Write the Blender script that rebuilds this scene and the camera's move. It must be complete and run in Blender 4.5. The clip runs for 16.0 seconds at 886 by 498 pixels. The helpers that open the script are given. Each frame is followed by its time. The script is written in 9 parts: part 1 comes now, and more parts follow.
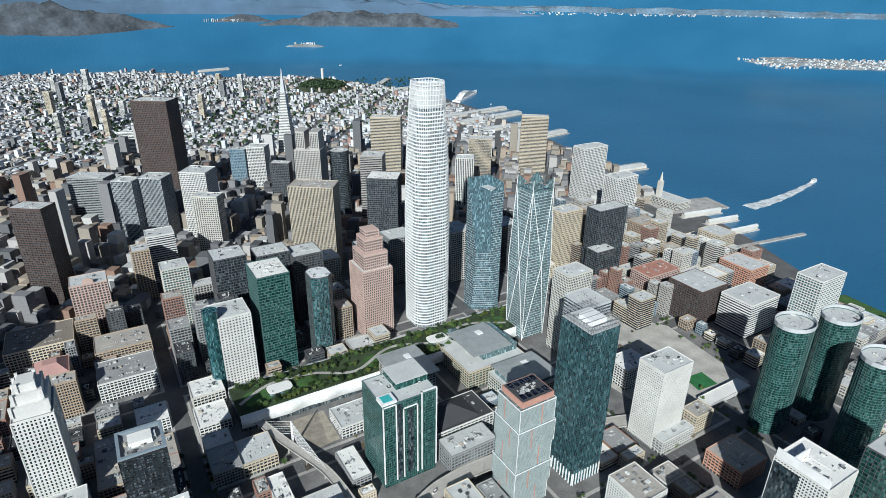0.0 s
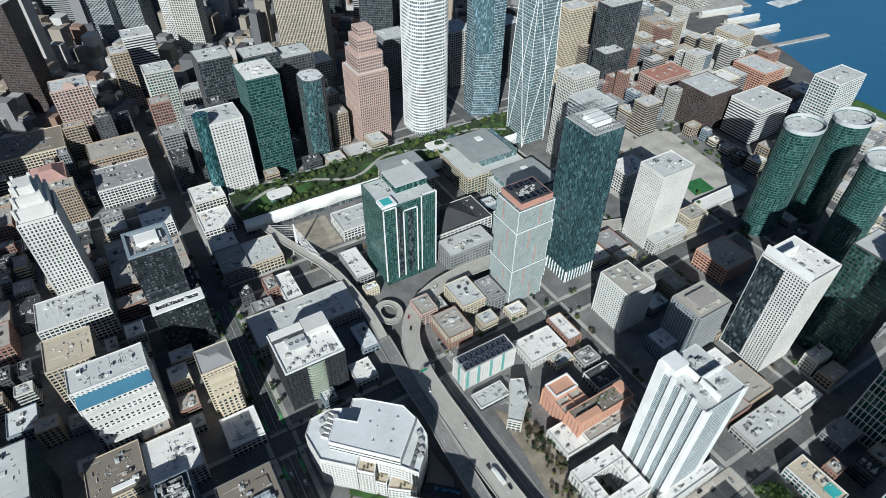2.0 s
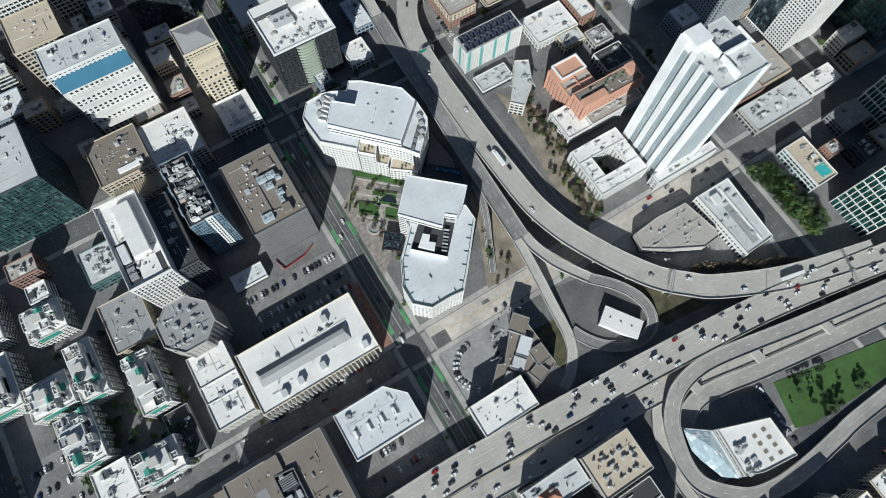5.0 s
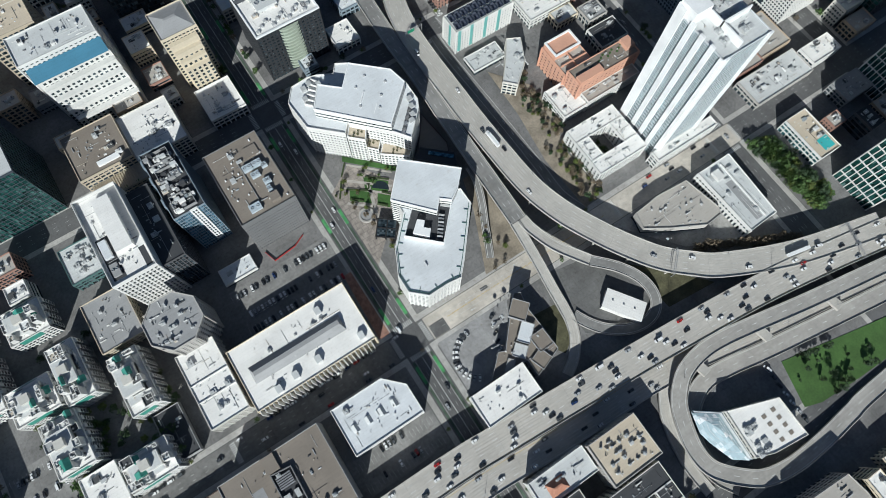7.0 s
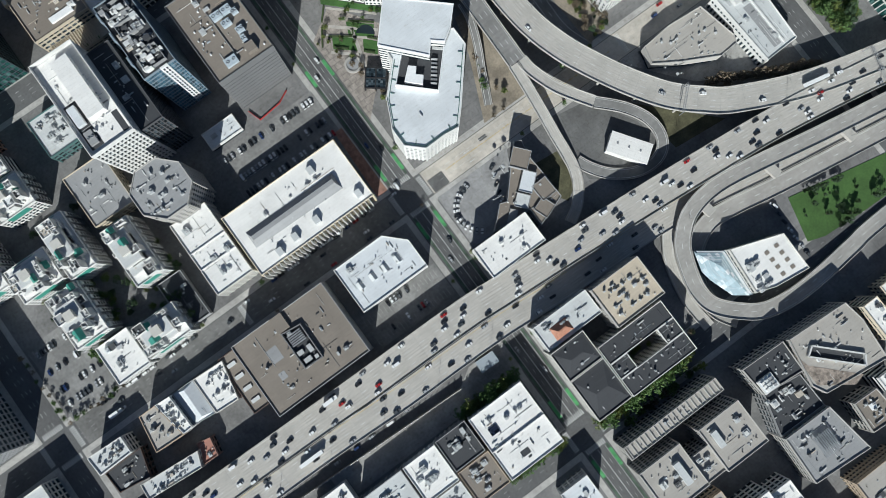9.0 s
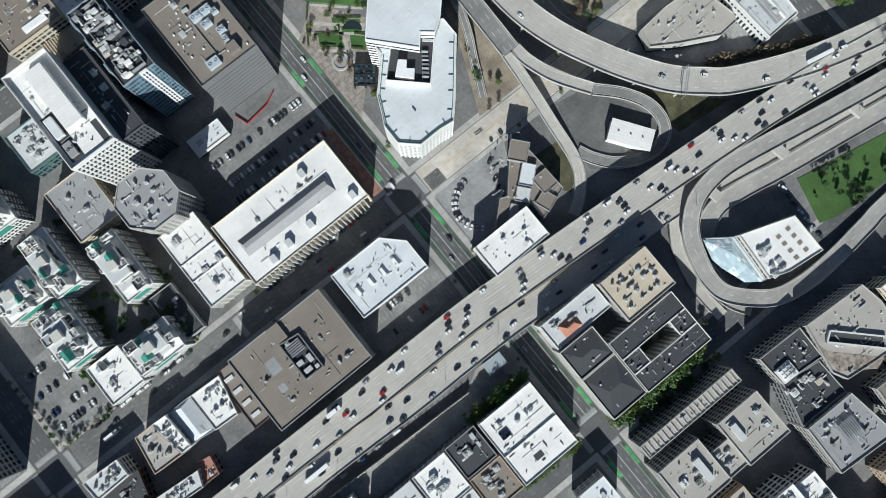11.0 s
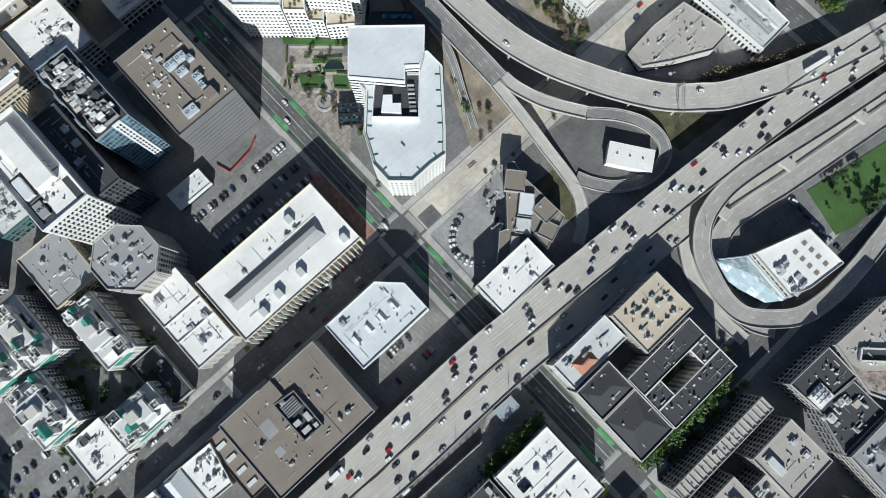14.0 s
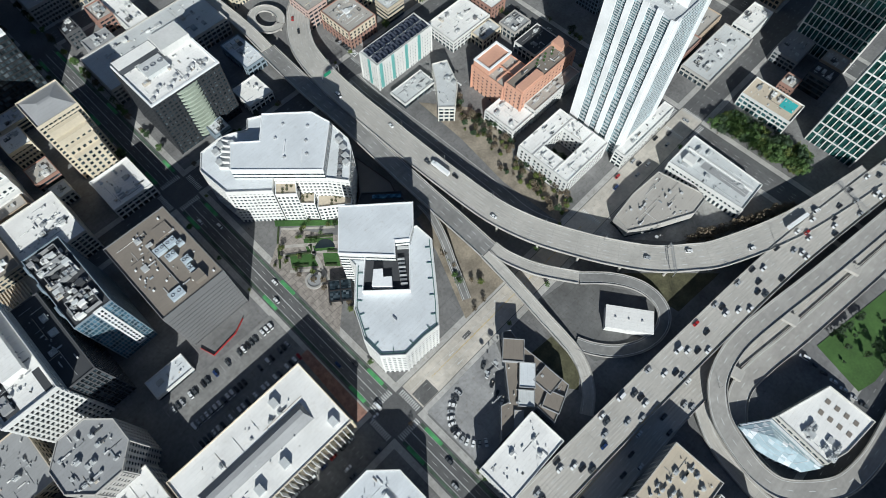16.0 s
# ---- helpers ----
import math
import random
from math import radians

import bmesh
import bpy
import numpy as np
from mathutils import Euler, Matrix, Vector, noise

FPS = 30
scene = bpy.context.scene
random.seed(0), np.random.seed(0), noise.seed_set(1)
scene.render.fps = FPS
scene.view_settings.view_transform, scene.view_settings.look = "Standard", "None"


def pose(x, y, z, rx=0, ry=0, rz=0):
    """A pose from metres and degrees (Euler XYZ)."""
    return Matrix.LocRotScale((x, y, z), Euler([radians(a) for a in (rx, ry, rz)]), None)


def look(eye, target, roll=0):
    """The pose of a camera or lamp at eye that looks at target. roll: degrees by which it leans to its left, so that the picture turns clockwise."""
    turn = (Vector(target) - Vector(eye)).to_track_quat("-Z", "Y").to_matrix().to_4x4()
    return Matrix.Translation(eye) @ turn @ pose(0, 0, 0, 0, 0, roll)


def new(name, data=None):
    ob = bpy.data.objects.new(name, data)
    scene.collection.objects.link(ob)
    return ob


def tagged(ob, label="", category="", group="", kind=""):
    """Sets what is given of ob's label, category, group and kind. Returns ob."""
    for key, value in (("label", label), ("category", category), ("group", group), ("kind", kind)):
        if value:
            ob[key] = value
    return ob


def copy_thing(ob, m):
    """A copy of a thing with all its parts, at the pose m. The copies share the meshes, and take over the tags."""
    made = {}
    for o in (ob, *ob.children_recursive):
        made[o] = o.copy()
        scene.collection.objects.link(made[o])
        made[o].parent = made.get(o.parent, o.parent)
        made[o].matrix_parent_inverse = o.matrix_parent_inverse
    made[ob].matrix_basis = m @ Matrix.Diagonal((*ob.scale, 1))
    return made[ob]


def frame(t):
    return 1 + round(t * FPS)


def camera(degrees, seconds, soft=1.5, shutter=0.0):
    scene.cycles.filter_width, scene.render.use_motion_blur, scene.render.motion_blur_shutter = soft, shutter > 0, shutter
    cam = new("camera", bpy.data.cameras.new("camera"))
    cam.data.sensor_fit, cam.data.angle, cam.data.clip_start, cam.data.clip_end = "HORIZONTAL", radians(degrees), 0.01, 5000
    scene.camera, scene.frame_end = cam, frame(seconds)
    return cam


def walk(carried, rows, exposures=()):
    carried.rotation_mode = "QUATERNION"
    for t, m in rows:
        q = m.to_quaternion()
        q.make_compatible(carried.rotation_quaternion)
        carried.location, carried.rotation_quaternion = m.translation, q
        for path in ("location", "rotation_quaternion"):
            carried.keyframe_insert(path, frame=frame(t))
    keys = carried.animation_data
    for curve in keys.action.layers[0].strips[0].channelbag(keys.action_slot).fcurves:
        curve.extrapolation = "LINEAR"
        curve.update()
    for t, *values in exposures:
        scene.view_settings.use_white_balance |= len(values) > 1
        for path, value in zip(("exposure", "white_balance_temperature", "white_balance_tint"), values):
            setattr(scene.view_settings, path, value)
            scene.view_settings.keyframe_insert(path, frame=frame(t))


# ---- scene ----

# Plan: x runs along the pale cross street towards the bay, y along the avenue towards downtown; metres, z up.
cam = camera(73.9, 16.0, 0.55)
PATH = [
    (0, -24.96, -74.80, 459.14, 66.06, -0.74, -30.98),
    (0.5, -24.63, -74.07, 455.12, 62.66, -0.72, -31.05),
    (1, -24.38, -73.37, 451.14, 57.95, -0.71, -31.09),
    (1.5, -24.19, -72.70, 447.19, 53.14, -0.71, -31.14),
    (2, -24.06, -72.06, 443.27, 48.27, -0.68, -31.21),
    (2.5, -23.99, -71.45, 439.39, 43.42, -0.70, -31.26),
    (3, -23.97, -70.86, 435.53, 38.61, -0.69, -31.33),
    (3.5, -24.00, -70.30, 431.71, 33.79, -0.70, -31.37),
    (4, -24.07, -69.76, 427.92, 28.95, -0.73, -31.40),
    (4.5, -24.18, -69.25, 424.15, 23.97, -0.79, -31.41),
    (5, -24.32, -68.76, 420.41, 19.37, -0.79, -31.47),
    (5.2, -24.39, -68.57, 418.93, 18.40, -0.79, -31.50),
    (7.5, -25.36, -66.62, 402.09, 18.56, -0.78, -34.11),
    (8, -25.60, -66.25, 398.49, 14.25, -0.77, -34.86),
    (8.5, -25.84, -65.90, 394.91, 7.26, -0.68, -35.69),
    (9, -26.08, -65.56, 391.35, 4.74, -0.62, -36.35),
    (11.5, -27.02, -64.06, 373.79, 4.85, -0.61, -39.75),
    (12, -27.13, -63.80, 370.33, 4.87, -0.59, -40.43),
    (12.5, -27.20, -63.54, 366.87, 4.88, -0.57, -41.07),
    (13, -27.23, -63.29, 363.42, 4.89, -0.54, -41.71),
    (13.5, -27.22, -63.05, 359.98, 5.24, -0.52, -42.30),
    (14, -27.15, -62.82, 356.56, 8.89, -0.49, -42.94),
    (14.5, -27.02, -62.59, 353.14, 13.19, -0.42, -43.68),
    (15, -26.84, -62.36, 349.72, 17.49, -0.37, -44.40),
    (15.5, -26.59, -62.14, 346.31, 21.76, -0.29, -45.06),
    (16, -26.27, -61.92, 342.91, 25.99, -0.22, -45.74),
]
walk(cam, [(t, pose(x, y, z, rx, ry, rz)) for t, x, y, z, rx, ry, rz in PATH], [(0, 0.2, 5940, 4), (3.5, 0.14, 5980, 4), (5, 0.16, 5980, 4), (9, 0.26, 5980, 4), (12.5, 0.34, 5980, 4), (14, 0.33, 5980, 4), (16, 0.2, 5980, 4)])

# ---- light ----
SUN_ELEVATION = 30.0
SHADOW_WAY = 48.0  # degrees from +x towards +y, the way that shadows fall
world = bpy.data.worlds.new("sky")
scene.world = world
world.use_nodes = True
sky = world.node_tree.nodes.new("ShaderNodeTexSky")
sky.sky_type = "NISHITA"
sky.sun_disc = False
sky.sun_elevation = radians(SUN_ELEVATION)
sky.sun_rotation = radians(270.0 - SHADOW_WAY)
sky.air_density, sky.dust_density, sky.ozone_density = 0.7, 0.4, 1.6
world.node_tree.links.new(sky.outputs[0], world.node_tree.nodes["Background"].inputs[0])
world.node_tree.nodes["Background"].inputs[1].default_value = 0.05
sun = new("sun", bpy.data.lights.new("sun", "SUN"))
sun.data.energy = 5.0
sun.data.angle = radians(0.5)
sun.data.color = (1.0, 0.965, 0.91)
ca, sa = math.cos(radians(SHADOW_WAY)), math.sin(radians(SHADOW_WAY))
sun.matrix_world = look((0, 0, 900), (ca * 900 / math.tan(radians(SUN_ELEVATION)), sa * 900 / math.tan(radians(SUN_ELEVATION)), 0))

# ---- materials ----
MATS = {}


def ramp_mix(nt, fac, c1, c2):
    m = nt.nodes.new("ShaderNodeMix")
    m.data_type = "RGBA"
    nt.links.new(fac, m.inputs[0])
    m.inputs[6].default_value = (*c1, 1)
    m.inputs[7].default_value = (*c2, 1)
    return m.outputs[2]


def noise_out(nt, scale, detail=4.0, coord="Object"):
    tc = nt.nodes.new("ShaderNodeTexCoord")
    n = nt.nodes.new("ShaderNodeTexNoise")
    n.inputs["Scale"].default_value = scale
    n.inputs["Detail"].default_value = detail
    nt.links.new(tc.outputs[coord], n.inputs["Vector"])
    r = nt.nodes.new("ShaderNodeMapRange")
    r.inputs[1].default_value, r.inputs[2].default_value = 0.32, 0.68
    nt.links.new(n.outputs["Fac"], r.inputs[0])
    return r.outputs[0]


def base_material(name):
    m = bpy.data.materials.new(name)
    m.use_nodes = True
    return m, m.node_tree, m.node_tree.nodes["Principled BSDF"]


def plain(name, color, rough=0.8, metal=0.0, vary=0.18, big=0.05, fine=0.9, bump=0.0, random_tint=0.0, sheet=None, streak=0.0, dirt=0.0):
    """A matt surface with stains at one scale and grain at another."""
    if name in MATS:
        return MATS[name]
    m, nt, b = base_material(name)
    dark = tuple(c * (1 - vary) for c in color)
    light = tuple(min(1.0, c * (1 + vary * 0.6)) for c in color)
    first = ramp_mix(nt, noise_out(nt, big), dark, light)
    mul = nt.nodes.new("ShaderNodeMix")
    mul.data_type, mul.blend_type = "RGBA", "MULTIPLY"
    mul.inputs[0].default_value = 1.0
    nt.links.new(first, mul.inputs[6])
    g = 1 - vary * 0.7
    nt.links.new(ramp_mix(nt, noise_out(nt, fine, 6.0), (g, g, g), (1, 1, 1)), mul.inputs[7])
    out = mul.outputs[2]
    if sheet:
        br = nt.nodes.new("ShaderNodeTexBrick")
        tc = nt.nodes.new("ShaderNodeTexCoord")
        nt.links.new(tc.outputs["Object"], br.inputs["Vector"])
        br.inputs["Scale"].default_value = 1.0
        for key, v in (("Color1", 0.95), ("Color2", 1.0), ("Mortar", sheet[2])):
            br.inputs[key].default_value = (v, v, v, 1)
        br.inputs["Brick Width"].default_value, br.inputs["Row Height"].default_value, br.inputs["Mortar Size"].default_value = sheet[0], sheet[1], sheet[3]
        sh = nt.nodes.new("ShaderNodeMix")
        sh.data_type, sh.blend_type = "RGBA", "MULTIPLY"
        sh.inputs[0].default_value = 1.0
        nt.links.new(out, sh.inputs[6])
        nt.links.new(br.outputs["Color"], sh.inputs[7])
        out = sh.outputs[2]
    if dirt:
        tc = nt.nodes.new("ShaderNodeTexCoord")
        dn = nt.nodes.new("ShaderNodeTexNoise")
        dn.inputs["Scale"].default_value = 0.42
        dn.inputs["Detail"].default_value = 9.0
        dn.inputs["Roughness"].default_value = 0.68
        nt.links.new(tc.outputs["Object"], dn.inputs["Vector"])
        dr = nt.nodes.new("ShaderNodeMapRange")
        dr.inputs[1].default_value, dr.inputs[2].default_value = 0.55, 0.72
        nt.links.new(dn.outputs["Fac"], dr.inputs[0])
        dm = nt.nodes.new("ShaderNodeMix")
        dm.data_type, dm.blend_type = "RGBA", "MULTIPLY"
        dm.inputs[0].default_value = 1.0
        nt.links.new(out, dm.inputs[6])
        nt.links.new(ramp_mix(nt, dr.outputs[0], (1, 1, 1), (1 - dirt, 1 - dirt * 1.15, 1 - dirt * 1.35)), dm.inputs[7])
        out = dm.outputs[2]
    if streak:
        tc = nt.nodes.new("ShaderNodeTexCoord")
        mp = nt.nodes.new("ShaderNodeMapping")
        mp.inputs["Scale"].default_value = (0.006, 0.55, 0.1)
        ns = nt.nodes.new("ShaderNodeTexNoise")
        ns.inputs["Scale"].default_value = 1.0
        ns.inputs["Detail"].default_value = 5.0
        nt.links.new(tc.outputs["Object"], mp.inputs["Vector"])
        nt.links.new(mp.outputs[0], ns.inputs["Vector"])
        sk = nt.nodes.new("ShaderNodeMix")
        sk.data_type, sk.blend_type = "RGBA", "MULTIPLY"
        sk.inputs[0].default_value = 1.0
        nt.links.new(out, sk.inputs[6])
        k = 1 - streak
        nt.links.new(ramp_mix(nt, ns.outputs["Fac"], (k, k, k), (1.15, 1.15, 1.15)), sk.inputs[7])
        out = sk.outputs[2]
    if random_tint:
        oi = nt.nodes.new("ShaderNodeObjectInfo")
        t = nt.nodes.new("ShaderNodeMix")
        t.data_type, t.blend_type = "RGBA", "MULTIPLY"
        t.inputs[0].default_value = 1.0
        nt.links.new(out, t.inputs[6])
        k = 1 - random_tint
        nt.links.new(ramp_mix(nt, oi.outputs["Random"], (k, k, k), (1, 1, 1)), t.inputs[7])
        out = t.outputs[2]
    nt.links.new(out, b.inputs["Base Color"])
    b.inputs["Roughness"].default_value = rough
    b.inputs["Metallic"].default_value = metal
    if bump:
        bp = nt.nodes.new("ShaderNodeBump")
        bp.inputs["Strength"].default_value = bump
        nt.links.new(noise_out(nt, fine * 2, 5.0), bp.inputs["Height"])
        nt.links.new(bp.outputs[0], b.inputs["Normal"])
    MATS[name] = m
    return m


def glazing(name, color, rough=0.12, pane=(1.6, 1.6, 3.8), contrast=0.75, metal=0.35):
    """Window glass seen from outside: each pane has its own depth of tone."""
    if name in MATS:
        return MATS[name]
    m, nt, b = base_material(name)
    tc = nt.nodes.new("ShaderNodeTexCoord")
    dv = nt.nodes.new("ShaderNodeVectorMath")
    dv.operation = "DIVIDE"
    dv.inputs[1].default_value = pane
    fl = nt.nodes.new("ShaderNodeVectorMath")
    fl.operation = "FLOOR"
    wn = nt.nodes.new("ShaderNodeTexWhiteNoise")
    nt.links.new(tc.outputs["Object"], dv.inputs[0])
    nt.links.new(dv.outputs[0], fl.inputs[0])
    nt.links.new(fl.outputs[0], wn.inputs["Vector"])
    lo = tuple(c * (1 - contrast) for c in color)
    hi = tuple(min(1, c * (1 + contrast)) for c in color)
    blind = tuple(min(1, c * 2.2 + 0.10) for c in color)
    cr = nt.nodes.new("ShaderNodeValToRGB")
    cr.color_ramp.elements.new(0.5), cr.color_ramp.elements.new(0.6)
    for e, (p, c) in zip(cr.color_ramp.elements, ((0.0, lo), (0.78, hi), (0.86, tuple((a + 2 * q) / 3 for a, q in zip(blind, hi))), (1.0, blind))):
        e.position, e.color = p, (*c, 1)
    nt.links.new(wn.outputs["Value"], cr.inputs[0])
    nt.links.new(cr.outputs[0], b.inputs["Base Color"])
    b.inputs["Roughness"].default_value = rough
    b.inputs["Metallic"].default_value = metal
    bp = nt.nodes.new("ShaderNodeBump")
    bp.inputs["Strength"].default_value = 0.02
    nt.links.new(noise_out(nt, 0.25, 2.0), bp.inputs["Height"])
    nt.links.new(bp.outputs[0], b.inputs["Normal"])
    MATS[name] = m
    return m


WALL = {
    "white": (0.66, 0.65, 0.62), "offwhite": (0.56, 0.54, 0.49), "cream": (0.62, 0.54, 0.41), "beige": (0.50, 0.43, 0.33),
    "tan": (0.42, 0.33, 0.24), "brown": (0.085, 0.055, 0.045), "pink": (0.52, 0.38, 0.33), "concrete": (0.42, 0.40, 0.37),
    "grey": (0.30, 0.30, 0.30), "dark": (0.09, 0.09, 0.095), "black": (0.016, 0.016, 0.018), "darkgrey": (0.17, 0.17, 0.17), "brick": (0.31, 0.18, 0.14),
    "orange": (0.60, 0.335, 0.235), "silver": (0.50, 0.52, 0.53), "teal": (0.07, 0.135, 0.13), "bluegrey": (0.22, 0.27, 0.31),
    "granite": (0.36, 0.33, 0.31), "slate": (0.055, 0.06, 0.07), "navy": (0.05, 0.06, 0.075), "charcoal": (0.028, 0.03, 0.034),
}


def wall(c):
    return plain("wall_" + c, WALL[c], 0.75, vary=0.12, big=0.03, fine=0.6)


GLASS = {"dark": (0.035, 0.05, 0.06), "green": (0.018, 0.072, 0.064), "blue": (0.06, 0.14, 0.20), "teal": (0.035, 0.10, 0.11), "grey": (0.09, 0.11, 0.12), "pale": (0.14, 0.21, 0.225)}


def glass(c):
    return glazing("glass_" + c, GLASS[c], contrast=0.3 if c == "pale" else 0.6)


ROOF = {"white": (0.83, 0.81, 0.77), "pale": (0.58, 0.59, 0.58), "grey": (0.32, 0.32, 0.32), "brown": (0.235, 0.202, 0.168), "dark": (0.055, 0.057, 0.062),
        "gravel": (0.42, 0.39, 0.35), "blue": (0.05, 0.17, 0.26), "red": (0.42, 0.20, 0.15), "beige": (0.56, 0.48, 0.37), "bluewhite": (0.68, 0.70, 0.71)}


def roofing(c):
    return plain("roof_" + c, ROOF[c], 0.85, vary=0.1, big=0.05, fine=1.4, bump=0.03, sheet=(9.0, 2.1, 0.86, 0.07), dirt=0.14)


ASPHALT = plain("asphalt", (0.125, 0.124, 0.124), 0.9, vary=0.22, big=0.05, fine=0.5, bump=0.1, dirt=0.3)
DECK = plain("freeway_concrete", (0.47, 0.445, 0.405), 0.85, vary=0.14, big=0.06, fine=0.5, bump=0.08, sheet=(14.0, 3.7, 0.84, 0.09), dirt=0.16)
FREEWAY_DECK = plain("worn_freeway_concrete", (0.485, 0.455, 0.41), 0.85, vary=0.12, big=0.06, fine=0.5, bump=0.08, sheet=(14.0, 3.7, 0.93, 0.09), streak=0.2, dirt=0.12)
PALE_ROAD = plain("concrete_road", (0.56, 0.512, 0.445), 0.88, vary=0.24, big=0.05, fine=0.3, sheet=(7.0, 3.4, 0.8, 0.09), dirt=0.2)
PAVE = plain("pavement_concrete", (0.46, 0.443, 0.415), 0.88, vary=0.25, big=0.05, fine=0.4, sheet=(3.0, 3.0, 0.8, 0.07), dirt=0.25)
PARK_ASPHALT = plain("parking_asphalt", (0.21, 0.205, 0.20), 0.9, vary=0.32, big=0.05, fine=0.5, sheet=(16.0, 9.0, 0.8, 0.12), dirt=0.3)
PAINT = plain("road_paint", (0.62, 0.62, 0.60), 0.7, vary=0.3, big=0.3, fine=2.0)
YELLOW = plain("yellow_paint", (0.55, 0.38, 0.08), 0.7, vary=0.25, big=0.3, fine=2.0)
GREEN_LANE = plain("green_lane", (0.10, 0.36, 0.13), 0.8, vary=0.35, big=0.2, fine=1.0)
GRASS = plain("grass", (0.055, 0.13, 0.03), 0.95, vary=0.35, big=0.05, fine=0.8, bump=0.3)
DIRT = plain("bare_earth", (0.31, 0.265, 0.205), 0.95, vary=0.35, big=0.08, fine=0.7, bump=0.3)
METAL = plain("galvanised_metal", (0.45, 0.46, 0.47), 0.45, 0.6, vary=0.2, big=0.3, fine=1.5)


def piecewise(name, cols, rough=0.6):
    """Every loose piece of a mesh takes one of a few plain colours, with a little grime."""
    m, nt, b = base_material(name)
    geo = nt.nodes.new("ShaderNodeNewGeometry")
    cr = nt.nodes.new("ShaderNodeValToRGB")
    cr.color_ramp.interpolation = "CONSTANT"
    while len(cr.color_ramp.elements) < len(cols):
        cr.color_ramp.elements.new(0.5)
    for e, (p, c) in zip(cr.color_ramp.elements, cols):
        e.position, e.color = p, (*c, 1)
    nt.links.new(geo.outputs["Random Per Island"], cr.inputs[0])
    mul = nt.nodes.new("ShaderNodeMix")
    mul.data_type, mul.blend_type = "RGBA", "MULTIPLY"
    mul.inputs[0].default_value = 1.0
    nt.links.new(cr.outputs[0], mul.inputs[6])
    nt.links.new(ramp_mix(nt, noise_out(nt, 0.8, 6.0), (0.78, 0.77, 0.75), (1, 1, 1)), mul.inputs[7])
    nt.links.new(mul.outputs[2], b.inputs["Base Color"])
    b.inputs["Roughness"].default_value = rough
    MATS[name] = m
    return m


UNIT = piecewise("painted_unit", [(0.0, (0.66, 0.66, 0.64)), (0.22, (0.48, 0.49, 0.49)), (0.42, (0.34, 0.35, 0.36)), (0.58, (0.20, 0.20, 0.205)), (0.70, (0.075, 0.077, 0.08)), (0.80, (0.50, 0.45, 0.38)), (0.88, (0.74, 0.75, 0.75)), (0.96, (0.30, 0.33, 0.35))])
WHITE_PAINT = plain("white_paint", (0.8, 0.8, 0.79), 0.6, vary=0.1, big=0.08, fine=0.8)

# ---- mesh helpers ----


def box(bm, x0, x1, y0, y1, z0, z1):
    v = [bm.verts.new(p) for p in ((x0, y0, z0), (x1, y0, z0), (x1, y1, z0), (x0, y1, z0), (x0, y0, z1), (x1, y0, z1), (x1, y1, z1), (x0, y1, z1))]
    for f in ((3, 2, 1, 0), (4, 5, 6, 7), (0, 1, 5, 4), (1, 2, 6, 5), (2, 3, 7, 6), (3, 0, 4, 7)):
        bm.faces.new([v[i] for i in f])


def prism(bm, poly, z0, z1, top=None):
    lo = [bm.verts.new((x, y, z0)) for x, y in poly]
    hi = [bm.verts.new((x, y, z1)) for x, y in (top or poly)]
    n = len(poly)
    bm.faces.new(lo[::-1])
    bm.faces.new(hi)
    for i in range(n):
        bm.faces.new((lo[i], lo[(i + 1) % n], hi[(i + 1) % n], hi[i]))


def outset(poly, d):
    """The polygon (counter-clockwise) with every edge moved out by d."""
    out, n = [], len(poly)
    for i in range(n):
        p, q, r = Vector(poly[i - 1]), Vector(poly[i]), Vector(poly[(i + 1) % n])
        a, b = (q - p).normalized(), (r - q).normalized()
        na, nb = Vector((a.y, -a.x)), Vector((b.y, -b.x))
        m = na + nb
        k = d / max(0.35, (1 + na.dot(nb)))
        out.append((q.x + m.x * k, q.y + m.y * k))
    return out


def rect(w, d):
    return [(-w / 2, -d / 2), (w / 2, -d / 2), (w / 2, d / 2), (-w / 2, d / 2)]


def ngon(r, n, turn=0.0, sy=1.0):
    return [(r * math.cos(turn + math.tau * i / n), sy * r * math.sin(turn + math.tau * i / n)) for i in range(n)]


def rounded(w, d, r, n=4):
    pts = []
    for cx, cy, a in ((w / 2 - r, -d / 2 + r, -90), (w / 2 - r, d / 2 - r, 0), (-w / 2 + r, d / 2 - r, 90), (-w / 2 + r, -d / 2 + r, 180)):
        for i in range(n + 1):
            t = radians(a + 90 * i / n)
            pts.append((cx + r * math.cos(t), cy + r * math.sin(t)))
    return pts


def bar(bm, p, q, width, z0, z1):
    """An upright slab along the line p to q."""
    a = (Vector(q) - Vector(p)).normalized()
    nx, ny = a.y * width / 2, -a.x * width / 2
    prism(bm, [(p[0] + nx, p[1] + ny), (q[0] + nx, q[1] + ny), (q[0] - nx, q[1] - ny), (p[0] - nx, p[1] - ny)], z0, z1)


def ring(bm, outer, inner, z0, z1):
    """An upright band between two outlines of equal length."""
    n = len(outer)
    a, b_, c, d = ([bm.verts.new((x, y, z)) for x, y in p] for p, z in ((outer, z0), (outer, z1), (inner, z1), (inner, z0)))
    for i in range(n):
        j = (i + 1) % n
        for p, q in ((a, b_), (b_, c), (c, d), (d, a)):
            bm.faces.new((p[i], p[j], q[j], q[i]))


def mesh_of(name, bm, material):
    me = bpy.data.meshes.new(name)
    bm.to_mesh(me)
    bm.free()
    me.materials.append(material)
    return me


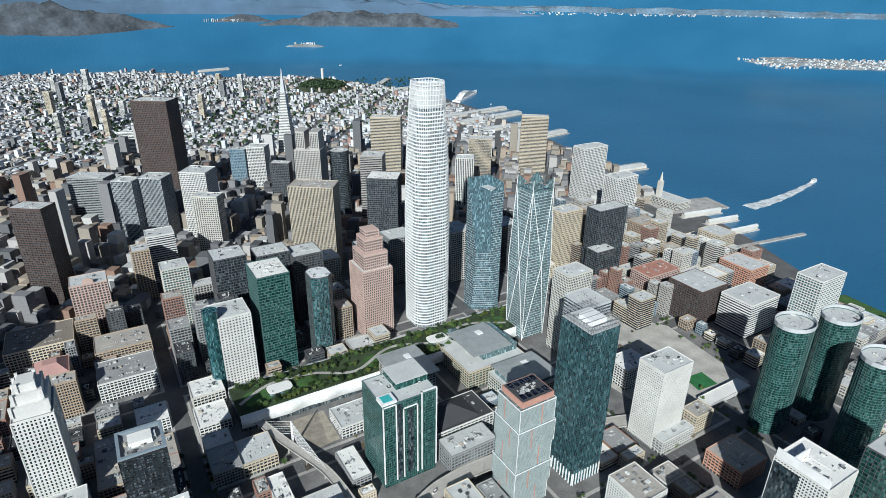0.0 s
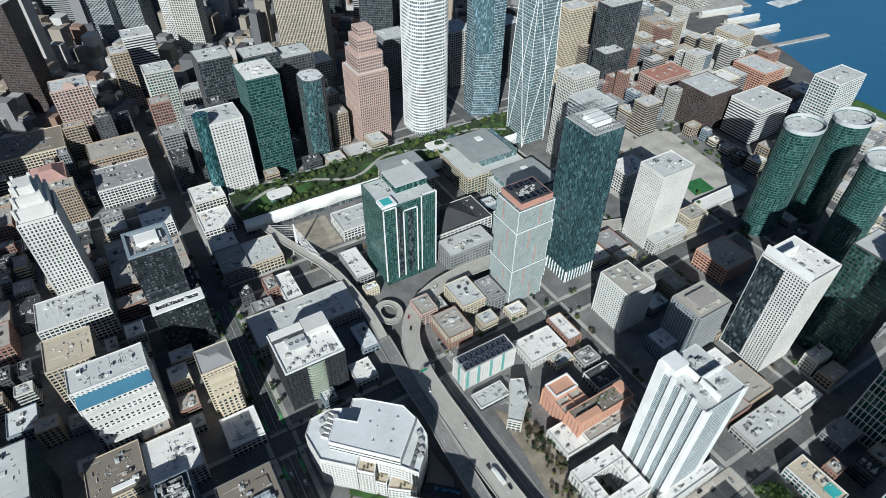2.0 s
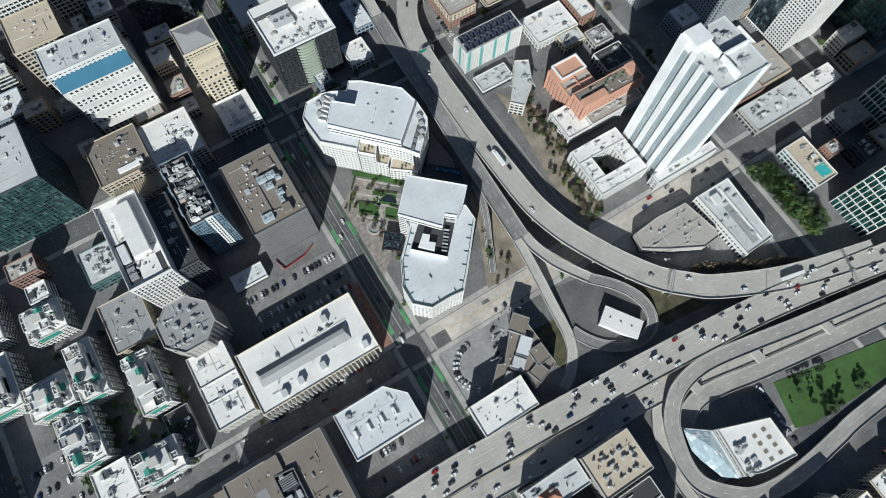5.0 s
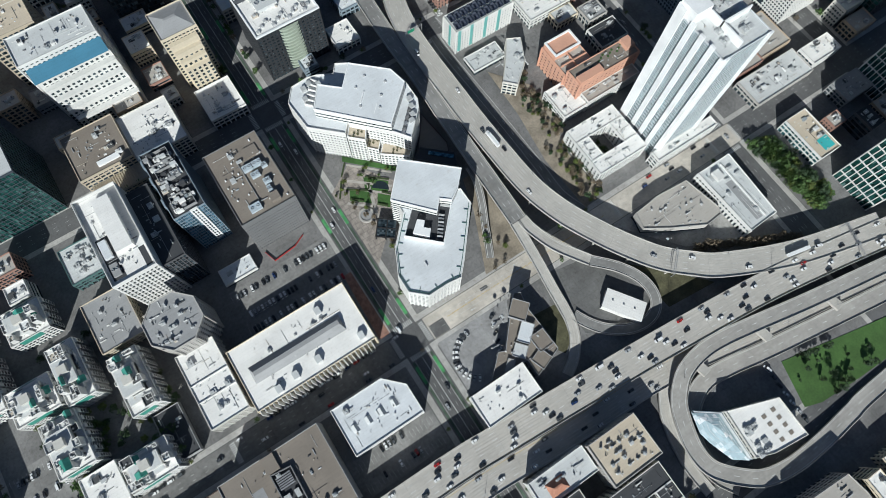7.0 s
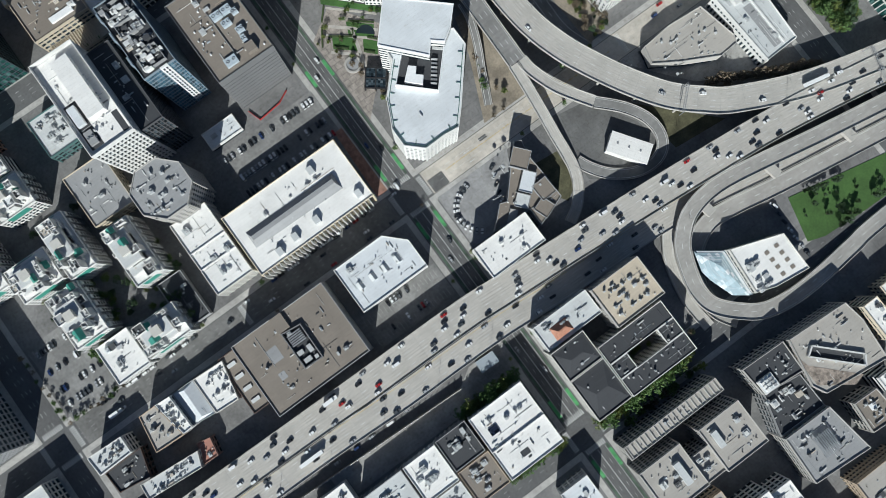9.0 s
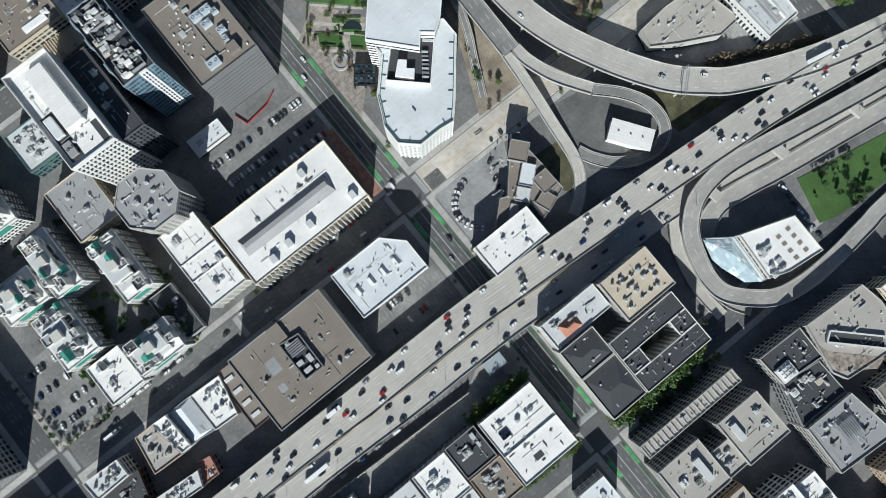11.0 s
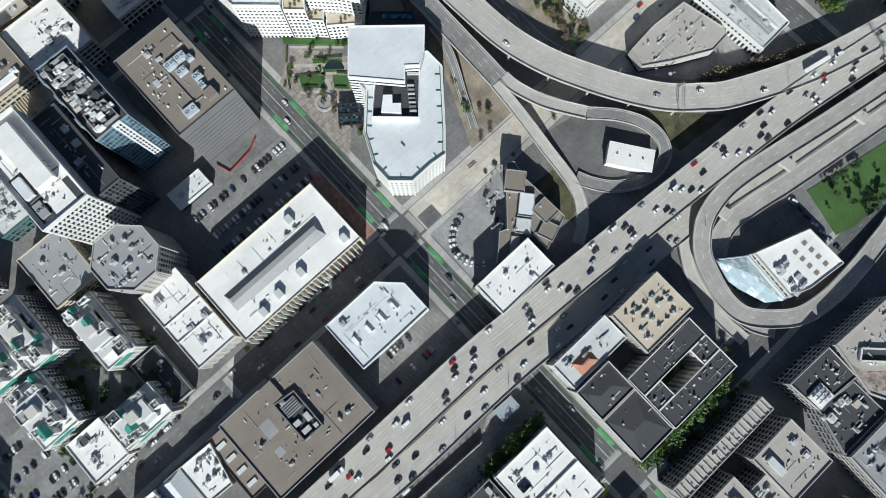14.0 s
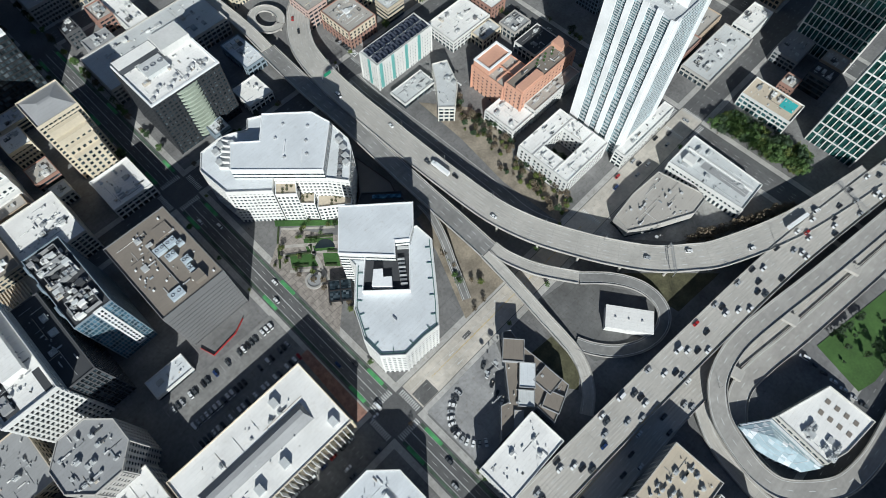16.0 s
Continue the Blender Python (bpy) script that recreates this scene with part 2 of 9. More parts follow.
def part(name, bm, material, parent, label="", kind=""):
    ob = new(name, mesh_of(name, bm, material) if isinstance(bm, bmesh.types.BMesh) else bm)
    ob.parent = parent
    return tagged(ob, label, kind=kind)


def thing(name, label, category, x=0.0, y=0.0, z=0.0, turn=0.0, group="", kind=""):
    ob = new(name)
    ob.matrix_basis = pose(x, y, z, 0, 0, turn)
    return tagged(ob, label, category, group, kind)


def structure(name, bm, material, label=""):
    return tagged(new(name, mesh_of(name, bm, material)), label, kind="structure")


rng = random.Random(7)
TAKEN = []


def rooftop(parent, poly, z, count, seed, size=(1.2, 4.5), joined=False):
    """Plant boxes with fans, ducts, pipes, skylights, vents and repaired patches on a flat roof."""
    r = random.Random(seed)
    xs, ys = [p[0] for p in poly], [p[1] for p in poly]
    w, d = max(xs) - min(xs), max(ys) - min(ys)
    cx, cy = (max(xs) + min(xs)) / 2, (max(ys) + min(ys)) / 2
    clutter = bmesh.new()
    for i in range(count):
        a, b = r.uniform(*size), r.uniform(*size)
        a, b = min(a, w * 0.35), min(b, d * 0.35)
        x, y = cx + (r.randrange(9) - 4) / 4 * 0.36 * w, cy + r.choice((-0.33, -0.12, 0.05, 0.24, 0.36)) * d
        hh = r.uniform(0.7, 2.0)
        bm = clutter if joined else bmesh.new()
        box(bm, x - a / 2, x + a / 2, y - b / 2, y + b / 2, z, z + hh)
        k = r.random()
        if k < 0.5:
            m = 2 if max(a, b) > 2.2 else 1
            q = 0.36 * min(a, b, max(a, b) / m)
            for j in range(m):
                s = (j - (m - 1) / 2) * max(a, b) / m
                fx, fy = (x + s, y) if a > b else (x, y + s)
                ring(bm, [(fx + u * q, fy + v * q) for u, v in ngon(1, 8)], [(fx + u * q * 0.75, fy + v * q * 0.75) for u, v in ngon(1, 8)], z + hh - 0.02, z + hh + 0.35)
        elif k < 0.8:
            box(bm, x - a * 0.3, x + a * 0.2, y - b * 0.3, y + b * 0.3, z + hh, z + hh + 0.5)
        if r.random() < 0.4:
            L = r.uniform(2, 5)
            box(bm, x + a / 2, min(x + a / 2 + L, cx + 0.47 * w), y - 0.3, y + 0.3, z + 0.25, z + 0.85)
        if not joined:
            part("rooftop_unit", bm, UNIT, parent)
    for i in range(int(min(48, 4 + w * d / 34))):
        x, y = cx + r.uniform(-0.44, 0.44) * w, cy + r.uniform(-0.44, 0.44) * d
        k = r.random()
        if k < 0.16:
            L = r.uniform(2, 0.35 * max(w, d) + 2)
            a, b = (min(L, w * 0.5), 0.16) if r.random() < 0.5 else (0.16, min(L, d * 0.5))
            x, y = max(cx - 0.47 * w + a / 2, min(cx + 0.47 * w - a / 2, x)), max(cy - 0.47 * d + b / 2, min(cy + 0.47 * d - b / 2, y))
            box(clutter, x - a / 2, x + a / 2, y - b / 2, y + b / 2, z + 0.02, z + 0.25)
        elif k < 0.28:
            L = r.uniform(1.5, 4.5)
            a, b = (L, 0.5) if r.random() < 0.5 else (0.5, L)
            a, b = min(a, w * 0.3), min(b, d * 0.3)
            box(clutter, x - a / 2, x + a / 2, y - b / 2, y + b / 2, z + 0.02, z + r.uniform(0.4, 0.8))
        elif k < 0.38:
            a, b = min(r.uniform(0.8, 2.4), w * 0.2), min(r.uniform(0.8, 1.6), d * 0.2)
            q = [(x - a / 2, y - b / 2), (x + a / 2, y - b / 2), (x + a / 2, y + b / 2), (x - a / 2, y + b / 2)]
            prism(clutter, q, z, z + 0.45, outset(q, -0.3))
        else:
            a = r.uniform(0.15, 0.5)
            prism(clutter, [(x + u * a, y + v * a) for u, v in ngon(1, 6)], z, z + r.uniform(0.4, 1.3))
    part("roof_clutter", clutter, UNIT, parent, "small vents, pipes, ducts and patches", "stuff")


def building(name, label, category, x, y, w, d, h, turn=0.0, poly=None, z0=0.0, wall_c="white", glass_c="dark", floor=3.8, band=1.3, bay=4.0,
             pier=0.9, proud=0.3, roof_c="pale", units=6, usize=(1.2, 4.5), parapet=1.0, group="", base=0.0, core=None, joined=None):
    """A block of storeys: glazed core, a slab for every storey, piers between the bays, roof, parapet and plant."""
    ob = thing(name, label, category, x, y, 0, turn, group)
    poly = poly or rect(w, d)
    TAKEN.append((x, y, 0.5 * math.hypot(w, d), w, d, turn))
    wm, gm = wall(wall_c), core or glass(glass_c)
    if joined is None:
        joined = y > 225 or x > 235 or x < -190 or y < -200
    bm = bmesh.new()
    prism(bm, poly, z0, h)
    part("glazing", bm, gm, ob, glass_c + " window glass")
    floors = max(1, round((h - z0 - base) / floor))
    step = (h - z0 - base) / floors
    out = outset(poly, proud)
    facade = bmesh.new()
    if joined:
        for i in range(1, floors):
            z = z0 + base + i * step
            prism(facade, out, z - band / 2, z + band / 2)
    else:
        bm = bmesh.new()
        prism(bm, out, -band / 2, band / 2)
        slab = mesh_of("floor_band", bm, wm)
        for i in range(1, floors):
            o = part("floor_band", slab, None, ob)
            o.location = (0, 0, z0 + base + i * step)
    if pier:
        n = len(poly)
        for i in range(n):
            p, q = Vector(poly[i]), Vector(poly[(i + 1) % n])
            L = (q - p).length
            k = max(1, round(L / bay))
            a = (q - p) / L
            nrm = Vector((a.y, -a.x))
            for j in range(k + 1):
                if j == k and n > 8:
                    continue
                c = p + a * (L * j / k)
                s, o = a * (pier / 2), nrm * (proud + 0.04)
                i_ = nrm * -0.2
                prism(facade, [tuple(c - s + i_)[:2], tuple(c - s + o)[:2], tuple(c + s + o)[:2], tuple(c + s + i_)[:2]], z0, h)
    bm = facade if joined else bmesh.new()
    prism(bm, outset(poly, proud + 0.08), h - band, h + 0.02)
    if parapet:
        ring(bm, outset(poly, proud + 0.02), outset(poly, proud - 0.43), h - 0.2, h + parapet)
    if joined:
        part("facade", bm, wm, ob, wall_c + " walls between the windows", "stuff")
    else:
        part("cornice", bm, wm, ob)
        if pier:
            part("pier", facade, wm, ob, kind="stuff")
        else:
            facade.free()
    bm = bmesh.new()
    prism(bm, outset(poly, -0.1), h, h + 0.1)
    part("roof", bm, roofing(roof_c), ob, roof_c + " flat roof")
    if units:
        rooftop(ob, outset(poly, -1.5), h + 0.1, units, hash((round(x), round(y))) % 9999, usize, joined)
    return ob


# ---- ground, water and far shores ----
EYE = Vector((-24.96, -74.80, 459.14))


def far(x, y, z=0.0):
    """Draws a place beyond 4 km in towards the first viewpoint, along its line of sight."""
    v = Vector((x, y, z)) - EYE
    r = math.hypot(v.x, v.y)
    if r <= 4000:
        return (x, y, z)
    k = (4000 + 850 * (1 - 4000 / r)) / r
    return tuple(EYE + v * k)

# the bay: one sheet that rises to the horizon beyond 4 km
WATER, nt, b = base_material("bay_water")
col = ramp_mix(nt, noise_out(nt, 0.002, 3.0), (0.026, 0.122, 0.232), (0.036, 0.150, 0.275))
nt.links.new(col, b.inputs["Base Color"])
b.inputs["Roughness"].default_value = 0.28
bp = nt.nodes.new("ShaderNodeBump")
bp.inputs["Strength"].default_value = 0.35
bp.inputs["Distance"].default_value = 1.5
nt.links.new(noise_out(nt, 0.06, 6.0), bp.inputs["Height"])
nt.links.new(bp.outputs[0], b.inputs["Normal"])
bm = bmesh.new()
rings = [0, 900, 1800, 2700, 3400, 4000, 4400, 5000, 6000, 8000, 12000, 25000, 90000]
prev = None
for r in rings:
    cur = []
    for i in range(96):
        a = math.tau * i / 96
        x, y = EYE.x + r * math.cos(a), EYE.y + r * math.sin(a)
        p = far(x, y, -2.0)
        cur.append(bm.verts.new((p[0], p[1], p[2])))
    if prev:
        for i in range(96):
            j = (i + 1) % 96
            bm.faces.new((prev[i], prev[j], cur[j], cur[i])[::-1])
    prev = cur
for f in bm.faces:
    f.smooth = True
bmesh.ops.recalc_face_normals(bm, faces=bm.faces)
if bm.faces[0].normal.z < 0:
    bmesh.ops.reverse_faces(bm, faces=bm.faces)
structure("water", bm, WATER, "deep blue bay water, lightly rippled")

# the land, with its waterfront
SHORE = [(3000, -3400), (1500, -900), (1010, 120), (985, 319), (1033, 431), (1077, 527), (1105, 614), (1130, 713), (1137, 835), (1180, 1000), (1232, 1170),
         (1284, 1382), (1320, 1598), (1380, 1983), (1380, 2368), (1330, 2652), (1200, 2950), (1050, 3220), (880, 3250), (704, 3330), (516, 3560),
         (301, 3780), (18, 3800), (-382, 3900), (-1600, 3600), (-3300, 2000), (-3800, -500), (-2800, -2800), (0, -3800)]
bm = bmesh.new()
prism(bm, SHORE, -6, 0)
structure("ground", bm, ASPHALT, "dark asphalt streets of the city")

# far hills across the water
# Hill, ridge and east shore colours have the distance haze mixed in.
HILL = plain("hazy_hillside", (0.085, 0.10, 0.118), 0.95, vary=0.5, big=0.012, fine=0.06)
FAR_RIDGE = plain("haze_blue_ridge", (0.085, 0.145, 0.225), 0.95, vary=0.2, big=0.002, fine=0.01)
WOOD_HILL = plain("wooded_ground", (0.05, 0.065, 0.035), 0.95, vary=0.45, big=0.02, fine=0.2)
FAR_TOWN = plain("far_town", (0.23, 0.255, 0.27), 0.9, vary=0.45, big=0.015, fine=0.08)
FAR_SHORE = plain("haze_blue_shore", (0.13, 0.20, 0.27), 0.9, vary=0.5, big=0.006, fine=0.05)


def ridge(name, cx, cy, length, depth, height, turn, seed, label, mat=HILL):
    bm = bmesh.new()
    nx, ny = 60, 16
    grid = []
    for j in range(ny + 1):
        row = []
        for i in range(nx + 1):
            u, v = i / nx * 2 - 1, j / ny * 2 - 1
            e = max(0.0, (1 - abs(u) ** 2.5)) * max(0.0, 1 - v * v)
            k = noise.fractal(Vector((u * length / 900 + seed, v * depth / 900, seed * 1.7)), 1.0, 2.0, 5)
            z = height * e * (0.62 + 0.5 * k) - 4
            t = radians(turn)
            lx, ly = u * length / 2, v * depth / 2 * (1 + 0.25 * noise.noise(Vector((u * 4, seed, 0))))
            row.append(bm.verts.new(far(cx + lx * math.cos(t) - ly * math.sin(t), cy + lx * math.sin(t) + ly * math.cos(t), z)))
        grid.append(row)
    for j in range(ny):
        for i in range(nx):
            f = bm.faces.new((grid[j][i], grid[j][i + 1], grid[j + 1][i + 1], grid[j + 1][i]))
            f.smooth = True
    bmesh.ops.recalc_face_normals(bm, faces=bm.faces)
    return tagged(structure(name, bm, mat, label), category="hill")


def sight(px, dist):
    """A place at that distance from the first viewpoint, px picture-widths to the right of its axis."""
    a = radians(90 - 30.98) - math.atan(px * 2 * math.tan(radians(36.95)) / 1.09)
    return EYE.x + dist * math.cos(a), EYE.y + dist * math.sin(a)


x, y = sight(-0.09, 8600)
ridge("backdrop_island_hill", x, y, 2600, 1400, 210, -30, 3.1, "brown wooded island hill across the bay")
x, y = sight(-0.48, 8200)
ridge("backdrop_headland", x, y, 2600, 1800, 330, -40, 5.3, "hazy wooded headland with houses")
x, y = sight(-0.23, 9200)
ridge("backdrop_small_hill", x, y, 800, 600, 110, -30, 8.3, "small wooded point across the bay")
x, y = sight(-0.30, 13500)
ridge("backdrop_far_ridge", x, y, 14000, 4000, 380, -25, 1.9, "distant ridge behind the bay, tinted blue for haze", FAR_RIDGE)
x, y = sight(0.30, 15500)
ridge("backdrop_east_shore", x, y, 16000, 3000, 120, -50, 4.4, "distant shore with a town, tinted pale blue for haze", FAR_SHORE)
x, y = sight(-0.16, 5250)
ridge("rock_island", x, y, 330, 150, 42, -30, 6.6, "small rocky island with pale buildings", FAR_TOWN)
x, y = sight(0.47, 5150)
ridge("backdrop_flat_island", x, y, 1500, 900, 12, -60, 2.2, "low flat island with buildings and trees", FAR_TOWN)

# ---- city blocks: raised pavements between the streets ----
XS = [-831, -554, -277, 0, 288, 425, 562, 700, 838, 960]
YS = [-579, -386, -193, 0, 211, 402, 595, 786]
for i in range(len(XS) - 1):
    for j in range(len(YS) - 1):
        x0, x1, y0, y1 = XS[i] + 9, XS[i + 1] - 9, YS[j] + 9, YS[j + 1] - 9
        bm = bmesh.new()
        box(bm, x0, x1, y0, y1, -0.2, 0.15)
        structure("pavement", bm, PAVE, "raised concrete pavement of a city block")
        bm = bmesh.new()
        box(bm, x0 + 4, x1 - 4, y0 + 4, y1 - 4, 0.0, 0.2)
        structure("yard", bm, PARK_ASPHALT, "asphalt yards inside a city block")

# ---- roads on decks ----


def smooth_line(pts, n=8):
    out = []
    P = [Vector(p) for p in pts]
    for i in range(len(P) - 1):
        a, b_, c, d = P[max(0, i - 1)], P[i], P[i + 1], P[min(len(P) - 1, i + 2)]
        for k in range(n):
            t = k / n
            out.append(0.5 * ((2 * b_) + (c - a) * t + (2 * a - 5 * b_ + 4 * c - d) * t * t + (3 * b_ - a - 3 * c + d) * t ** 3))
    out.append(P[-1])
    return out


def side_line(line, off):
    out = []
    for i, p in enumerate(line):
        t = line[min(i + 1, len(line) - 1)] - line[max(i - 1, 0)]
        n = Vector((t.y, -t.x, 0)).normalized()
        out.append(p + n * off)
    return out


def strip(bm, left, right, z0, z1):
    """A slab between two lines, from z0 to z1 relative to them."""
    rows = [[bm.verts.new((p.x, p.y, p.z + z)) for p, z in ((a, z0), (c, z0), (c, z1), (a, z1))] for a, c in zip(left, right)]
    for r, s in zip(rows, rows[1:]):
        for k in range(4):
            bm.faces.new((r[k], s[k], s[(k + 1) % 4], r[(k + 1) % 4]))
    bm.faces.new(rows[0])
    bm.faces.new(rows[-1][::-1])
    bmesh.ops.recalc_face_normals(bm, faces=bm.faces)


def dashes(bm, line, on, off, width, z):
    run, draw = 0.0, True
    pts = [line[0]]
    for p, q in zip(line, line[1:]):
        seg = (q - p).length
        done = 0.0
        while done < seg:
            need = (on if draw else off) - run
            take = min(need, seg - done)
            if draw:
                a, b_ = p.lerp(q, done / seg), p.lerp(q, (done + take) / seg)
                n = Vector(((b_ - a).y, -(b_ - a).x, 0))
                if n.length > 1e-6:
                    n = n.normalized() * width / 2
                    bm.faces.new([bm.verts.new((c.x, c.y, c.z + z)) for c in (a + n, b_ + n, b_ - n, a - n)])
            done += take
            run += take
            if run >= (on if draw else off) - 1e-6:
                run, draw = 0.0, not draw


def road(name, label, pts, width, lanes, mat=DECK, thick=1.4, rail=0.9, columns=True, rail_l=True, rail_r=True, yellow=0):
    """A road deck along a line of (x, y, z), with parapets, lane paint and columns."""
    line = smooth_line(pts)
    ob = thing(name, label, "road", kind="structure")
    bm = bmesh.new()
    strip(bm, side_line(line, -width / 2), side_line(line, width / 2), -thick, 0)
    part("deck", bm, mat, ob)
    for s, on in ((-1, rail_l), (1, rail_r)):
        if on and rail:
            bm = bmesh.new()
            strip(bm, side_line(line, s * (width / 2 - 0.02)), side_line(line, s * (width / 2 + 0.38)), -thick * 0.6, rail)
            part("barrier", bm, plain("barrier_concrete", (0.42, 0.40, 0.37), 0.85, vary=0.25, big=0.1, fine=0.8), ob, "concrete edge barrier")
    bm = bmesh.new()
    lw = width / lanes
    for k in range(1, lanes):
        dashes(bm, side_line(line, -width / 2 + k * lw), 3.6, 8.4, 0.36, 0.02)
    for s in (-1, 1):
        if s != yellow:
            dashes(bm, side_line(line, s * (width / 2 - 0.9)), 400, 0.1, 0.28, 0.02)
    part("lane_marking", bm, PAINT, ob, "white lane paint", "stuff")
    if mat in (DECK, FREEWAY_DECK):
        bm = bmesh.new()
        for k in range(lanes):
            for s in (-0.85, 0.85):
                dashes(bm, side_line(line, -width / 2 + (k + 0.5) * lw + s), 900, 0.1, 0.75, 0.007)
        part("wheel_track", bm, plain("tyre_worn_concrete", (0.455, 0.428, 0.385), 0.8, vary=0.15, big=0.1, fine=0.8), ob, "darker worn wheel tracks", "stuff")
        bm = bmesh.new()
        run = 0.0
        for p, q in zip(line, line[1:]):
            run += (q - p).length
            if run > 13:
                run = 0.0
                t = (q - p).normalized()
                n, t = Vector((t.y, -t.x, 0)) * (width / 2), t * 0.1
                bm.faces.new([bm.verts.new((c.x, c.y, c.z + 0.012)) for c in (q - n - t, q + n - t, q + n + t, q - n + t)])
        part("deck_joint", bm, plain("joint_sealant", (0.37, 0.355, 0.33), 0.8), ob, "dark joints across the deck", "stuff")
    if yellow:
        bm = bmesh.new()
        dashes(bm, side_line(line, yellow * (width / 2 - 0.9)), 900, 0.1, 0.22, 0.02)
        part("yellow_line", bm, YELLOW, ob, "yellow line beside the median", "stuff")
    if columns:
        gap, acc = 26.0, 8.0
        for p, q in zip(line, line[1:]):
            acc += (q - p).length
            if acc > gap and q.z > 4:
                acc = 0
                for s in ((-0.32, 0.32) if width > 14 else (0,)):
                    t = (q - p).normalized()
                    n = Vector((t.y, -t.x, 0)) * (s * width)
                    bm = bmesh.new()
                    prism(bm, [(q.x + n.x + u, q.y + n.y + v) for u, v in ngon(0.9, 8)], 0, q.z - thick)
                    part("column", bm, DECK, ob)
    return ob


def lerp_z(pts, z0, z1):
    n = len(pts) - 1
    return [(x, y, z0 + (z1 - z0) * i / n) for i, (x, y) in enumerate(pts)]


FREEWAY = [(-520, -78, 12), (-360, -81, 12), (-227, -82, 12), (-112, -83.9, 12), (-25, -84.8, 12), (12, -87, 12), (60, -90.3, 12), (97, -93.3, 12), (139, -96.8, 12), (212, -104, 12), (262, -111.5, 12), (330, -124, 12), (470, -151, 13), (640, -181, 14)]
road("freeway", "wide concrete freeway viaduct, busy with cars", FREEWAY, 20, 5, FREEWAY_DECK, yellow=1)
LOWER_FREEWAY = [(-520, -95.4, 12), (-360, -98.6, 12), (-227, -99.6, 12), (-140, -100.6, 12), (-80, -103, 12), (-40, -103.4, 12), (-5, -104.4, 11.6), (18, -106.3, 10), (50, -108.9, 7.6), (90, -110.9, 5.2), (120, -112.6, 4.4), (160, -117.6, 4.4), (204, -125.6, 4.6), (262, -135, 5.4), (330, -146.5, 6.4), (470, -171, 9), (640, -200, 11)]
road("lower_freeway", "concrete carriageway sinking below the main viaduct", LOWER_FREEWAY, 15.4, 4, FREEWAY_DECK, yellow=-1)
road("street_ramp", "pale concrete ramp from the sunken carriageway to the street", [(126, -118.5, 4.2), (119.5, -127, 3.4), (113.6, -137, 2.4), (109.4, -152, 1.2), (107, -170, 0.5), (108, -188, 0.4)], 7.4, 1, columns=False)
CONNECTOR = [(520, 250, 3), (400, 290, 4), (262, 301, 7), (215, 298, 9), (185, 290, 10), (160, 275, 11), (139, 246, 12), (131, 213, 12), (129, 182, 12), (129, 150, 12), (129, 118, 12), (130, 85, 12), (132.5, 47, 12.2),
             (139.5, 19, 12.4), (150, -5, 12.5), (162.5, -28, 12.6), (177, -49, 12.6), (193, -64, 12.5), (212, -77.5, 12.4), (262, -99, 12.2), (330, -117, 12)]
road("connector_ramp", "curved elevated ramp joining the freeway", CONNECTOR, 17.5, 4)
WORN_RAMP = plain("worn_ramp", (0.27, 0.262, 0.25), 0.88, vary=0.2, big=0.05, fine=0.4, streak=0.3)
GREY_RAMP = plain("grey_ramp", (0.37, 0.352, 0.325), 0.88, vary=0.16, big=0.05, fine=0.4, streak=0.2)
road("inner_ramp", "dark worn ramp deck beside the connector", [(118, 262, 9.5), (115, 210, 10.5), (115, 168, 10.9), (113, 128, 10.9), (111.8, 95, 10.9), (111, 65, 10.9), (110.5, 45, 10.9), (110, 29, 10.8)], 12.5, 3, WORN_RAMP)
road("slip_ramp", "pale concrete slip ramp leaving the connector", [(113.4, 29, 10.7), (114.6, 18, 10.5), (120.7, 0.8, 10), (128.7, -12, 9), (136.3, -22.7, 8)], 7.6, 1)
road("yard_loop", "dark single-lane road curling round a service yard", [(136.3, -22.9, 7.9), (150.4, -37, 6.4), (159.2, -51.3, 5), (161, -64.4, 3.8), (156.4, -74.4, 2.8), (146.1, -79, 2), (132.2, -77, 1.4), (118.6, -68.5, 1.1), (109.8, -57.5, 1), (104.8, -47.5, 1.4)], 7.4, 1, plain("grey_street", (0.22, 0.215, 0.205), 0.9, vary=0.25, big=0.05, fine=0.4), 1.2, 0.5)
road("off_ramp", "concrete off ramp dropping to the street", [(106.9, 28.8, 10.6), (106.5, 22, 10.2), (105.7, 10.2, 9), (104.1, -8.1, 7), (102.5, -23.7, 5), (101.4, -38.8, 3), (99.8, -50.5, 1.5), (95.2, -61.5, 0.6), (86.5, -71.5, 0.5), (76, -78, 0.5)], 7.0, 1)
road("bus_ramp", "bus ramp with white cable mast leading to the terminal", [(60, 497, 13), (72, 480, 13), (85.7, 439, 13), (97.7, 408, 13), (110, 376, 13), (115.5, 351, 12.5), (118.6, 322, 12), (119.6, 290, 11), (118.2, 263, 9.6)], 9.0, 2)
road("loop_ramp", "curved loop ramp round a small office", [(640, -200, 13), (470, -168, 12), (330, -144, 12), (248, -129.8, 11.7), (200, -120.4, 11.2), (172, -115.8, 10.4), (155, -116, 9.6), (141, -119.6, 8.8), (131, -126.5, 8), (123, -135.5, 8), (116.4, -152, 8), (114.2, -165, 7.6), (117, -177, 7), (128, -189.5, 6.6),
                                                    (142.5, -199.5, 6), (164.7, -204, 5), (190, -204, 4), (218.6, -202, 2.8), (250, -200, 1.8), (400, -198, 0.4)], 10.6, 2, GREY_RAMP)
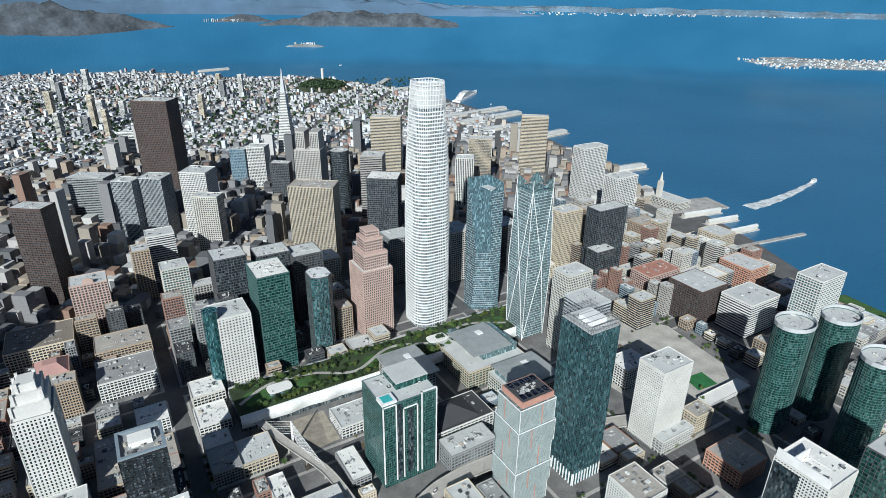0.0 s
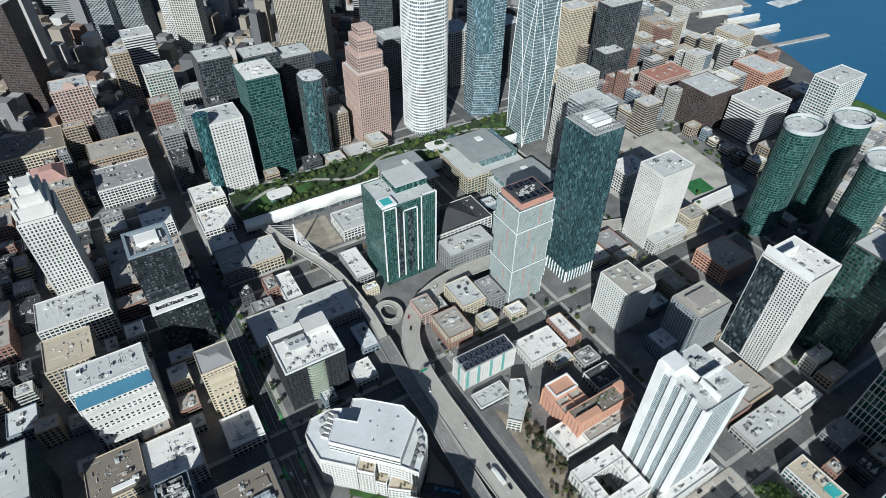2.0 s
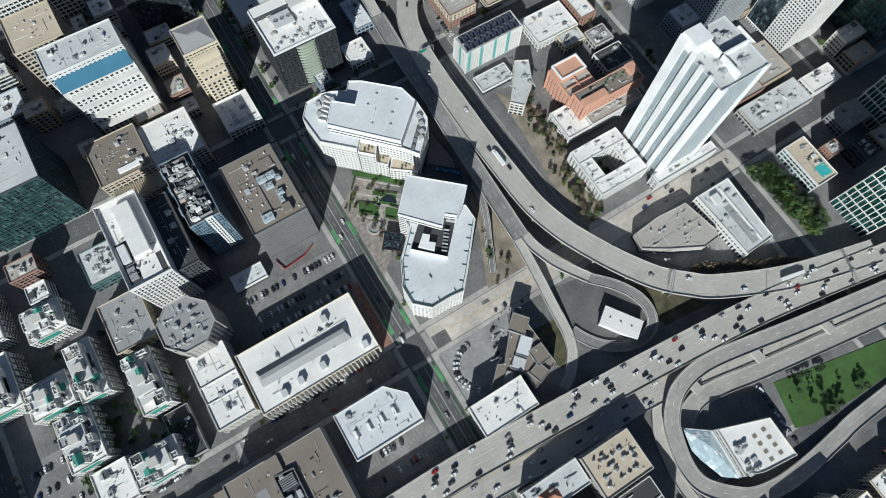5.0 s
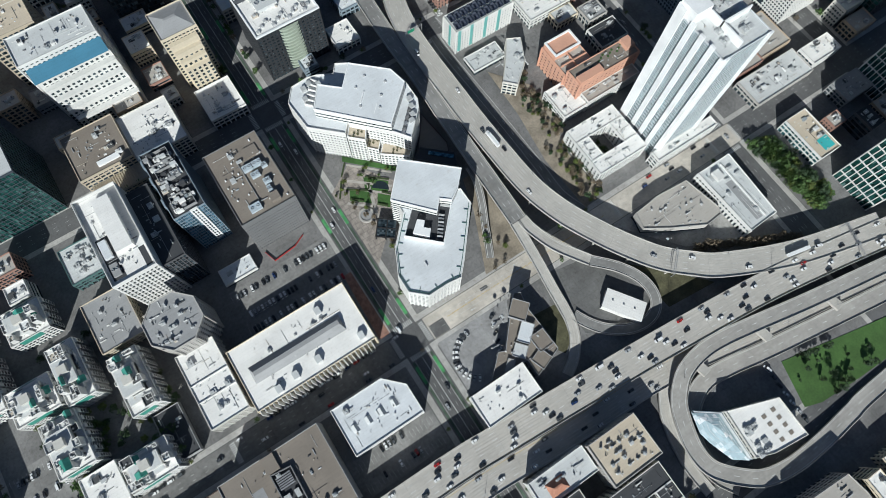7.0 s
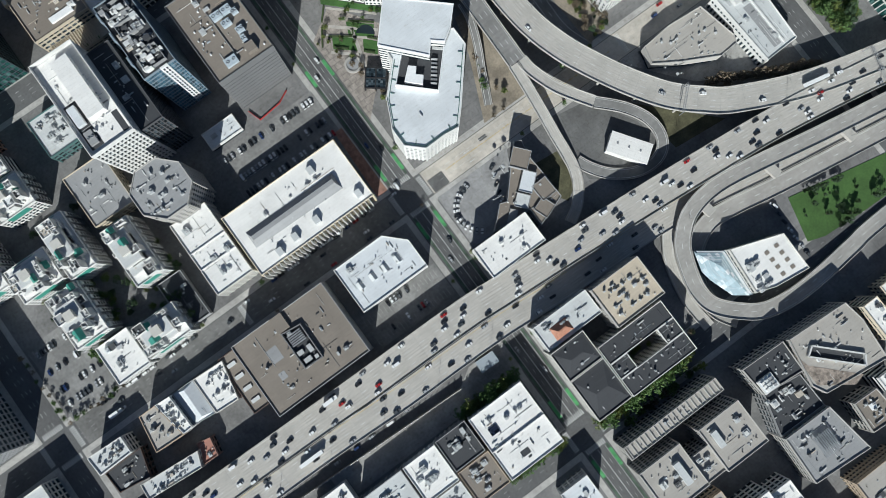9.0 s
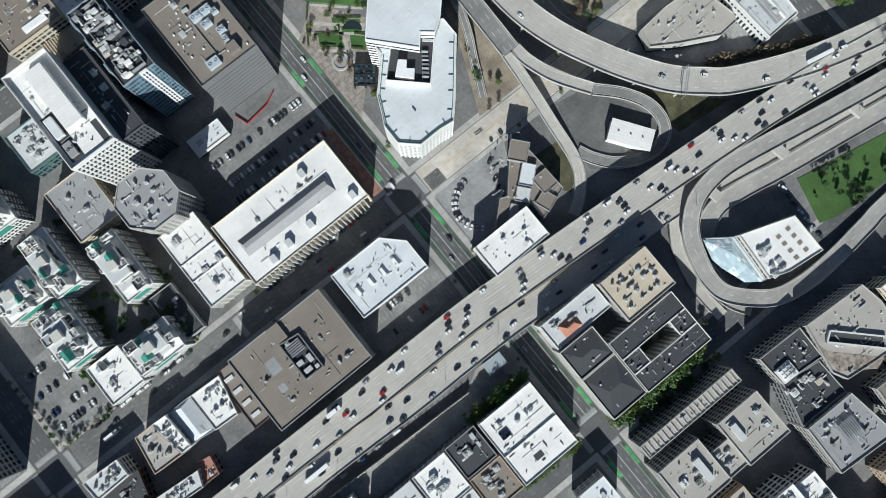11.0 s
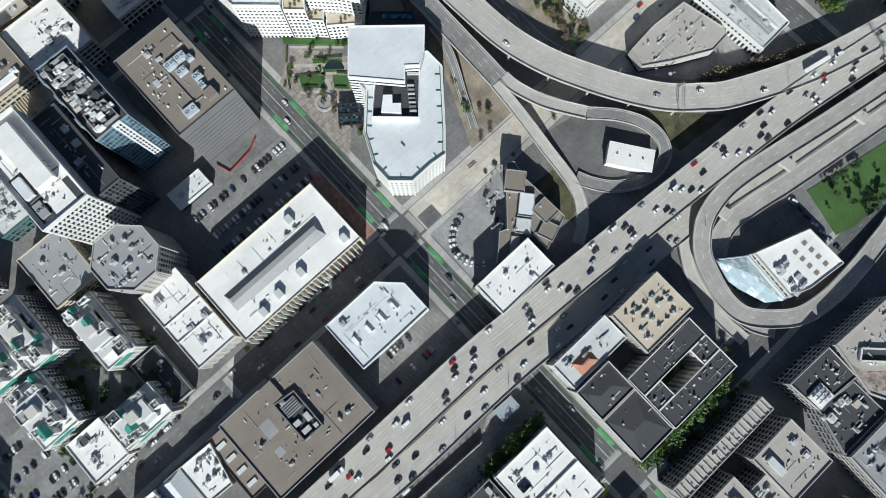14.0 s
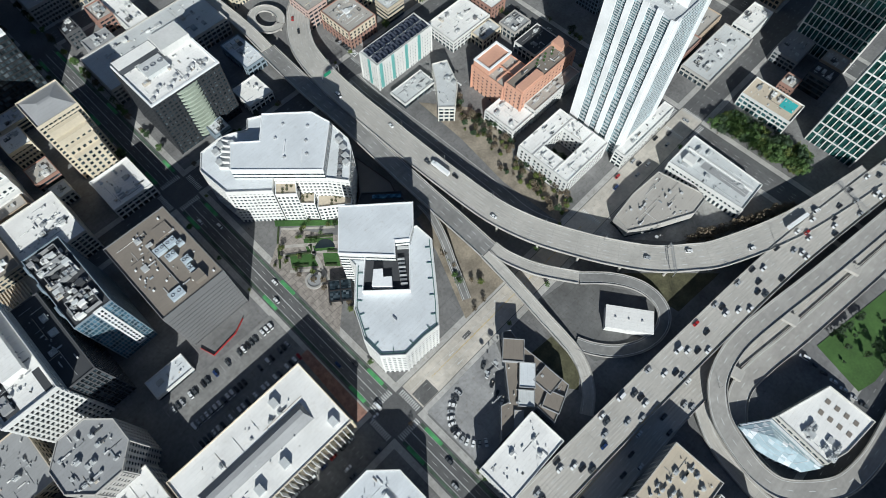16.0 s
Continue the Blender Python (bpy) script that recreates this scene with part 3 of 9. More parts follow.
road("lower_ramp", "slip road descending beside the freeway", [(640, -214, 12), (470, -183, 10), (330, -161, 6), (298, -155.8, 5), (250, -148.2, 3.5), (200, -140, 2), (172, -134.6, 1.2), (152, -133, 0.6), (137, -138.5, 0.45), (125, -149, 0.4), (118.5, -164, 0.4), (119, -182, 0.4), (127, -196, 0.4)], 11.6, 2, GREY_RAMP)
for x, y in ((152.5, -124), (204, -129.9), (261, -141)):
    ob = thing("ramp_bent", "bare concrete ramp support with a wide cap", "pillar", x, y, 0, 10, kind="structure")
    bm = bmesh.new()
    prism(bm, rect(6.5, 9.6), 6.4, 9.0)
    part("cap", bm, DECK, ob)
    bm = bmesh.new()
    prism(bm, [(u - 0.6, v - 4.1) for u, v in ngon(0.6, 8)], 0, 6.4)
    part("column", bm, DECK, ob)
ring_pts = [(139 + 10.5 * math.cos(radians(a)), 291 + 13 * math.sin(radians(a))) for a in range(-60, 301, 30)]
road("ring_ramp", "small ring ramp beside the connector", [(x, y, 6.0) for x, y in ring_pts], 6.0, 1, thick=0.9)
road("side_road", "grey street along the foot of the slope", [(151, 203, 0.3), (150, 178, 0.3), (152, 123, 0.3), (153, 61, 0.3), (153, 32, 0.3), (160, 10, 0.3)], 9, 2, plain("grey_street", (0.22, 0.215, 0.205), 0.9, vary=0.25, big=0.05, fine=0.4), 0.35, 0.0, False)
road("spur_ramp", "narrow walled ramp rising beside the office", [(79.7, 19, 0.4), (85.5, 31, 1.5), (90.2, 41.5, 3), (96, 53, 5), (100.5, 64, 7), (103.5, 74, 8.8), (104.5, 84, 10)], 5.0, 1, plain("grey_street", (0.22, 0.215, 0.205)), 0.8, 0.8, False)

# ---- street paint ----


def crosswalk(cx, cy, along_x, length, width=3.6):
    """Zebra bars over a street; along_x: the way in which people cross."""
    ob = thing("crosswalk", "white zebra crossing on asphalt", "crosswalk", cx, cy, 0, 0 if along_x else 90, kind="structure")
    bm = bmesh.new()
    box(bm, -0.32, 0.32, -width / 2, width / 2, 0.004, 0.016)
    me = mesh_of("bar", bm, PAINT)
    n = int(length / 1.35)
    for i in range(n):
        part("bar", me, None, ob).location = ((i - (n - 1) / 2) * 1.35, 0, 0)


for cx, cy in ((0, 0), (0, -193), (0, 211), (-277, 0), (288, 211), (288, 0)):
    crosswalk(cx, cy + 11.5, True, 16)
    crosswalk(cx, cy - 11.5, True, 16)
    crosswalk(cx + 11.5, cy, False, 16)
    crosswalk(cx - 11.5, cy, False, 16)
crosswalk(-134, 0, False, 16)
crosswalk(180, 0, False, 16)
crosswalk(163, 211, False, 16)


def painted(name, label, x0, x1, y0, y1, mat, z=0.012):
    bm = bmesh.new()
    box(bm, x0, x1, y0, y1, -0.05, z)
    return structure(name, bm, mat, label)


# the cross street east of the avenue is worn pale concrete
painted("road_surface", "worn pale concrete street surface", 14, 300, -8.6, 8.6, PALE_ROAD)
painted("road_surface", "worn pale concrete street surface", -262, -14, -8.6, 8.6, plain("grey_road", (0.19, 0.186, 0.178), 0.9, vary=0.28, big=0.05, fine=0.4, sheet=(12.0, 6.0, 0.8, 0.1), dirt=0.3), 0.01)
for y0, y1 in ((14, 197), (-180, -14), (-372, -207), (225, 388)):
    for x0, x1 in ((-7.9, -6.2), (6.2, 7.9)):
        painted("bike_lane", "green painted bicycle lane", x0, x1, y0, y1, plain("worn_green_lane", (0.085, 0.125, 0.09), 0.85, vary=0.5, big=0.12, fine=0.5))
    for k in (0, 2, 4):
        y = y0 + (y1 - y0) * (0.02 + 0.22 * k)
        for x0, x1 in ((-8.2, -5.9), (5.9, 8.2)):
            painted("bike_lane_patch", "bright green bicycle lane patch", x0, x1, y, y + 13, GREEN_LANE, 0.02)
    bm = bmesh.new()
    for x in (-5.6, -0.15, 0.15, 5.6):
        box(bm, x - 0.09, x + 0.09, y0, y1, 0, 0.022)
    for k in range(int((y1 - y0) / 9)):
        for x in (-2.9, 2.9):
            box(bm, x - 0.1, x + 0.1, y0 + k * 9, y0 + k * 9 + 3, 0, 0.022)
    structure("lane_paint", bm, PAINT, "lane lines on asphalt")
bm = bmesh.new()
for y in (0, 211, 402, -193):
    for x0, x1 in ((-540, -290), (-264, -14), (14, 275), (302, 560)):
        for k in range(int((x1 - x0) / 9)):
            for o in (-3.4, 0, 3.4):
                box(bm, x0 + k * 9, x0 + k * 9 + 2.6, y + o - 0.07, y + o + 0.07, 0, 0.022)
for x in (288, -277, 425):
    for y0, y1 in ((-180, -14), (14, 197), (225, 388)):
        for k in range(int((y1 - y0) / 9)):
            for o in (-2.8, 0, 2.8):
                box(bm, x + o - 0.1, x + o + 0.1, y0 + k * 9, y0 + k * 9 + 3, 0, 0.022)
structure("lane_paint", bm, PAINT, "dashed lane lines on asphalt")

# lots, plazas and open ground
LOTS = [(-90, -12, 62, 98), (-262, -221, 10, 66), (-74, -14, -71, -46), (163, 176, 205, 250)]
for x0, x1, y0, y1 in LOTS:
    painted("parking_lot", "worn asphalt parking lot", x0, x1, y0, y1, plain("lot_asphalt", (0.25, 0.245, 0.235), 0.9, vary=0.3, big=0.06, fine=0.5, sheet=(12.0, 6.0, 0.8, 0.1), dirt=0.3), 0.23)
    bm = bmesh.new()
    for k in range(int((x1 - x0) / 2.7)):
        for y in (y0 + 4, y1 - 6):
            box(bm, x0 + k * 2.7, x0 + k * 2.7 + 0.1, y - 2.5, y + 2.5, 0.1, 0.245)
    structure("stall_lines", bm, PAINT, "white parking stall lines")


def flat(name, label, poly, mat, z=0.24):
    bm = bmesh.new()
    prism(bm, poly, -0.1, z)
    return structure(name, bm, mat, label)


flat("parking_lot", "pale curved parking lot", [(14, -12), (72, -12), (58, -40), (50, -54), (14, -53)], plain("lot_pale", (0.33, 0.325, 0.32), 0.9, vary=0.25, big=0.06, fine=0.5, sheet=(12.0, 6.0, 0.8, 0.1), dirt=0.3))
flat("apron", "dark asphalt yard inside a ramp loop", [(104, -30), (112, -14), (135, -18), (155, -50), (158, -72), (145, -80), (120, -74), (104, -62)], plain("yard_asphalt", (0.155, 0.153, 0.148), 0.9, vary=0.25, big=0.06, fine=0.5, sheet=(12.0, 6.0, 0.8, 0.1), dirt=0.3))
flat("verge", "dry earth between ramps", [(70, 10.5), (106, 10.5), (112, 30), (113, 62), (108, 82), (98, 82), (90, 55)], DIRT)
flat("verge", "grassy earth under the ramps", [(160, -38), (205, -84), (165, -80)], plain("dry_grass", (0.105, 0.10, 0.055), 0.95, vary=0.4, big=0.15, fine=0.8, bump=0.3), 0.26)
flat("verge", "rough grass between ramp and office", [(80, -32), (98, -34), (96, -58), (84, -66), (80, -60)], plain("dry_grass", (0.105, 0.10, 0.055)), 0.26)
flat("verge", "scrubby earth slope beside the ramp", [(162, 12), (180, 18), (178, 66), (191, 82), (191, 120), (168, 150), (166, 105), (160, 60)], DIRT, 0.4)
flat("lawn", "bright green mown lawn", [(205, -152), (266, -164.8), (330, -178), (330, -192), (242, -189.5), (209, -187), (197, -183)], plain("lawn_grass", (0.06, 0.125, 0.03), 0.95, vary=0.3, big=0.05, fine=0.8, bump=0.3), 0.5)
flat("plaza", "paved plaza with brick pattern", [(9, 58), (28, 76), (56, 106), (32, 140), (9, 125)], plain("plaza_paving", (0.34, 0.30, 0.265), 0.85, vary=0.3, big=0.25, fine=0.8, sheet=(4.5, 4.5, 0.7, 0.25)), 0.26)
flat("garden_lawn", "formal garden lawn between offices", [(17.5, 113), (22, 121), (34.5, 110.5), (30.5, 102)], GRASS, 0.3)
flat("garden_lawn", "formal garden lawn between offices", [(38, 107), (45, 100), (40, 92), (33, 99)], GRASS, 0.3)
flat("garden_lawn", "formal garden lawn between offices", [(35.7, 124), (50, 111), (44.5, 102.5), (31.5, 114.5)], GRASS, 0.3)
flat("garden_hedge", "clipped hedge strip below the office", [(31, 148), (62, 117), (60, 114), (29, 144)], GRASS, 0.9)
flat("terrace_strip", "red brick terrace beside the office", [(-18, 12), (-10, 12), (-10, 65), (-16, 65)], plain("red_brick_paving", (0.30, 0.17, 0.13), 0.85, vary=0.3, big=0.3, fine=1.5), 0.3)
flat("plaza", "pale temporary lot with paving", [(470, 402), (590, 500), (660, 400), (640, 254), (529, 234), (480, 300)], plain("pale_lot", (0.50, 0.475, 0.43), 0.9, vary=0.25, big=0.04, fine=0.4), 0.26)
flat("sports_field", "green artificial sports pitch", [(573, 301), (604, 299), (600, 272), (567, 275)], plain("turf", (0.03, 0.16, 0.05), 0.9, vary=0.2, big=0.1, fine=0.8), 0.32)
flat("waterfront_lawn", "green lawn beside the water", [(900, 150), (985, 200), (1000, 320), (960, 330)], GRASS, 0.3)

# paths, hedges and a half-round pool of the formal garden
for p, q, wd in (((24, 128), (50, 106), 2.2), ((17, 126), (48, 100), 1.6), ((36, 118), (28, 90), 2.4), ((15, 112), (30, 99), 2.0), ((30, 140), (56, 116), 1.6)):
    bm = bmesh.new()
    bar(bm, p, q, wd, 0.1, 0.33)
    structure("garden_path", bm, plain("pale_path", (0.43, 0.40, 0.36), 0.85, vary=0.2, big=0.3, fine=1.0), "pale stone garden path")
for p, q in (((20, 122), (33, 112.5)), ((18.5, 114), (26, 107)), ((34, 113.5), (36, 116.5)), ((41, 106), (46, 101)), ((37, 123.5), (51, 112)), ((33.5, 99.5), (39, 94.2)), ((22, 133), (30, 142)), ((12, 118), (20, 130))):
    bm = bmesh.new()
    bar(bm, p, q, 1.1, 0.2, 1.2)
    structure("garden_hedge", bm, plain("clipped_hedge", (0.05, 0.075, 0.025), 0.95, vary=0.45, big=0.6, fine=2.5, bump=0.4), "clipped dark hedge in the garden")
bm = bmesh.new()
prism(bm, [(41.5 + 6.5 * (math.cos(t) * 0.76 + math.sin(t) * 0.65), 109 + 6.5 * (-math.cos(t) * 0.65 + math.sin(t) * 0.76)) for t in [math.pi * k / 10 for k in range(11)]], 0.1, 0.36)
structure("garden_pool", bm, plain("dark_pool", (0.02, 0.03, 0.035), 0.15, vary=0.1), "dark half-round garden pool")
# round fountain basin in the plaza
ob = thing("fountain_basin", "round stone basin in the plaza", "fountain", 22, 96, 0.26)
bm = bmesh.new()
ring(bm, ngon(6, 24), ngon(4.6, 24), 0, 0.9)
part("rim", bm, wall("concrete"), ob)
bm = bmesh.new()
prism(bm, ngon(4.7, 24), 0, 0.3)
part("floor_disc", bm, wall("grey"), ob)
flat("parking_lot", "sunlit concrete lot along the viaduct", [(-150, -137), (-8.5, -137), (-8.5, -114.5), (-36, -114.5), (-48, -122), (-150, -117.9)], plain("lot_bright", (0.36, 0.35, 0.33), 0.9, vary=0.3, big=0.06, fine=0.5, sheet=(12.0, 6.0, 0.8, 0.1), dirt=0.3), 0.25)
bm = bmesh.new()
bar(bm, (-230, -114.5), (-48, -122.4), 0.6, 0, 4.6)
structure("retaining_wall", bm, plain("barrier_concrete", (0.42, 0.40, 0.37), 0.85, vary=0.25, big=0.1, fine=0.8), "bare concrete retaining wall beside the viaduct")
ob = thing("wall_fence", "row of pale posts on a retaining wall", "fence", 0, 0, 0)
for k in range(40):
    x = -229 + k * 4.6
    bm = bmesh.new()
    box(bm, x - 0.25, x + 0.25, -0.25, 0.25, 4.6, 5.8)
    part("post", bm, WHITE_PAINT, ob).location = (0, -114.5 - (x + 230) * 7.9 / 182, 0)
ob = thing("low_kiosk", "low shed with a blue-grey flat roof", "shed", -24.2, -118.4, 0.25, -2)
bm = bmesh.new()
box(bm, -6.4, 6.4, -3.8, 3.8, 0, 4.6)
part("wall", bm, wall("grey"), ob)
bm = bmesh.new()
prism(bm, rect(13.6, 8.4), 4.6, 5.0)
part("roof", bm, plain("blue_grey_roof", (0.33, 0.37, 0.40), 0.7, vary=0.1), ob, "blue-grey flat roof")
# the cross street: solid lane lines, a patched strip and turn arrows
bm = bmesh.new()
for y, x0, x1 in ((3.2, 16, 120), (-3.4, 30, 150), (7.6, 20, 160)):
    box(bm, x0, x1, y - 0.08, y + 0.08, 0.0, 0.024)
structure("lane_paint", bm, PAINT, "solid lane lines on pale concrete")
bm = bmesh.new()
for y in (0.0, 0.45):
    box(bm, 30, 170, y - 0.07, y + 0.07, 0.0, 0.024)
structure("lane_paint", bm, YELLOW, "double yellow line on pale concrete")
painted("road_patch", "dark asphalt patch in the street", 15, 27, -8.4, 1.5, plain("patch_asphalt", (0.13, 0.128, 0.125), 0.9, vary=0.25, big=0.1, fine=0.6), 0.018)
painted("road_patch", "dark asphalt patch in the street", 60, 66, 2, 4.5, plain("patch_asphalt", (0.13, 0.128, 0.125)), 0.018)


def arrow(x, y, z, turn, mat=PAINT):
    ob = thing("lane_arrow", "white painted lane arrow", "road marking", x, y, z, turn, kind="structure")
    bm = bmesh.new()
    prism(bm, [(-2.4, -0.18), (0.6, -0.18), (0.6, 0.18), (-2.4, 0.18)], 0, 0.012)
    prism(bm, [(0.6, -0.75), (2.2, 0), (0.6, 0.75)], 0, 0.012)
    part("arrow", bm, mat, ob)


for x, y, z, t in ((240, -152.4, 3.25, 172), (204, -147, 2.2, 171), (175, -141, 1.15, 169), (48, 1.8, 0.02, 180), (48, -5.4, 0.02, 180), (92, 1.8, 0.02, 180), (92, 5.4, 0.02, 180)):
    arrow(x, y, z, t)
flat("parking_lot", "pale concrete yards round low halls", [(170, -9.5), (279, -9.5), (279, -66), (240, -70), (205, -52), (186, -30)], plain("lot_bright", (0.36, 0.35, 0.33)), 0.25)

# ---- things on roofs and streets that repeat ----


def roof_box(parent, name, x0, x1, y0, y1, z0, z1, mat, label=""):
    bm = bmesh.new()
    box(bm, x0, x1, y0, y1, z0, z1)
    return part(name, bm, mat, parent, label)


def near(name, label, x0, x1, y0, y1, h, **k):
    return building(name, label, k.pop("category", "building"), (x0 + x1) / 2, (y0 + y1) / 2, x1 - x0, y1 - y0, h, **k)


def plot(name, label, corners, h, **k):
    """A building on a plot given by its corners, anticlockwise."""
    cx, cy = sum(p[0] for p in corners) / len(corners), sum(p[1] for p in corners) / len(corners)
    w, d = max(p[0] for p in corners) - min(p[0] for p in corners), max(p[1] for p in corners) - min(p[1] for p in corners)
    return building(name, label, "building", cx, cy, w, d, h, poly=[(x - cx, y - cy) for x, y in corners], **k)


def penthouse(ob, x0, x1, y0, y1, z, h, mat, fans=2):
    """A raised plant room with a rim and fan cowls, in the building's own axes."""
    roof_box(ob, "penthouse", x0, x1, y0, y1, z, z + h, mat)
    w, d = x1 - x0, y1 - y0
    for i in range(fans):
        cx, cy = x0 + w * (i + 0.5) / fans, (y0 + y1) / 2
        r = min(w / fans, d) * 0.32
        bm = bmesh.new()
        ring(bm, [(cx + u, cy + v) for u, v in ngon(r, 10)], [(cx + u, cy + v) for u, v in ngon(r * 0.8, 10)], z + h, z + h + 0.7)
        prism(bm, [(cx + u, cy + v) for u, v in ngon(r * 0.8, 10)], z + h, z + h + 0.2)
        part("fan_cowl", bm, METAL, ob)


# ---- the blocks round the freeway ----
o = near("warehouse_office", "long brick office under a white roof with a grey ridge", -106, -20, 11, 55, 20, wall_c="cream", roof_c="white", units=0, band=1.5, bay=5, pier=1.6)
bm = bmesh.new()
prism(bm, [(-36, -6), (30, -7), (30, 5), (-36, 6)], 20.1, 24.0, [(-34, -2), (28, -2), (28, 1), (-34, 1)])
part("roof_ridge", bm, roofing("grey"), o, "long grey roof monitor")
for x, y in ((-12, -15), (-25, -17), (5, -14), (36, -16), (20, 14)):
    roof_box(o, "stair_head", x - 2, x + 2, y - 2.5, y + 2.5, 20.1, 23, roofing("pale"))
rooftop(o, rect(70, 34), 20.1, 5, 11, (1, 3))
bm = bmesh.new()
for k in range(28):
    box(bm, -42 + k * 3, -41.5 + k * 3, -25.2, -22.2, 3, 20.6)
part("facade_fin", bm, wall("white"), o, "white frame of fins along the street", "stuff")

o = near("annex", "row of joined white-roofed low buildings", -135, -109, 17, 70, 20, wall_c="offwhite", roof_c="white", units=5)
for y in (-8, 4):
    roof_box(o, "party_wall", -13, 13, y - 0.25, y + 0.25, 20, 21.2, wall("white"))

o = near("office_tower", "office tower with sawtooth white window bays and pale roof", -137, -110, 117, 181, 55, wall_c="white", roof_c="white", units=8, usize=(0.8, 2.2), floor=4.2, band=1.0, bay=2.8, pier=0.9, proud=0.9, parapet=2.8)
roof_box(o, "plant_floor", -12.4, -4.4, -29, 2, 55.1, 55.16, roofing("dark"), "dark sunken plant floor")
roof_box(o, "plant_box", -11, -6, -14, -1, 55.16, 57.6, roofing("bluewhite"))
# A flat dark sheet stands for the shade inside a roof recess.
roof_box(o, "roof_slot", 8.6, 12.4, -30, -16, 55.1, 55.16, roofing("dark"), "dark sheet for the shade in a roof slot")
penthouse(o, -3, 8, -14, 26, 55.1, 4.5, roofing("white"), 0)
penthouse(o, -11, -6, -27, -18, 55.16, 1.6, roofing("grey"), 2)
o = near("dark_slab", "dark ribbed slab behind an office tower", -110.5, -94, 118, 176, 46, wall_c="dark", roof_c="dark", units=4, band=0.4, bay=2.4, pier=0.7)
o = near("apartment_tower", "slim tower with blue glass front and cluttered roof", -88, -67, 137, 190, 56, wall_c="bluegrey", glass_c="blue", roof_c="dark", units=0, band=0.5, pier=0.3, bay=1.8)
rooftop(o, rect(19, 50), 56.1, 60, 123, (1.2, 4.2), True)
rn = random.Random(8)
for k in range(34):
    x, y, a, b_ = rn.uniform(-8, 8), -24 + k * 1.42, rn.uniform(1.4, 4.5), rn.uniform(1.0, 3)
    roof_box(o, "plant_box", x - a / 2, x + a / 2, y - b_ / 2, y + b_ / 2, 56.1, 56.1 + rn.uniform(1.5, 3.6), roofing(rn.choice(("white", "pale", "dark", "grey"))))
for y in (-14, 4, 18):
    roof_box(o, "parapet_bay", -11.6, -10.4, y - 3, y + 3, 40, 59, wall("bluegrey"))
for y0, y1 in ((-24, -12), (0, 9), (14, 23)):
    bm = bmesh.new()
    ring(bm, [(x, y + (y0 + y1) / 2) for x, y in rect(14, y1 - y0)], [(x, y + (y0 + y1) / 2) for x, y in rect(13.2, y1 - y0 - 0.8)], 56.1, 58.6)
    part("plant_screen", bm, wall("grey"), o, "grey screen round roof plant")
roof_box(o, "white_stripe", 0.5, 5.5, -27.2, -26.2, 6, 57.3, WHITE_PAINT, "white window stripe on the end wall")
bm = bmesh.new()
for k in range(14):
    for s in (2.0, 3.9):
        box(bm, s - 0.5, s + 0.5, -27.35, -27.1, 8 + k * 3.5, 10 + k * 3.5)
part("stripe_window", bm, glass("dark"), o, "dark windows in the white stripe", "stuff")
o = near("concrete_garage", "grey ribbed concrete block with a brown flat roof", -55, -16, 115, 173, 46, wall_c="darkgrey", roof_c="brown", units=4, band=2.9, bay=1.6, pier=0.5, core=wall("dark"))
BLUE_UNIT = plain("blue_grey_unit", (0.46, 0.52, 0.56), 0.5, vary=0.12, big=0.3, fine=1.2)
for x, y, a, b_, hh in ((9.5, 5.5, 6.5, 4.5, 2.8), (2.5, 5.5, 6.5, 4.5, 2.8), (13, 2, 4, 3.5, 2.2), (5, -1.5, 6, 4, 2.4), (9.5, -9.5, 5, 4, 2.4), (8.2, -15.5, 3, 5, 2.0), (-6, -22.5, 8, 5.5, 2.0)):
    u = roof_box(o, "plant_unit", x - a / 2, x + a / 2, y - b_ / 2, y + b_ / 2, 46.2, 46.2 + hh, BLUE_UNIT)
    for s in (-1, 1):
        bm = bmesh.new()
        ring(bm, [(x + s * a / 4 + p, y + q) for p, q in ngon(1.0, 10)], [(x + s * a / 4 + p, y + q) for p, q in ngon(0.75, 10)], 46.2 + hh, 46.6 + hh)
        part("fan_cowl", bm, METAL, u)
for x, y, a, b_, hh in ((8.3, -22.5, 6.5, 6, 3.4), (10.5, 16.5, 9, 8, 0.9)):
    roof_box(o, "plant_house", x - a / 2, x + a / 2, y - b_ / 2, y + b_ / 2, 46.1, 46.1 + hh, roofing("brown"))
bm = bmesh.new()
bar(bm, (-1.5, 14), (-1.5, -20), 0.4, 46.1, 47.0)
bar(bm, (-1.5, -20), (4, -20), 0.4, 46.1, 47.0)
part("plant_wall", bm, wall("grey"), o, "low grey wall beside plant")
for x, y in ((-4, 23), (-5, 15), (-4.6, 5.4), (-14, 5.4), (-13.6, -3.4), (-5.5, -11.7), (-13.7, -11.7), (13, 24.5), (-5.4, -2.7), (16, -25)):
    roof_box(o, "roof_vent", x - 0.45, x + 0.45, y - 0.45, y + 0.45, 46.1, 47.1, WHITE_PAINT)
o = near("brown_roof_hall", "wide low hall under a brown gravel roof", -146.5, -79, -67, -15, 21, wall_c="grey", roof_c="brown", units=9, band=4, usize=(1, 3))
court = [(-4.3, -12), (9, -12.3), (9.3, 12.9), (-4.4, 14.5)]
bm = bmesh.new()
ring(bm, court, outset(court, -0.7), 21, 23.4)
part("plant_wall", bm, wall("darkgrey"), o, "dark wall round the roof plant")
bm = bmesh.new()
prism(bm, outset(court, -0.7), 21.05, 21.14)
part("plant_floor", bm, roofing("dark"), o, "dark floor of the roof plant")
for k in range(6):
    roof_box(o, "louvre", -2.6, 7, 3.2 + k * 1.4, 4.0 + k * 1.4, 22.0, 22.6, METAL)
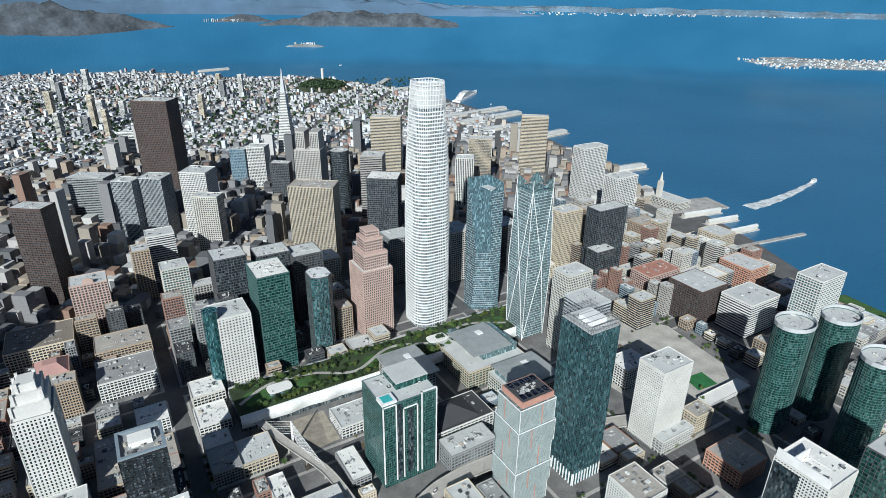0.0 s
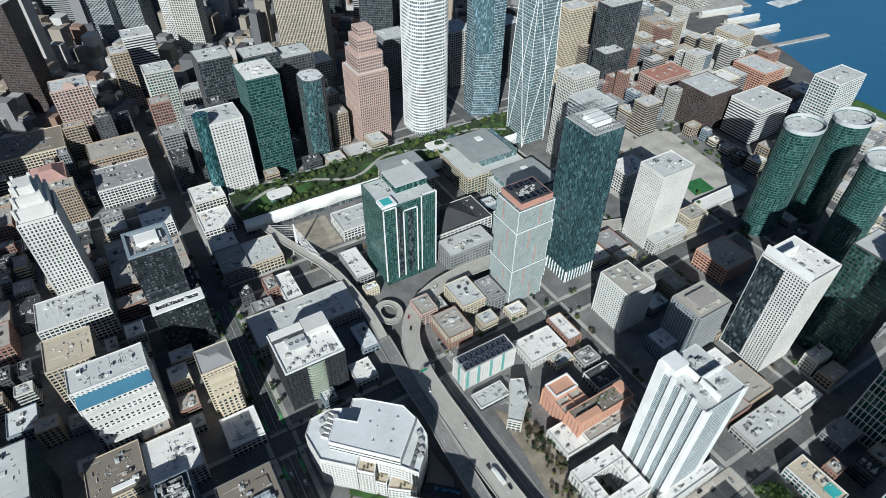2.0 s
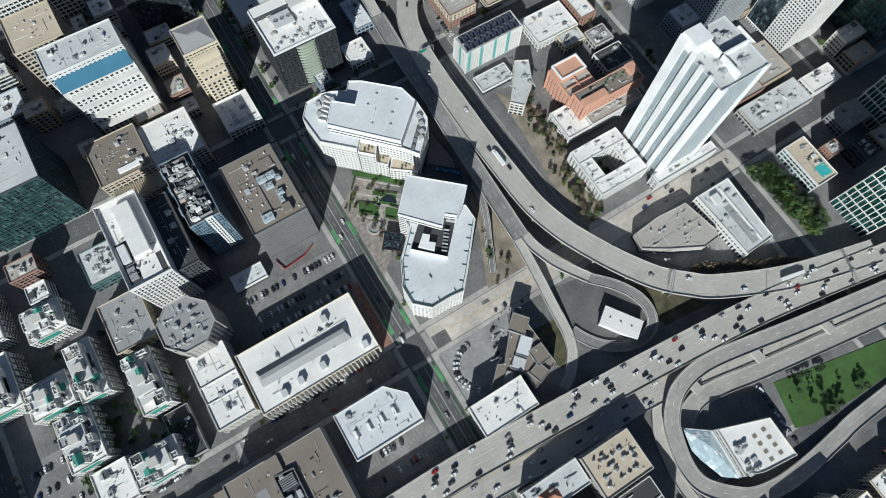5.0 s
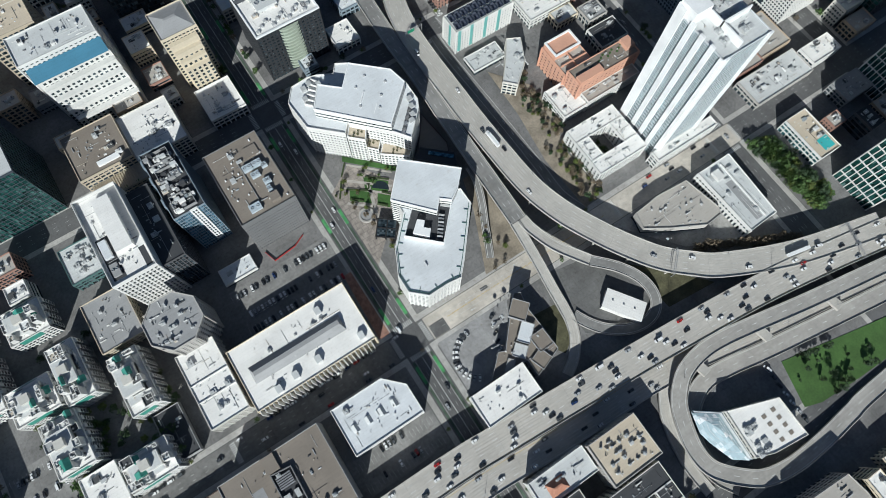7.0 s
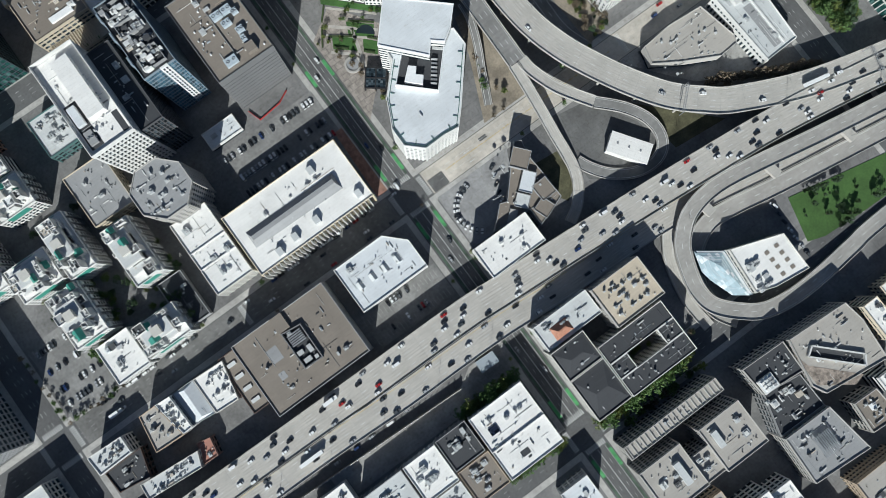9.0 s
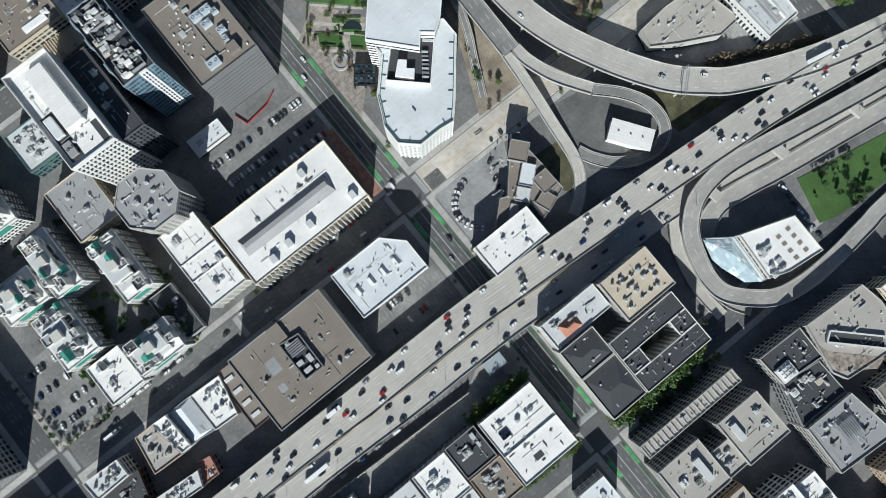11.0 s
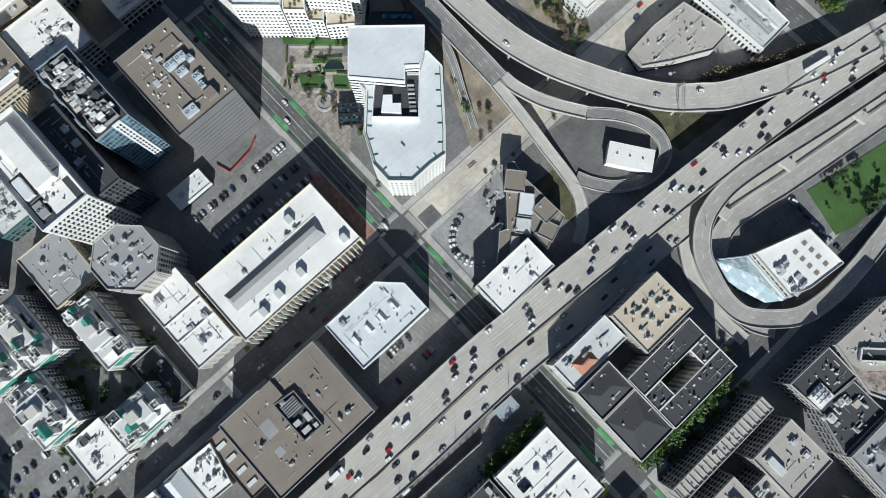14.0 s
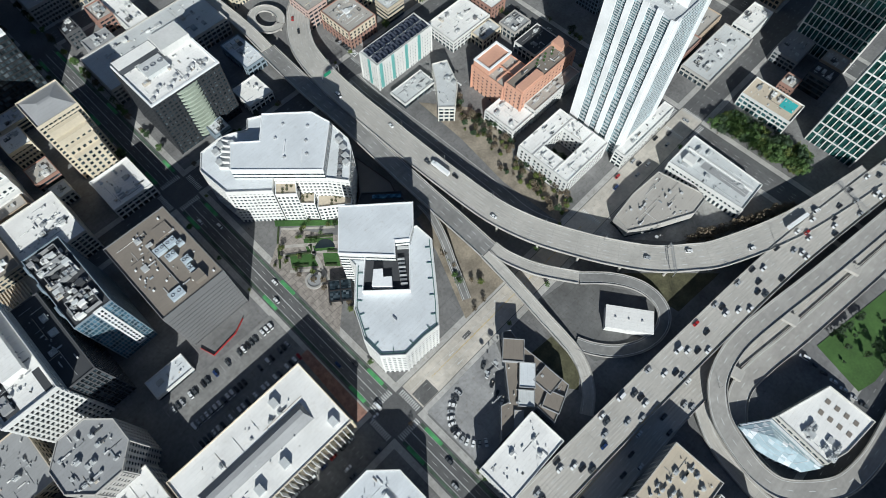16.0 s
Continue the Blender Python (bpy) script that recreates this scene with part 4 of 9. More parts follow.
for x, y, a, b_ in ((-1, -2, 4, 3), (5.5, -3, 3, 5), (0.5, -8, 5, 3), (6, -9.5, 2.5, 2.5)):
    roof_box(o, "plant_box", x - a / 2, x + a / 2, y - b_ / 2, y + b_ / 2, 21.14, 22.8, UNIT)
roof_box(o, "stair_house", -5.5, 3, 14.8, 25.8, 21.1, 23.2, roofing("brown"))
for x, y, a, b_ in ((-15, 6.5, 7.5, 9.5), (-18, -7, 4.5, 5)):
    roof_box(o, "roof_patch", x - a / 2, x + a / 2, y - b_ / 2, y + b_ / 2, 21.1, 21.16, roofing("grey"), "repaired roof patch")
o = near("low_wing", "low brown wing beside the hall", -162, -150, -56, -15, 9, wall_c="brown", roof_c="brown", units=0, pier=0, band=3)
for k in range(4):
    roof_box(o, "skylight", -3.5, 2.5, -15 + k * 9, -12.5 + k * 9, 9.1, 10, roofing("pale"))
o = building("corner_store", "low store with a bluish white roof and skylights", "building", -44, -29.5, 48, 32, 19, poly=[(-24, -16), (25, -16), (25, 4), (13, 16), (-24, 16)], wall_c="white", roof_c="bluewhite", units=1, band=3, usize=(1.5, 4))
for k in range(4):
    bm = bmesh.new()
    x = -16 + k * 9.5
    prism(bm, [(x - 2.2, -4), (x + 2.2, -4), (x + 2.2, 1), (x - 2.2, 1)], 19.1, 20.8, [(x - 0.1, -4), (x + 0.1, -4), (x + 0.1, 1), (x - 0.1, 1)])
    part("skylight", bm, roofing("pale"), o)
near("white_office", "small white-roofed office beside the freeway", 11, 52, -77, -55, 16, wall_c="white", roof_c="white", units=4, usize=(1.2, 3.5))
o = building("angular_office", "low grey angular office with stepped brown roofs", "building", 62, -42, 50, 50, 12, poly=[(x - 62, y + 42) for x, y in ((75.8, -13.3), (63.7, -25.7), (48.1, -42.8), (43.3, -40.9), (30, -53.2), (56.9, -55.1), (56.9, -67.5), (70, -63.2), (78.3, -60.2), (78.2, -45.3), (77.2, -27.2), (79.6, -15.6))], wall_c="grey", roof_c="brown", units=6, usize=(1.2, 3))
for px_, py_, a, b_, t, zz, rc_ in ((9, 17, 13, 12, 40, 15.5, "brown"), (4, 2, 14, 9, 40, 14.5, "bluewhite"), (-6, -6, 9, 9, 40, 13.5, "pale"), (10, -8, 11, 12, 2, 14, "brown"), (3, -18, 10, 10, 20, 13.5, "brown"), (-18, -11, 11, 5, 40, 13, "gravel")):
    bm = bmesh.new()
    prism(bm, rect(a, b_), 12, zz)
    ring(bm, rect(a + 0.4, b_ + 0.4), rect(a - 0.4, b_ - 0.4), zz, zz + 0.7)
    st = part("roof_step", bm, wall("grey"), o)
    st.matrix_basis = pose(px_, py_, 0, 0, 0, t)
    bm = bmesh.new()
    prism(bm, rect(a - 0.5, b_ - 0.5), zz, zz + 0.12)
    part("roof", bm, roofing(rc_), st)

# condominiums with dark roofs round planted courts
def court_block(name, label, x0, x1, y0, y1, h, t, roof_c, wall_c):
    cx, cy, w, d = (x0 + x1) / 2, (y0 + y1) / 2, x1 - x0, y1 - y0
    ob = thing(name, label, "building", cx, cy)
    TAKEN.append((cx, cy, 0.5 * math.hypot(w, d), w, d, 0))
    for i, (a0, a1, b0, b1) in enumerate(((-w / 2, w / 2, -d / 2, -d / 2 + t), (-w / 2, w / 2, d / 2 - t, d / 2), (-w / 2, -w / 2 + t, -d / 2 + t, d / 2 - t), (w / 2 - t, w / 2, -d / 2 + t, d / 2 - t))):
        bm = bmesh.new()
        box(bm, a0, a1, b0, b1, 0, h)
        wing = part("wing", bm, wall(wall_c), ob)
        p = [(a0, b0), (a1, b0), (a1, b1), (a0, b1)]
        bm = bmesh.new()
        prism(bm, outset(p, -0.3), h, h + 0.12)
        part("roof", bm, roofing(roof_c), wing)
        bm = bmesh.new()
        ring(bm, outset(p, -0.02), outset(p, -0.45), h - 0.1, h + 0.8)
        part("parapet", bm, wall("white"), wing)
        bm = bmesh.new()
        n = int((h - 2) / 3.3)
        for f in range(n):
            z = 2 + f * 3.3
            for k in range(int((a1 - a0) / 3.4)):
                x = a0 + 1.7 + k * 3.4
                box(bm, x - 0.8, x + 0.8, b0 - 0.06, b0 + 0.1, z, z + 1.7)
                box(bm, x - 0.8, x + 0.8, b1 - 0.1, b1 + 0.06, z, z + 1.7)
            for k in range(int((b1 - b0) / 3.4)):
                y = b0 + 1.7 + k * 3.4
                box(bm, a0 - 0.06, a0 + 0.1, y - 0.8, y + 0.8, z, z + 1.7)
                box(bm, a1 - 0.1, a1 + 0.06, y - 0.8, y + 0.8, z, z + 1.7)
        part("window", bm, glass("dark"), wing, kind="stuff")
        rooftop(ob, p, h + 0.12, 3, i + int(x0) + 400, (0.7, 1.3))
    return ob


court_block("condo_block", "condominium block with dark roofs round a court", 36, 86, -187, -150, 22, 13, "dark", "offwhite")
o = near("condo_wing", "condominium wing with a dark roof", 10, 35, -186, -157, 22, wall_c="offwhite", roof_c="dark", units=2, usize=(0.8, 1.8))
bm = bmesh.new()
prism(bm, rect(22.5, 26), 22.12, 24.0, rect(9, 0.4))
part("pitched_roof", bm, roofing("dark"), o, "low dark hipped roof")
o = near("condo_wing", "condominium wing with a dark roof", 10, 35, -156, -136, 22, wall_c="offwhite", roof_c="dark", units=2, usize=(0.8, 1.8))
bm = bmesh.new()
prism(bm, rect(22.5, 17), 22.12, 24.0, rect(9, 0.4))
part("pitched_roof", bm, roofing("dark"), o, "low dark hipped roof")
o = near("old_loft", "old loft with a terracotta hipped roof", 11, 52, -134, -117, 20, wall_c="white", roof_c="pale", units=5)
bm = bmesh.new()
prism(bm, rect(13, 9), 20.1, 23.5, rect(6, 1))
part("hipped_roof", bm, plain("terracotta", (0.42, 0.20, 0.13), 0.85, vary=0.25, big=0.4, fine=2.0), o, "terracotta tiled hip roof").location = (-6, -2, 0)
near("plant_roof_loft", "concrete loft with a cluttered pale roof", 54, 90, -147, -119, 25, wall_c="concrete", roof_c="beige", units=22, usize=(0.8, 3))
# concrete condominium with a notched front
CONDO = dict(wall_c="concrete", roof_c="gravel", band=1.0, bay=3.6, pier=1.0)
o = near("concrete_condo", "concrete apartment block with gridded windows and flat roof", 10, 41, -256, -226, 22, units=3, **CONDO)
roof_box(o, "roof_house", 4, 8.5, -7, 8, 22.1, 25, roofing("pale"))
o = near("concrete_condo", "concrete apartment block with a pale terrace roof", 55.5, 86.5, -257, -227, 22, units=2, **CONDO)
roof_box(o, "roof_house", -11, -7, -1, 10, 22.1, 24.6, roofing("pale"))
o = near("concrete_condo_link", "lower concrete link between apartment blocks", 41.5, 55, -256, -238, 20, units=3, **CONDO)
o = near("concrete_condo_wing", "gridded concrete wing of an apartment block", 12, 84, -217, -208.5, 20.5, units=1, **CONDO)
bm = bmesh.new()
for k in range(20):
    box(bm, -35 + k * 3.6, -34.4 + k * 3.6, -4.2, 4.2, 20.6, 21.3)
part("roof_beam", bm, wall("concrete"), o, "open row of concrete roof beams", "stuff")
o = near("white_low_block", "white flat-roofed building with plant and skylight", -55, -15, -184, -139, 16, wall_c="white", roof_c="white", units=5, usize=(1, 3))
roof_box(o, "party_wall", -20, 20, -2.2, -1.7, 16, 17.4, wall("white"))
roof_box(o, "roof_well", -6, 0, -16, -12, 16.1, 16.16, roofing("dark"), "dark skylight well")
roof_box(o, "solar_rack", -14, -8, 6, 11, 16.2, 16.9, glazing("solar", (0.015, 0.02, 0.035)))
near("grey_roof_house", "small house with dark stepped roofs", -80, -58, -160, -138, 13, wall_c="grey", roof_c="dark", units=8)
near("brown_roof_house", "small house with a brown flat roof", -80, -57, -185, -162, 12, wall_c="tan", roof_c="brown", units=9)
near("white_roof_house", "small house with a white flat roof", -106, -82, -165, -139, 12, wall_c="white", roof_c="white", units=7)
near("white_roof_house", "small house with a pale roof", -106, -82, -186, -167, 11, wall_c="white", roof_c="pale", units=7)
near("grey_low_block", "grey low building with roof clutter", -140, -108, -182, -139, 12, wall_c="grey", roof_c="pale", units=12)
near("low_office", "low office with a worn grey roof", -175, -146, 100, 138, 14, wall_c="beige", roof_c="grey", units=3)
near("clutter_roof_building", "low building with a cluttered pale roof", -174, -150, 156, 184, 12, wall_c="teal", roof_c="pale", units=24, usize=(1, 3.5))
near("blue_roof_shed", "small shed with a bluish roof", -88, -64, 102, 114, 5, wall_c="white", roof_c="bluewhite", units=1, pier=0, band=2)


def flats(x0, x1, y0, y1, h):
    """White terraced flats: three setbacks, rows of balconies and green gables."""
    cx, cy, w, d = (x0 + x1) / 2, (y0 + y1) / 2, x1 - x0, y1 - y0
    ob = building("terraced_flats", "white terraced flats with green trim and balconies", "building", cx, cy, w, d, h * 0.72, wall_c="white", glass_c="dark", floor=3.0, band=0.9, bay=3.0, pier=0.8, roof_c="white", units=5, group="terraced flats", usize=(1, 3))
    green = plain("green_trim", (0.06, 0.27, 0.21), 0.6, vary=0.2, big=0.3, fine=1.0)
    for i, (k, hh) in enumerate(((0.72, 0.86), (0.46, 1.0))):
        roof_box(ob, "upper_storey", -w * 0.36, w * 0.30, -d / 2 * k, d / 2 * k, h * 0.72, h * hh, wall("white"))
        roof_box(ob, "roof", -w * 0.33, w * 0.27, -d / 2 * k + 0.5, d / 2 * k - 0.5, h * hh, h * hh + 0.1, roofing("pale"))
    rf = random.Random(int(x0 * 7 + y0))
    steps, floors_ = bmesh.new(), bmesh.new()
    for k in range(16):
        a, b_ = rf.uniform(2.5, 7), rf.uniform(2.5, 7)
        px_, py_ = rf.uniform(-w / 2 + a / 2, w / 2 - a / 2), rf.uniform(-d / 2 + b_ / 2, d / 2 - b_ / 2)
        zz = h * rf.uniform(0.75, 1.08)
        box(steps, px_ - a / 2, px_ + a / 2, py_ - b_ / 2, py_ + b_ / 2, h * 0.72, zz)
        ring(steps, [(px_ + u, py_ + v) for u, v in rect(a + 0.1, b_ + 0.1)], [(px_ + u, py_ + v) for u, v in rect(a - 0.5, b_ - 0.5)], zz, zz + 0.9)
        box(floors_, px_ - a / 2 + 0.3, px_ + a / 2 - 0.3, py_ - b_ / 2 + 0.3, py_ + b_ / 2 - 0.3, zz, zz + 0.1)
        for q in range(3):
            x, y, s = px_ + rf.uniform(-0.3, 0.3) * a, py_ + rf.uniform(-0.3, 0.3) * b_, rf.uniform(0.25, 0.6)
            box(floors_, x - s, x + s, y - s, y + s, zz + 0.1, zz + rf.uniform(0.5, 1.4))
        if k % 8 == 0:
            bm = bmesh.new()
            prism(bm, [(px_ + u, py_ + v) for u, v in rect(a + 0.6, b_ + 0.6)], zz + 0.9, zz + 2.8, [(px_ + u, py_ + v) for u, v in rect(0.5, b_ + 0.6)])
            part("green_gable", bm, green, ob, "green pitched gable")
    part("roof_step", steps, wall("white"), ob, "white stepped roof terraces", "stuff")
    part("terrace_floor", floors_, UNIT, ob, "terrace floors with tubs and chairs", "stuff")
    for s in (-1, 1):
        roof_box(ob, "green_gable", -w * 0.3, w * 0.25, s * d / 2 - 0.4, s * d / 2 + 0.7, h * 0.5, h * 0.74, green, "green end gable")
    n = int(d / 5)
    for j in range(n):
        y = -d / 2 + (j + 0.5) * d / n
        roof_box(ob, "bay_window", w / 2, w / 2 + 1.8, y - 1.4, y + 1.4, 1, h * 0.7, wall("white"))
        roof_box(ob, "bay_window", -w / 2 - 1.5, -w / 2, y - 1.2, y + 1.2, 1, h * 0.62, wall("white"))
    bm = bmesh.new()
    for j in range(n):
        y = -d / 2 + (j + 0.5) * d / n
        for f in range(int(h * 0.6 / 3)):
            box(bm, w / 2 + 1.7, w / 2 + 1.86, y - 1.0, y + 1.0, 2.2 + f * 3, 3.9 + f * 3)
            box(bm, -w / 2 - 1.56, -w / 2 - 1.4, y - 0.9, y + 0.9, 2.2 + f * 3, 3.9 + f * 3)
            box(bm, w / 2 + 0.3, w / 2 + 1.5, y - 1.46, y + 1.46, 2.2 + f * 3, 3.9 + f * 3)
            box(bm, -w / 2 - 1.2, -w / 2 - 0.3, y - 1.26, y + 1.26, 2.2 + f * 3, 3.9 + f * 3)
    part("window", bm, glass("dark"), ob, "dark bay window panes", "stuff")
    roof_box(ob, "lift_tower", -3, 3, -3, 3, h, h + 3, wall("offwhite"))
    return ob


near("dark_low_hall", "low hall under a dark asphalt roof", -167.5, -150, 13.6, 48, 6, wall_c="grey", roof_c="dark", units=3, pier=0, band=2)
flats(-173, -154, 51, 93, 26)
flats(-204, -186, 79, 120, 26)
flats(-226, -203, 41, 78, 23)
flats(-193, -163, 10, 32, 20)
flats(-236, -208, 84, 108, 24)
flats(-262, -238, 100, 140, 24)
flats(-262, -236, 150, 190, 22)
flats(-222, -196, 136, 160, 22)
near("low_white_hall", "low white hall beside a parking lot", -219, -196, 9, 36, 12, wall_c="white", roof_c="white", units=5)

building("octagon_tower", "grey eight-sided apartment block with roof terrace", "building", -121, 86, 36, 36, 38, poly=ngon(19, 8, radians(22.5)), wall_c="concrete", roof_c="grey", units=14, usize=(1, 3), bay=3.2, pier=1.4, floor=3.2)
o = near("beige_building", "beige building with brown roof and white skylight", -136, -97, 216.5, 256, 25, wall_c="beige", roof_c="brown", units=5)
roof_box(o, "skylight", -4, 12, -16, -12, 25.1, 26.6, WHITE_PAINT, "long white skylight")
o = near("beam_terrace", "beige terrace under a row of concrete beams", -133.5, -95, 202.5, 215.8, 14, wall_c="beige", roof_c="beige", units=0)
for k in range(18):
    roof_box(o, "beam", -18.6 + k * 1.75, -17.8 + k * 1.75, -6.4, 6.4, 14.3, 15.6, wall("beige"))
for x in (-10, 0, 9):
    roof_box(o, "planter", x, x + 3, -6, -4, 14.1, 14.25, GRASS, "small planted tub")
near("white_roof_building", "white-roofed building with rooftop plant", -96, -58, 212, 252, 22, wall_c="offwhite", roof_c="white", units=14)
near("low_white_annex", "low white building on a corner", -38, -10, 220, 250, 12, wall_c="white", roof_c="white", units=10)
# cream hotel with steps down to the street
o = near("cream_hotel", "cream stepped apartment tower with grey hip roof", -38, -11, 266, 292, 55, wall_c="cream", roof_c="grey", units=0, bay=3, floor=3.4)
bm = bmesh.new()
prism(bm, rect(25, 24), 55.1, 58.5, rect(9, 2))
part("hip_roof", bm, roofing("grey"), o, "grey hipped roof")
for k in range(4):
    roof_box(o, "terrace_step", -11 + k * 0.6, 11 - k * 0.6, -13 - (k + 1) * 3.2, -13 - k * 3.2, 0.2, 50 - k * 6, wall("cream"))
    bm = bmesh.new()
    for f in range(10 - k):
        for j in range(5):
            box(bm, -9 + j * 4, -7 + j * 4, -13.08 - (k + 1) * 3.2, -12.8 - (k + 1) * 3.2, 5 + f * 4, 7.2 + f * 4)
    part("window", bm, glass("dark"), o, kind="stuff")
# stepped white hotel with a sloped blue roof
o = near("stepped_hotel", "white stepped hotel with a blue sloped roof", -128, -72, 292, 318, 62, wall_c="white", roof_c="pale", units=8, floor=3.2, band=1.4, bay=3.6, pier=1.6)
bm = bmesh.new()
prism(bm, [(-26, -24), (28, -24), (28, -13), (-26, -13)], 50, 50.4, [(-26, -24), (28, -24), (28, -13), (-26, -13)])
bmesh.ops.rotate(bm, verts=bm.verts, cent=(0, -13, 50), matrix=Matrix.Rotation(radians(28), 3, "X"))
part("sloped_roof", bm, roofing("blue"), o, "blue metal sloped roof").location = (0, 0, 7)
for k in range(5):
    roof_box(o, "step", -26 + k * 1.5, 28, -14 - (k + 1) * 4.2, -14 - k * 4.2, 0.2, 50 - k * 8, wall("white"))
    bm = bmesh.new()
    y = -14 - (k + 1) * 4.2
    for f in range(int((50 - k * 8) / 3.4) - 1):
        for j in range(13):
            box(bm, -23 + j * 3.9, -21 + j * 3.9, y - 0.08, y + 0.2, 3 + f * 3.4, 4.9 + f * 3.4)
    part("window", bm, glass("dark"), o, kind="stuff")
# grey residence: pale curved centre, dark flanks
o = near("grey_residence", "grey apartment block with a curved pale centre", 20, 71, 236, 282, 50, wall_c="charcoal", glass_c="dark", roof_c="white", units=14, floor=3.3, band=1.5, bay=3.2, pier=1.2, parapet=0.3)
bm = bmesh.new()
ring(bm, rect(52, 47), rect(49.5, 44.5), 50, 51.4)
part("white_parapet", bm, WHITE_PAINT, o, "white roof edge")
roof_box(o, "upper_wing", 4, 25, 6, 22.5, 50.1, 56, wall("white"))
roof_box(o, "upper_wing", -25, 4, 12, 22.5, 50.1, 54, wall("slate"))
roof_box(o, "upper_roof", -24.5, 3.5, 12.5, 22, 54, 54.1, roofing("white"))
for k in range(11):
    roof_box(o, "roof_box", -23 + k * 4.2, -20.5 + k * 4.2, -20 + (k % 3) * 3, -18 + (k % 3) * 3, 50.1, 51.8, UNIT)
bm = bmesh.new()
pts = [(6.5 * math.cos(radians(a)) * 1.2, -23 - 2.6 * math.sin(radians(a))) for a in range(180, -1, -20)]
for f in range(14):
    z = 4 + f * 3.3
    prism(bm, sorted(pts, key=lambda p: p[0]), z, z + 1.2)
part("balcony", bm, plain("pale_green_panel", (0.36, 0.41, 0.33), 0.6, vary=0.15), o, "pale green curved balconies", "stuff")
penthouse(o, -14, 2, -4, 9, 50.1, 3, roofing("pale"), 3)
near("flat_concrete_hall", "low concrete hall with stair towers on the roof", 14, 114, 304, 346, 15, wall_c="concrete", roof_c="pale", units=18)
near("brick_house", "narrow brick house with a flat roof", 44, 56, 372, 392, 14, wall_c="brick", roof_c="gravel", units=8)
near("white_yard_house", "low house with a white roof", 57, 73, 351, 391, 12, wall_c="white", roof_c="white", units=8)
near("slim_shed", "slim white-roofed shed beside the bus ramp", 130, 150, 346, 392, 10, wall_c="grey", roof_c="white", units=6)
near("white_court_hall", "white building with a brick-paved roof terrace", 148, 198, 418, 455, 15, wall_c="white", roof_c="pale", units=12)
near("grey_loft_block", "grey apartment loft with roof terraces", 224, 280, 312, 340, 24, wall_c="grey", glass_c="grey", roof_c="pale", units=16)
o = near("white_frame_office", "white framed office with a dark sloped roof", 225, 300, 346, 390, 26, wall_c="white", glass_c="dark", roof_c="dark", units=2, bay=5)
bm = bmesh.new()
prism(bm, rect(60, 40), 26.1, 38, rect(10, 3))
part("pitched_roof", bm, roofing("dark"), o, "dark metal pitched roof").location = (-8, 2, 0)


def metal_roof(ob, w, d, z, rise=4.0):
    """A bowed metal roof with an overhang and a skylight box."""
    bm = bmesh.new()
    rows = []
    for i in range(9):
        u = i / 8
        zz, y = z + rise * math.sin(math.pi * (0.25 + 0.5 * u)), -d / 2 + d * u
        rows.append([bm.verts.new(p) for p in ((-w / 2, y, zz - 0.6), (w / 2, y, zz - 0.6), (w / 2, y, zz), (-w / 2, y, zz))])
    for a, b_ in zip(rows, rows[1:]):
        for k in range(4):
            bm.faces.new((a[k], a[(k + 1) % 4], b_[(k + 1) % 4], b_[k]))
    bm.faces.new(rows[0])
    bm.faces.new(rows[-1][::-1])
    bmesh.ops.recalc_face_normals(bm, faces=bm.faces)
    part("metal_roof", bm, plain("grey_metal_roof", (0.42, 0.44, 0.44), 0.5, 0.3, vary=0.12, big=0.1, fine=1.0), ob, "bowed grey metal roof")
    roof_box(ob, "skylight_box", w * 0.05, w * 0.18, d * 0.1, d * 0.24, z + rise, z + rise + 1.2, WHITE_PAINT)


o = near("metal_roof_office", "stone office with a bowed grey metal roof", 222, 268, 420, 476, 46, wall_c="concrete", glass_c="grey", roof_c="grey", units=0, pier=0.5)
metal_roof(o, 54, 64, 46)
o = near("metal_roof_office", "green glass and stone office with a bowed metal roof", 316, 402, 420, 505, 26, wall_c="beige", glass_c="green", roof_c="pale", units=8, bay=5)
roof_box(o, "upper_storey", -12, 41, -28, 30, 26, 36, glass("pale"))
metal_roof(o, 60, 64, 36)
o = near("metal_roof_office", "pale stone office with a bowed metal roof", 340, 408, 358, 412, 24, wall_c="offwhite", glass_c="green", roof_c="pale", units=6)
roof_box(o, "upper_storey", -28, 30, -22, 22, 24, 31, glass("pale"))
metal_roof(o, 64, 54, 31)

# east of the connector ramp
o = court_block("courtyard_block", "white low block round a planted court", 180, 224, 24, 66, 16, 12, "white", "white")
o = near("white_tower", "tall white apartment tower with long glass strips", 230, 268, 18, 60, 120, wall_c="silver", glass_c="pale", roof_c="pale", units=0, floor=3.3, band=0.35, bay=2.5, pier=0.18, proud=0.2)
for y0, y1, zt in ((-21, -18.4, 121), (-12.8, -9.4, 123), (-4, -0.4, 123), (4.8, 8.6, 124), (14.4, 21.3, 128)):
    roof_box(o, "white_wall_strip", -20.3, -18.9, y0, y1, 4, zt, WHITE_PAINT, "tall white wall strip")
for x0, x1 in ((-19, -15.5), (15.5, 19.3)):
    roof_box(o, "white_wall_strip", x0, x1, -22.3, -20.9, 4, 121.5, WHITE_PAINT, "tall white wall strip")
bm = bmesh.new()
for k in range(35):
    for y in (-15.4, -6.6, 2.4, 11.6):
        box(bm, -19.45, -19.0, y - 2.1, y + 2.1, 6 + k * 3.3, 6.35 + k * 3.3)
part("sill_band", bm, wall("silver"), o, kind="stuff")
roof_box(o, "crown_wall", -19, -6, 8, 20.8, 120, 130, WHITE_PAINT)
roof_box(o, "crown_wall", -6, 17, -3, -2, 120, 126, WHITE_PAINT)
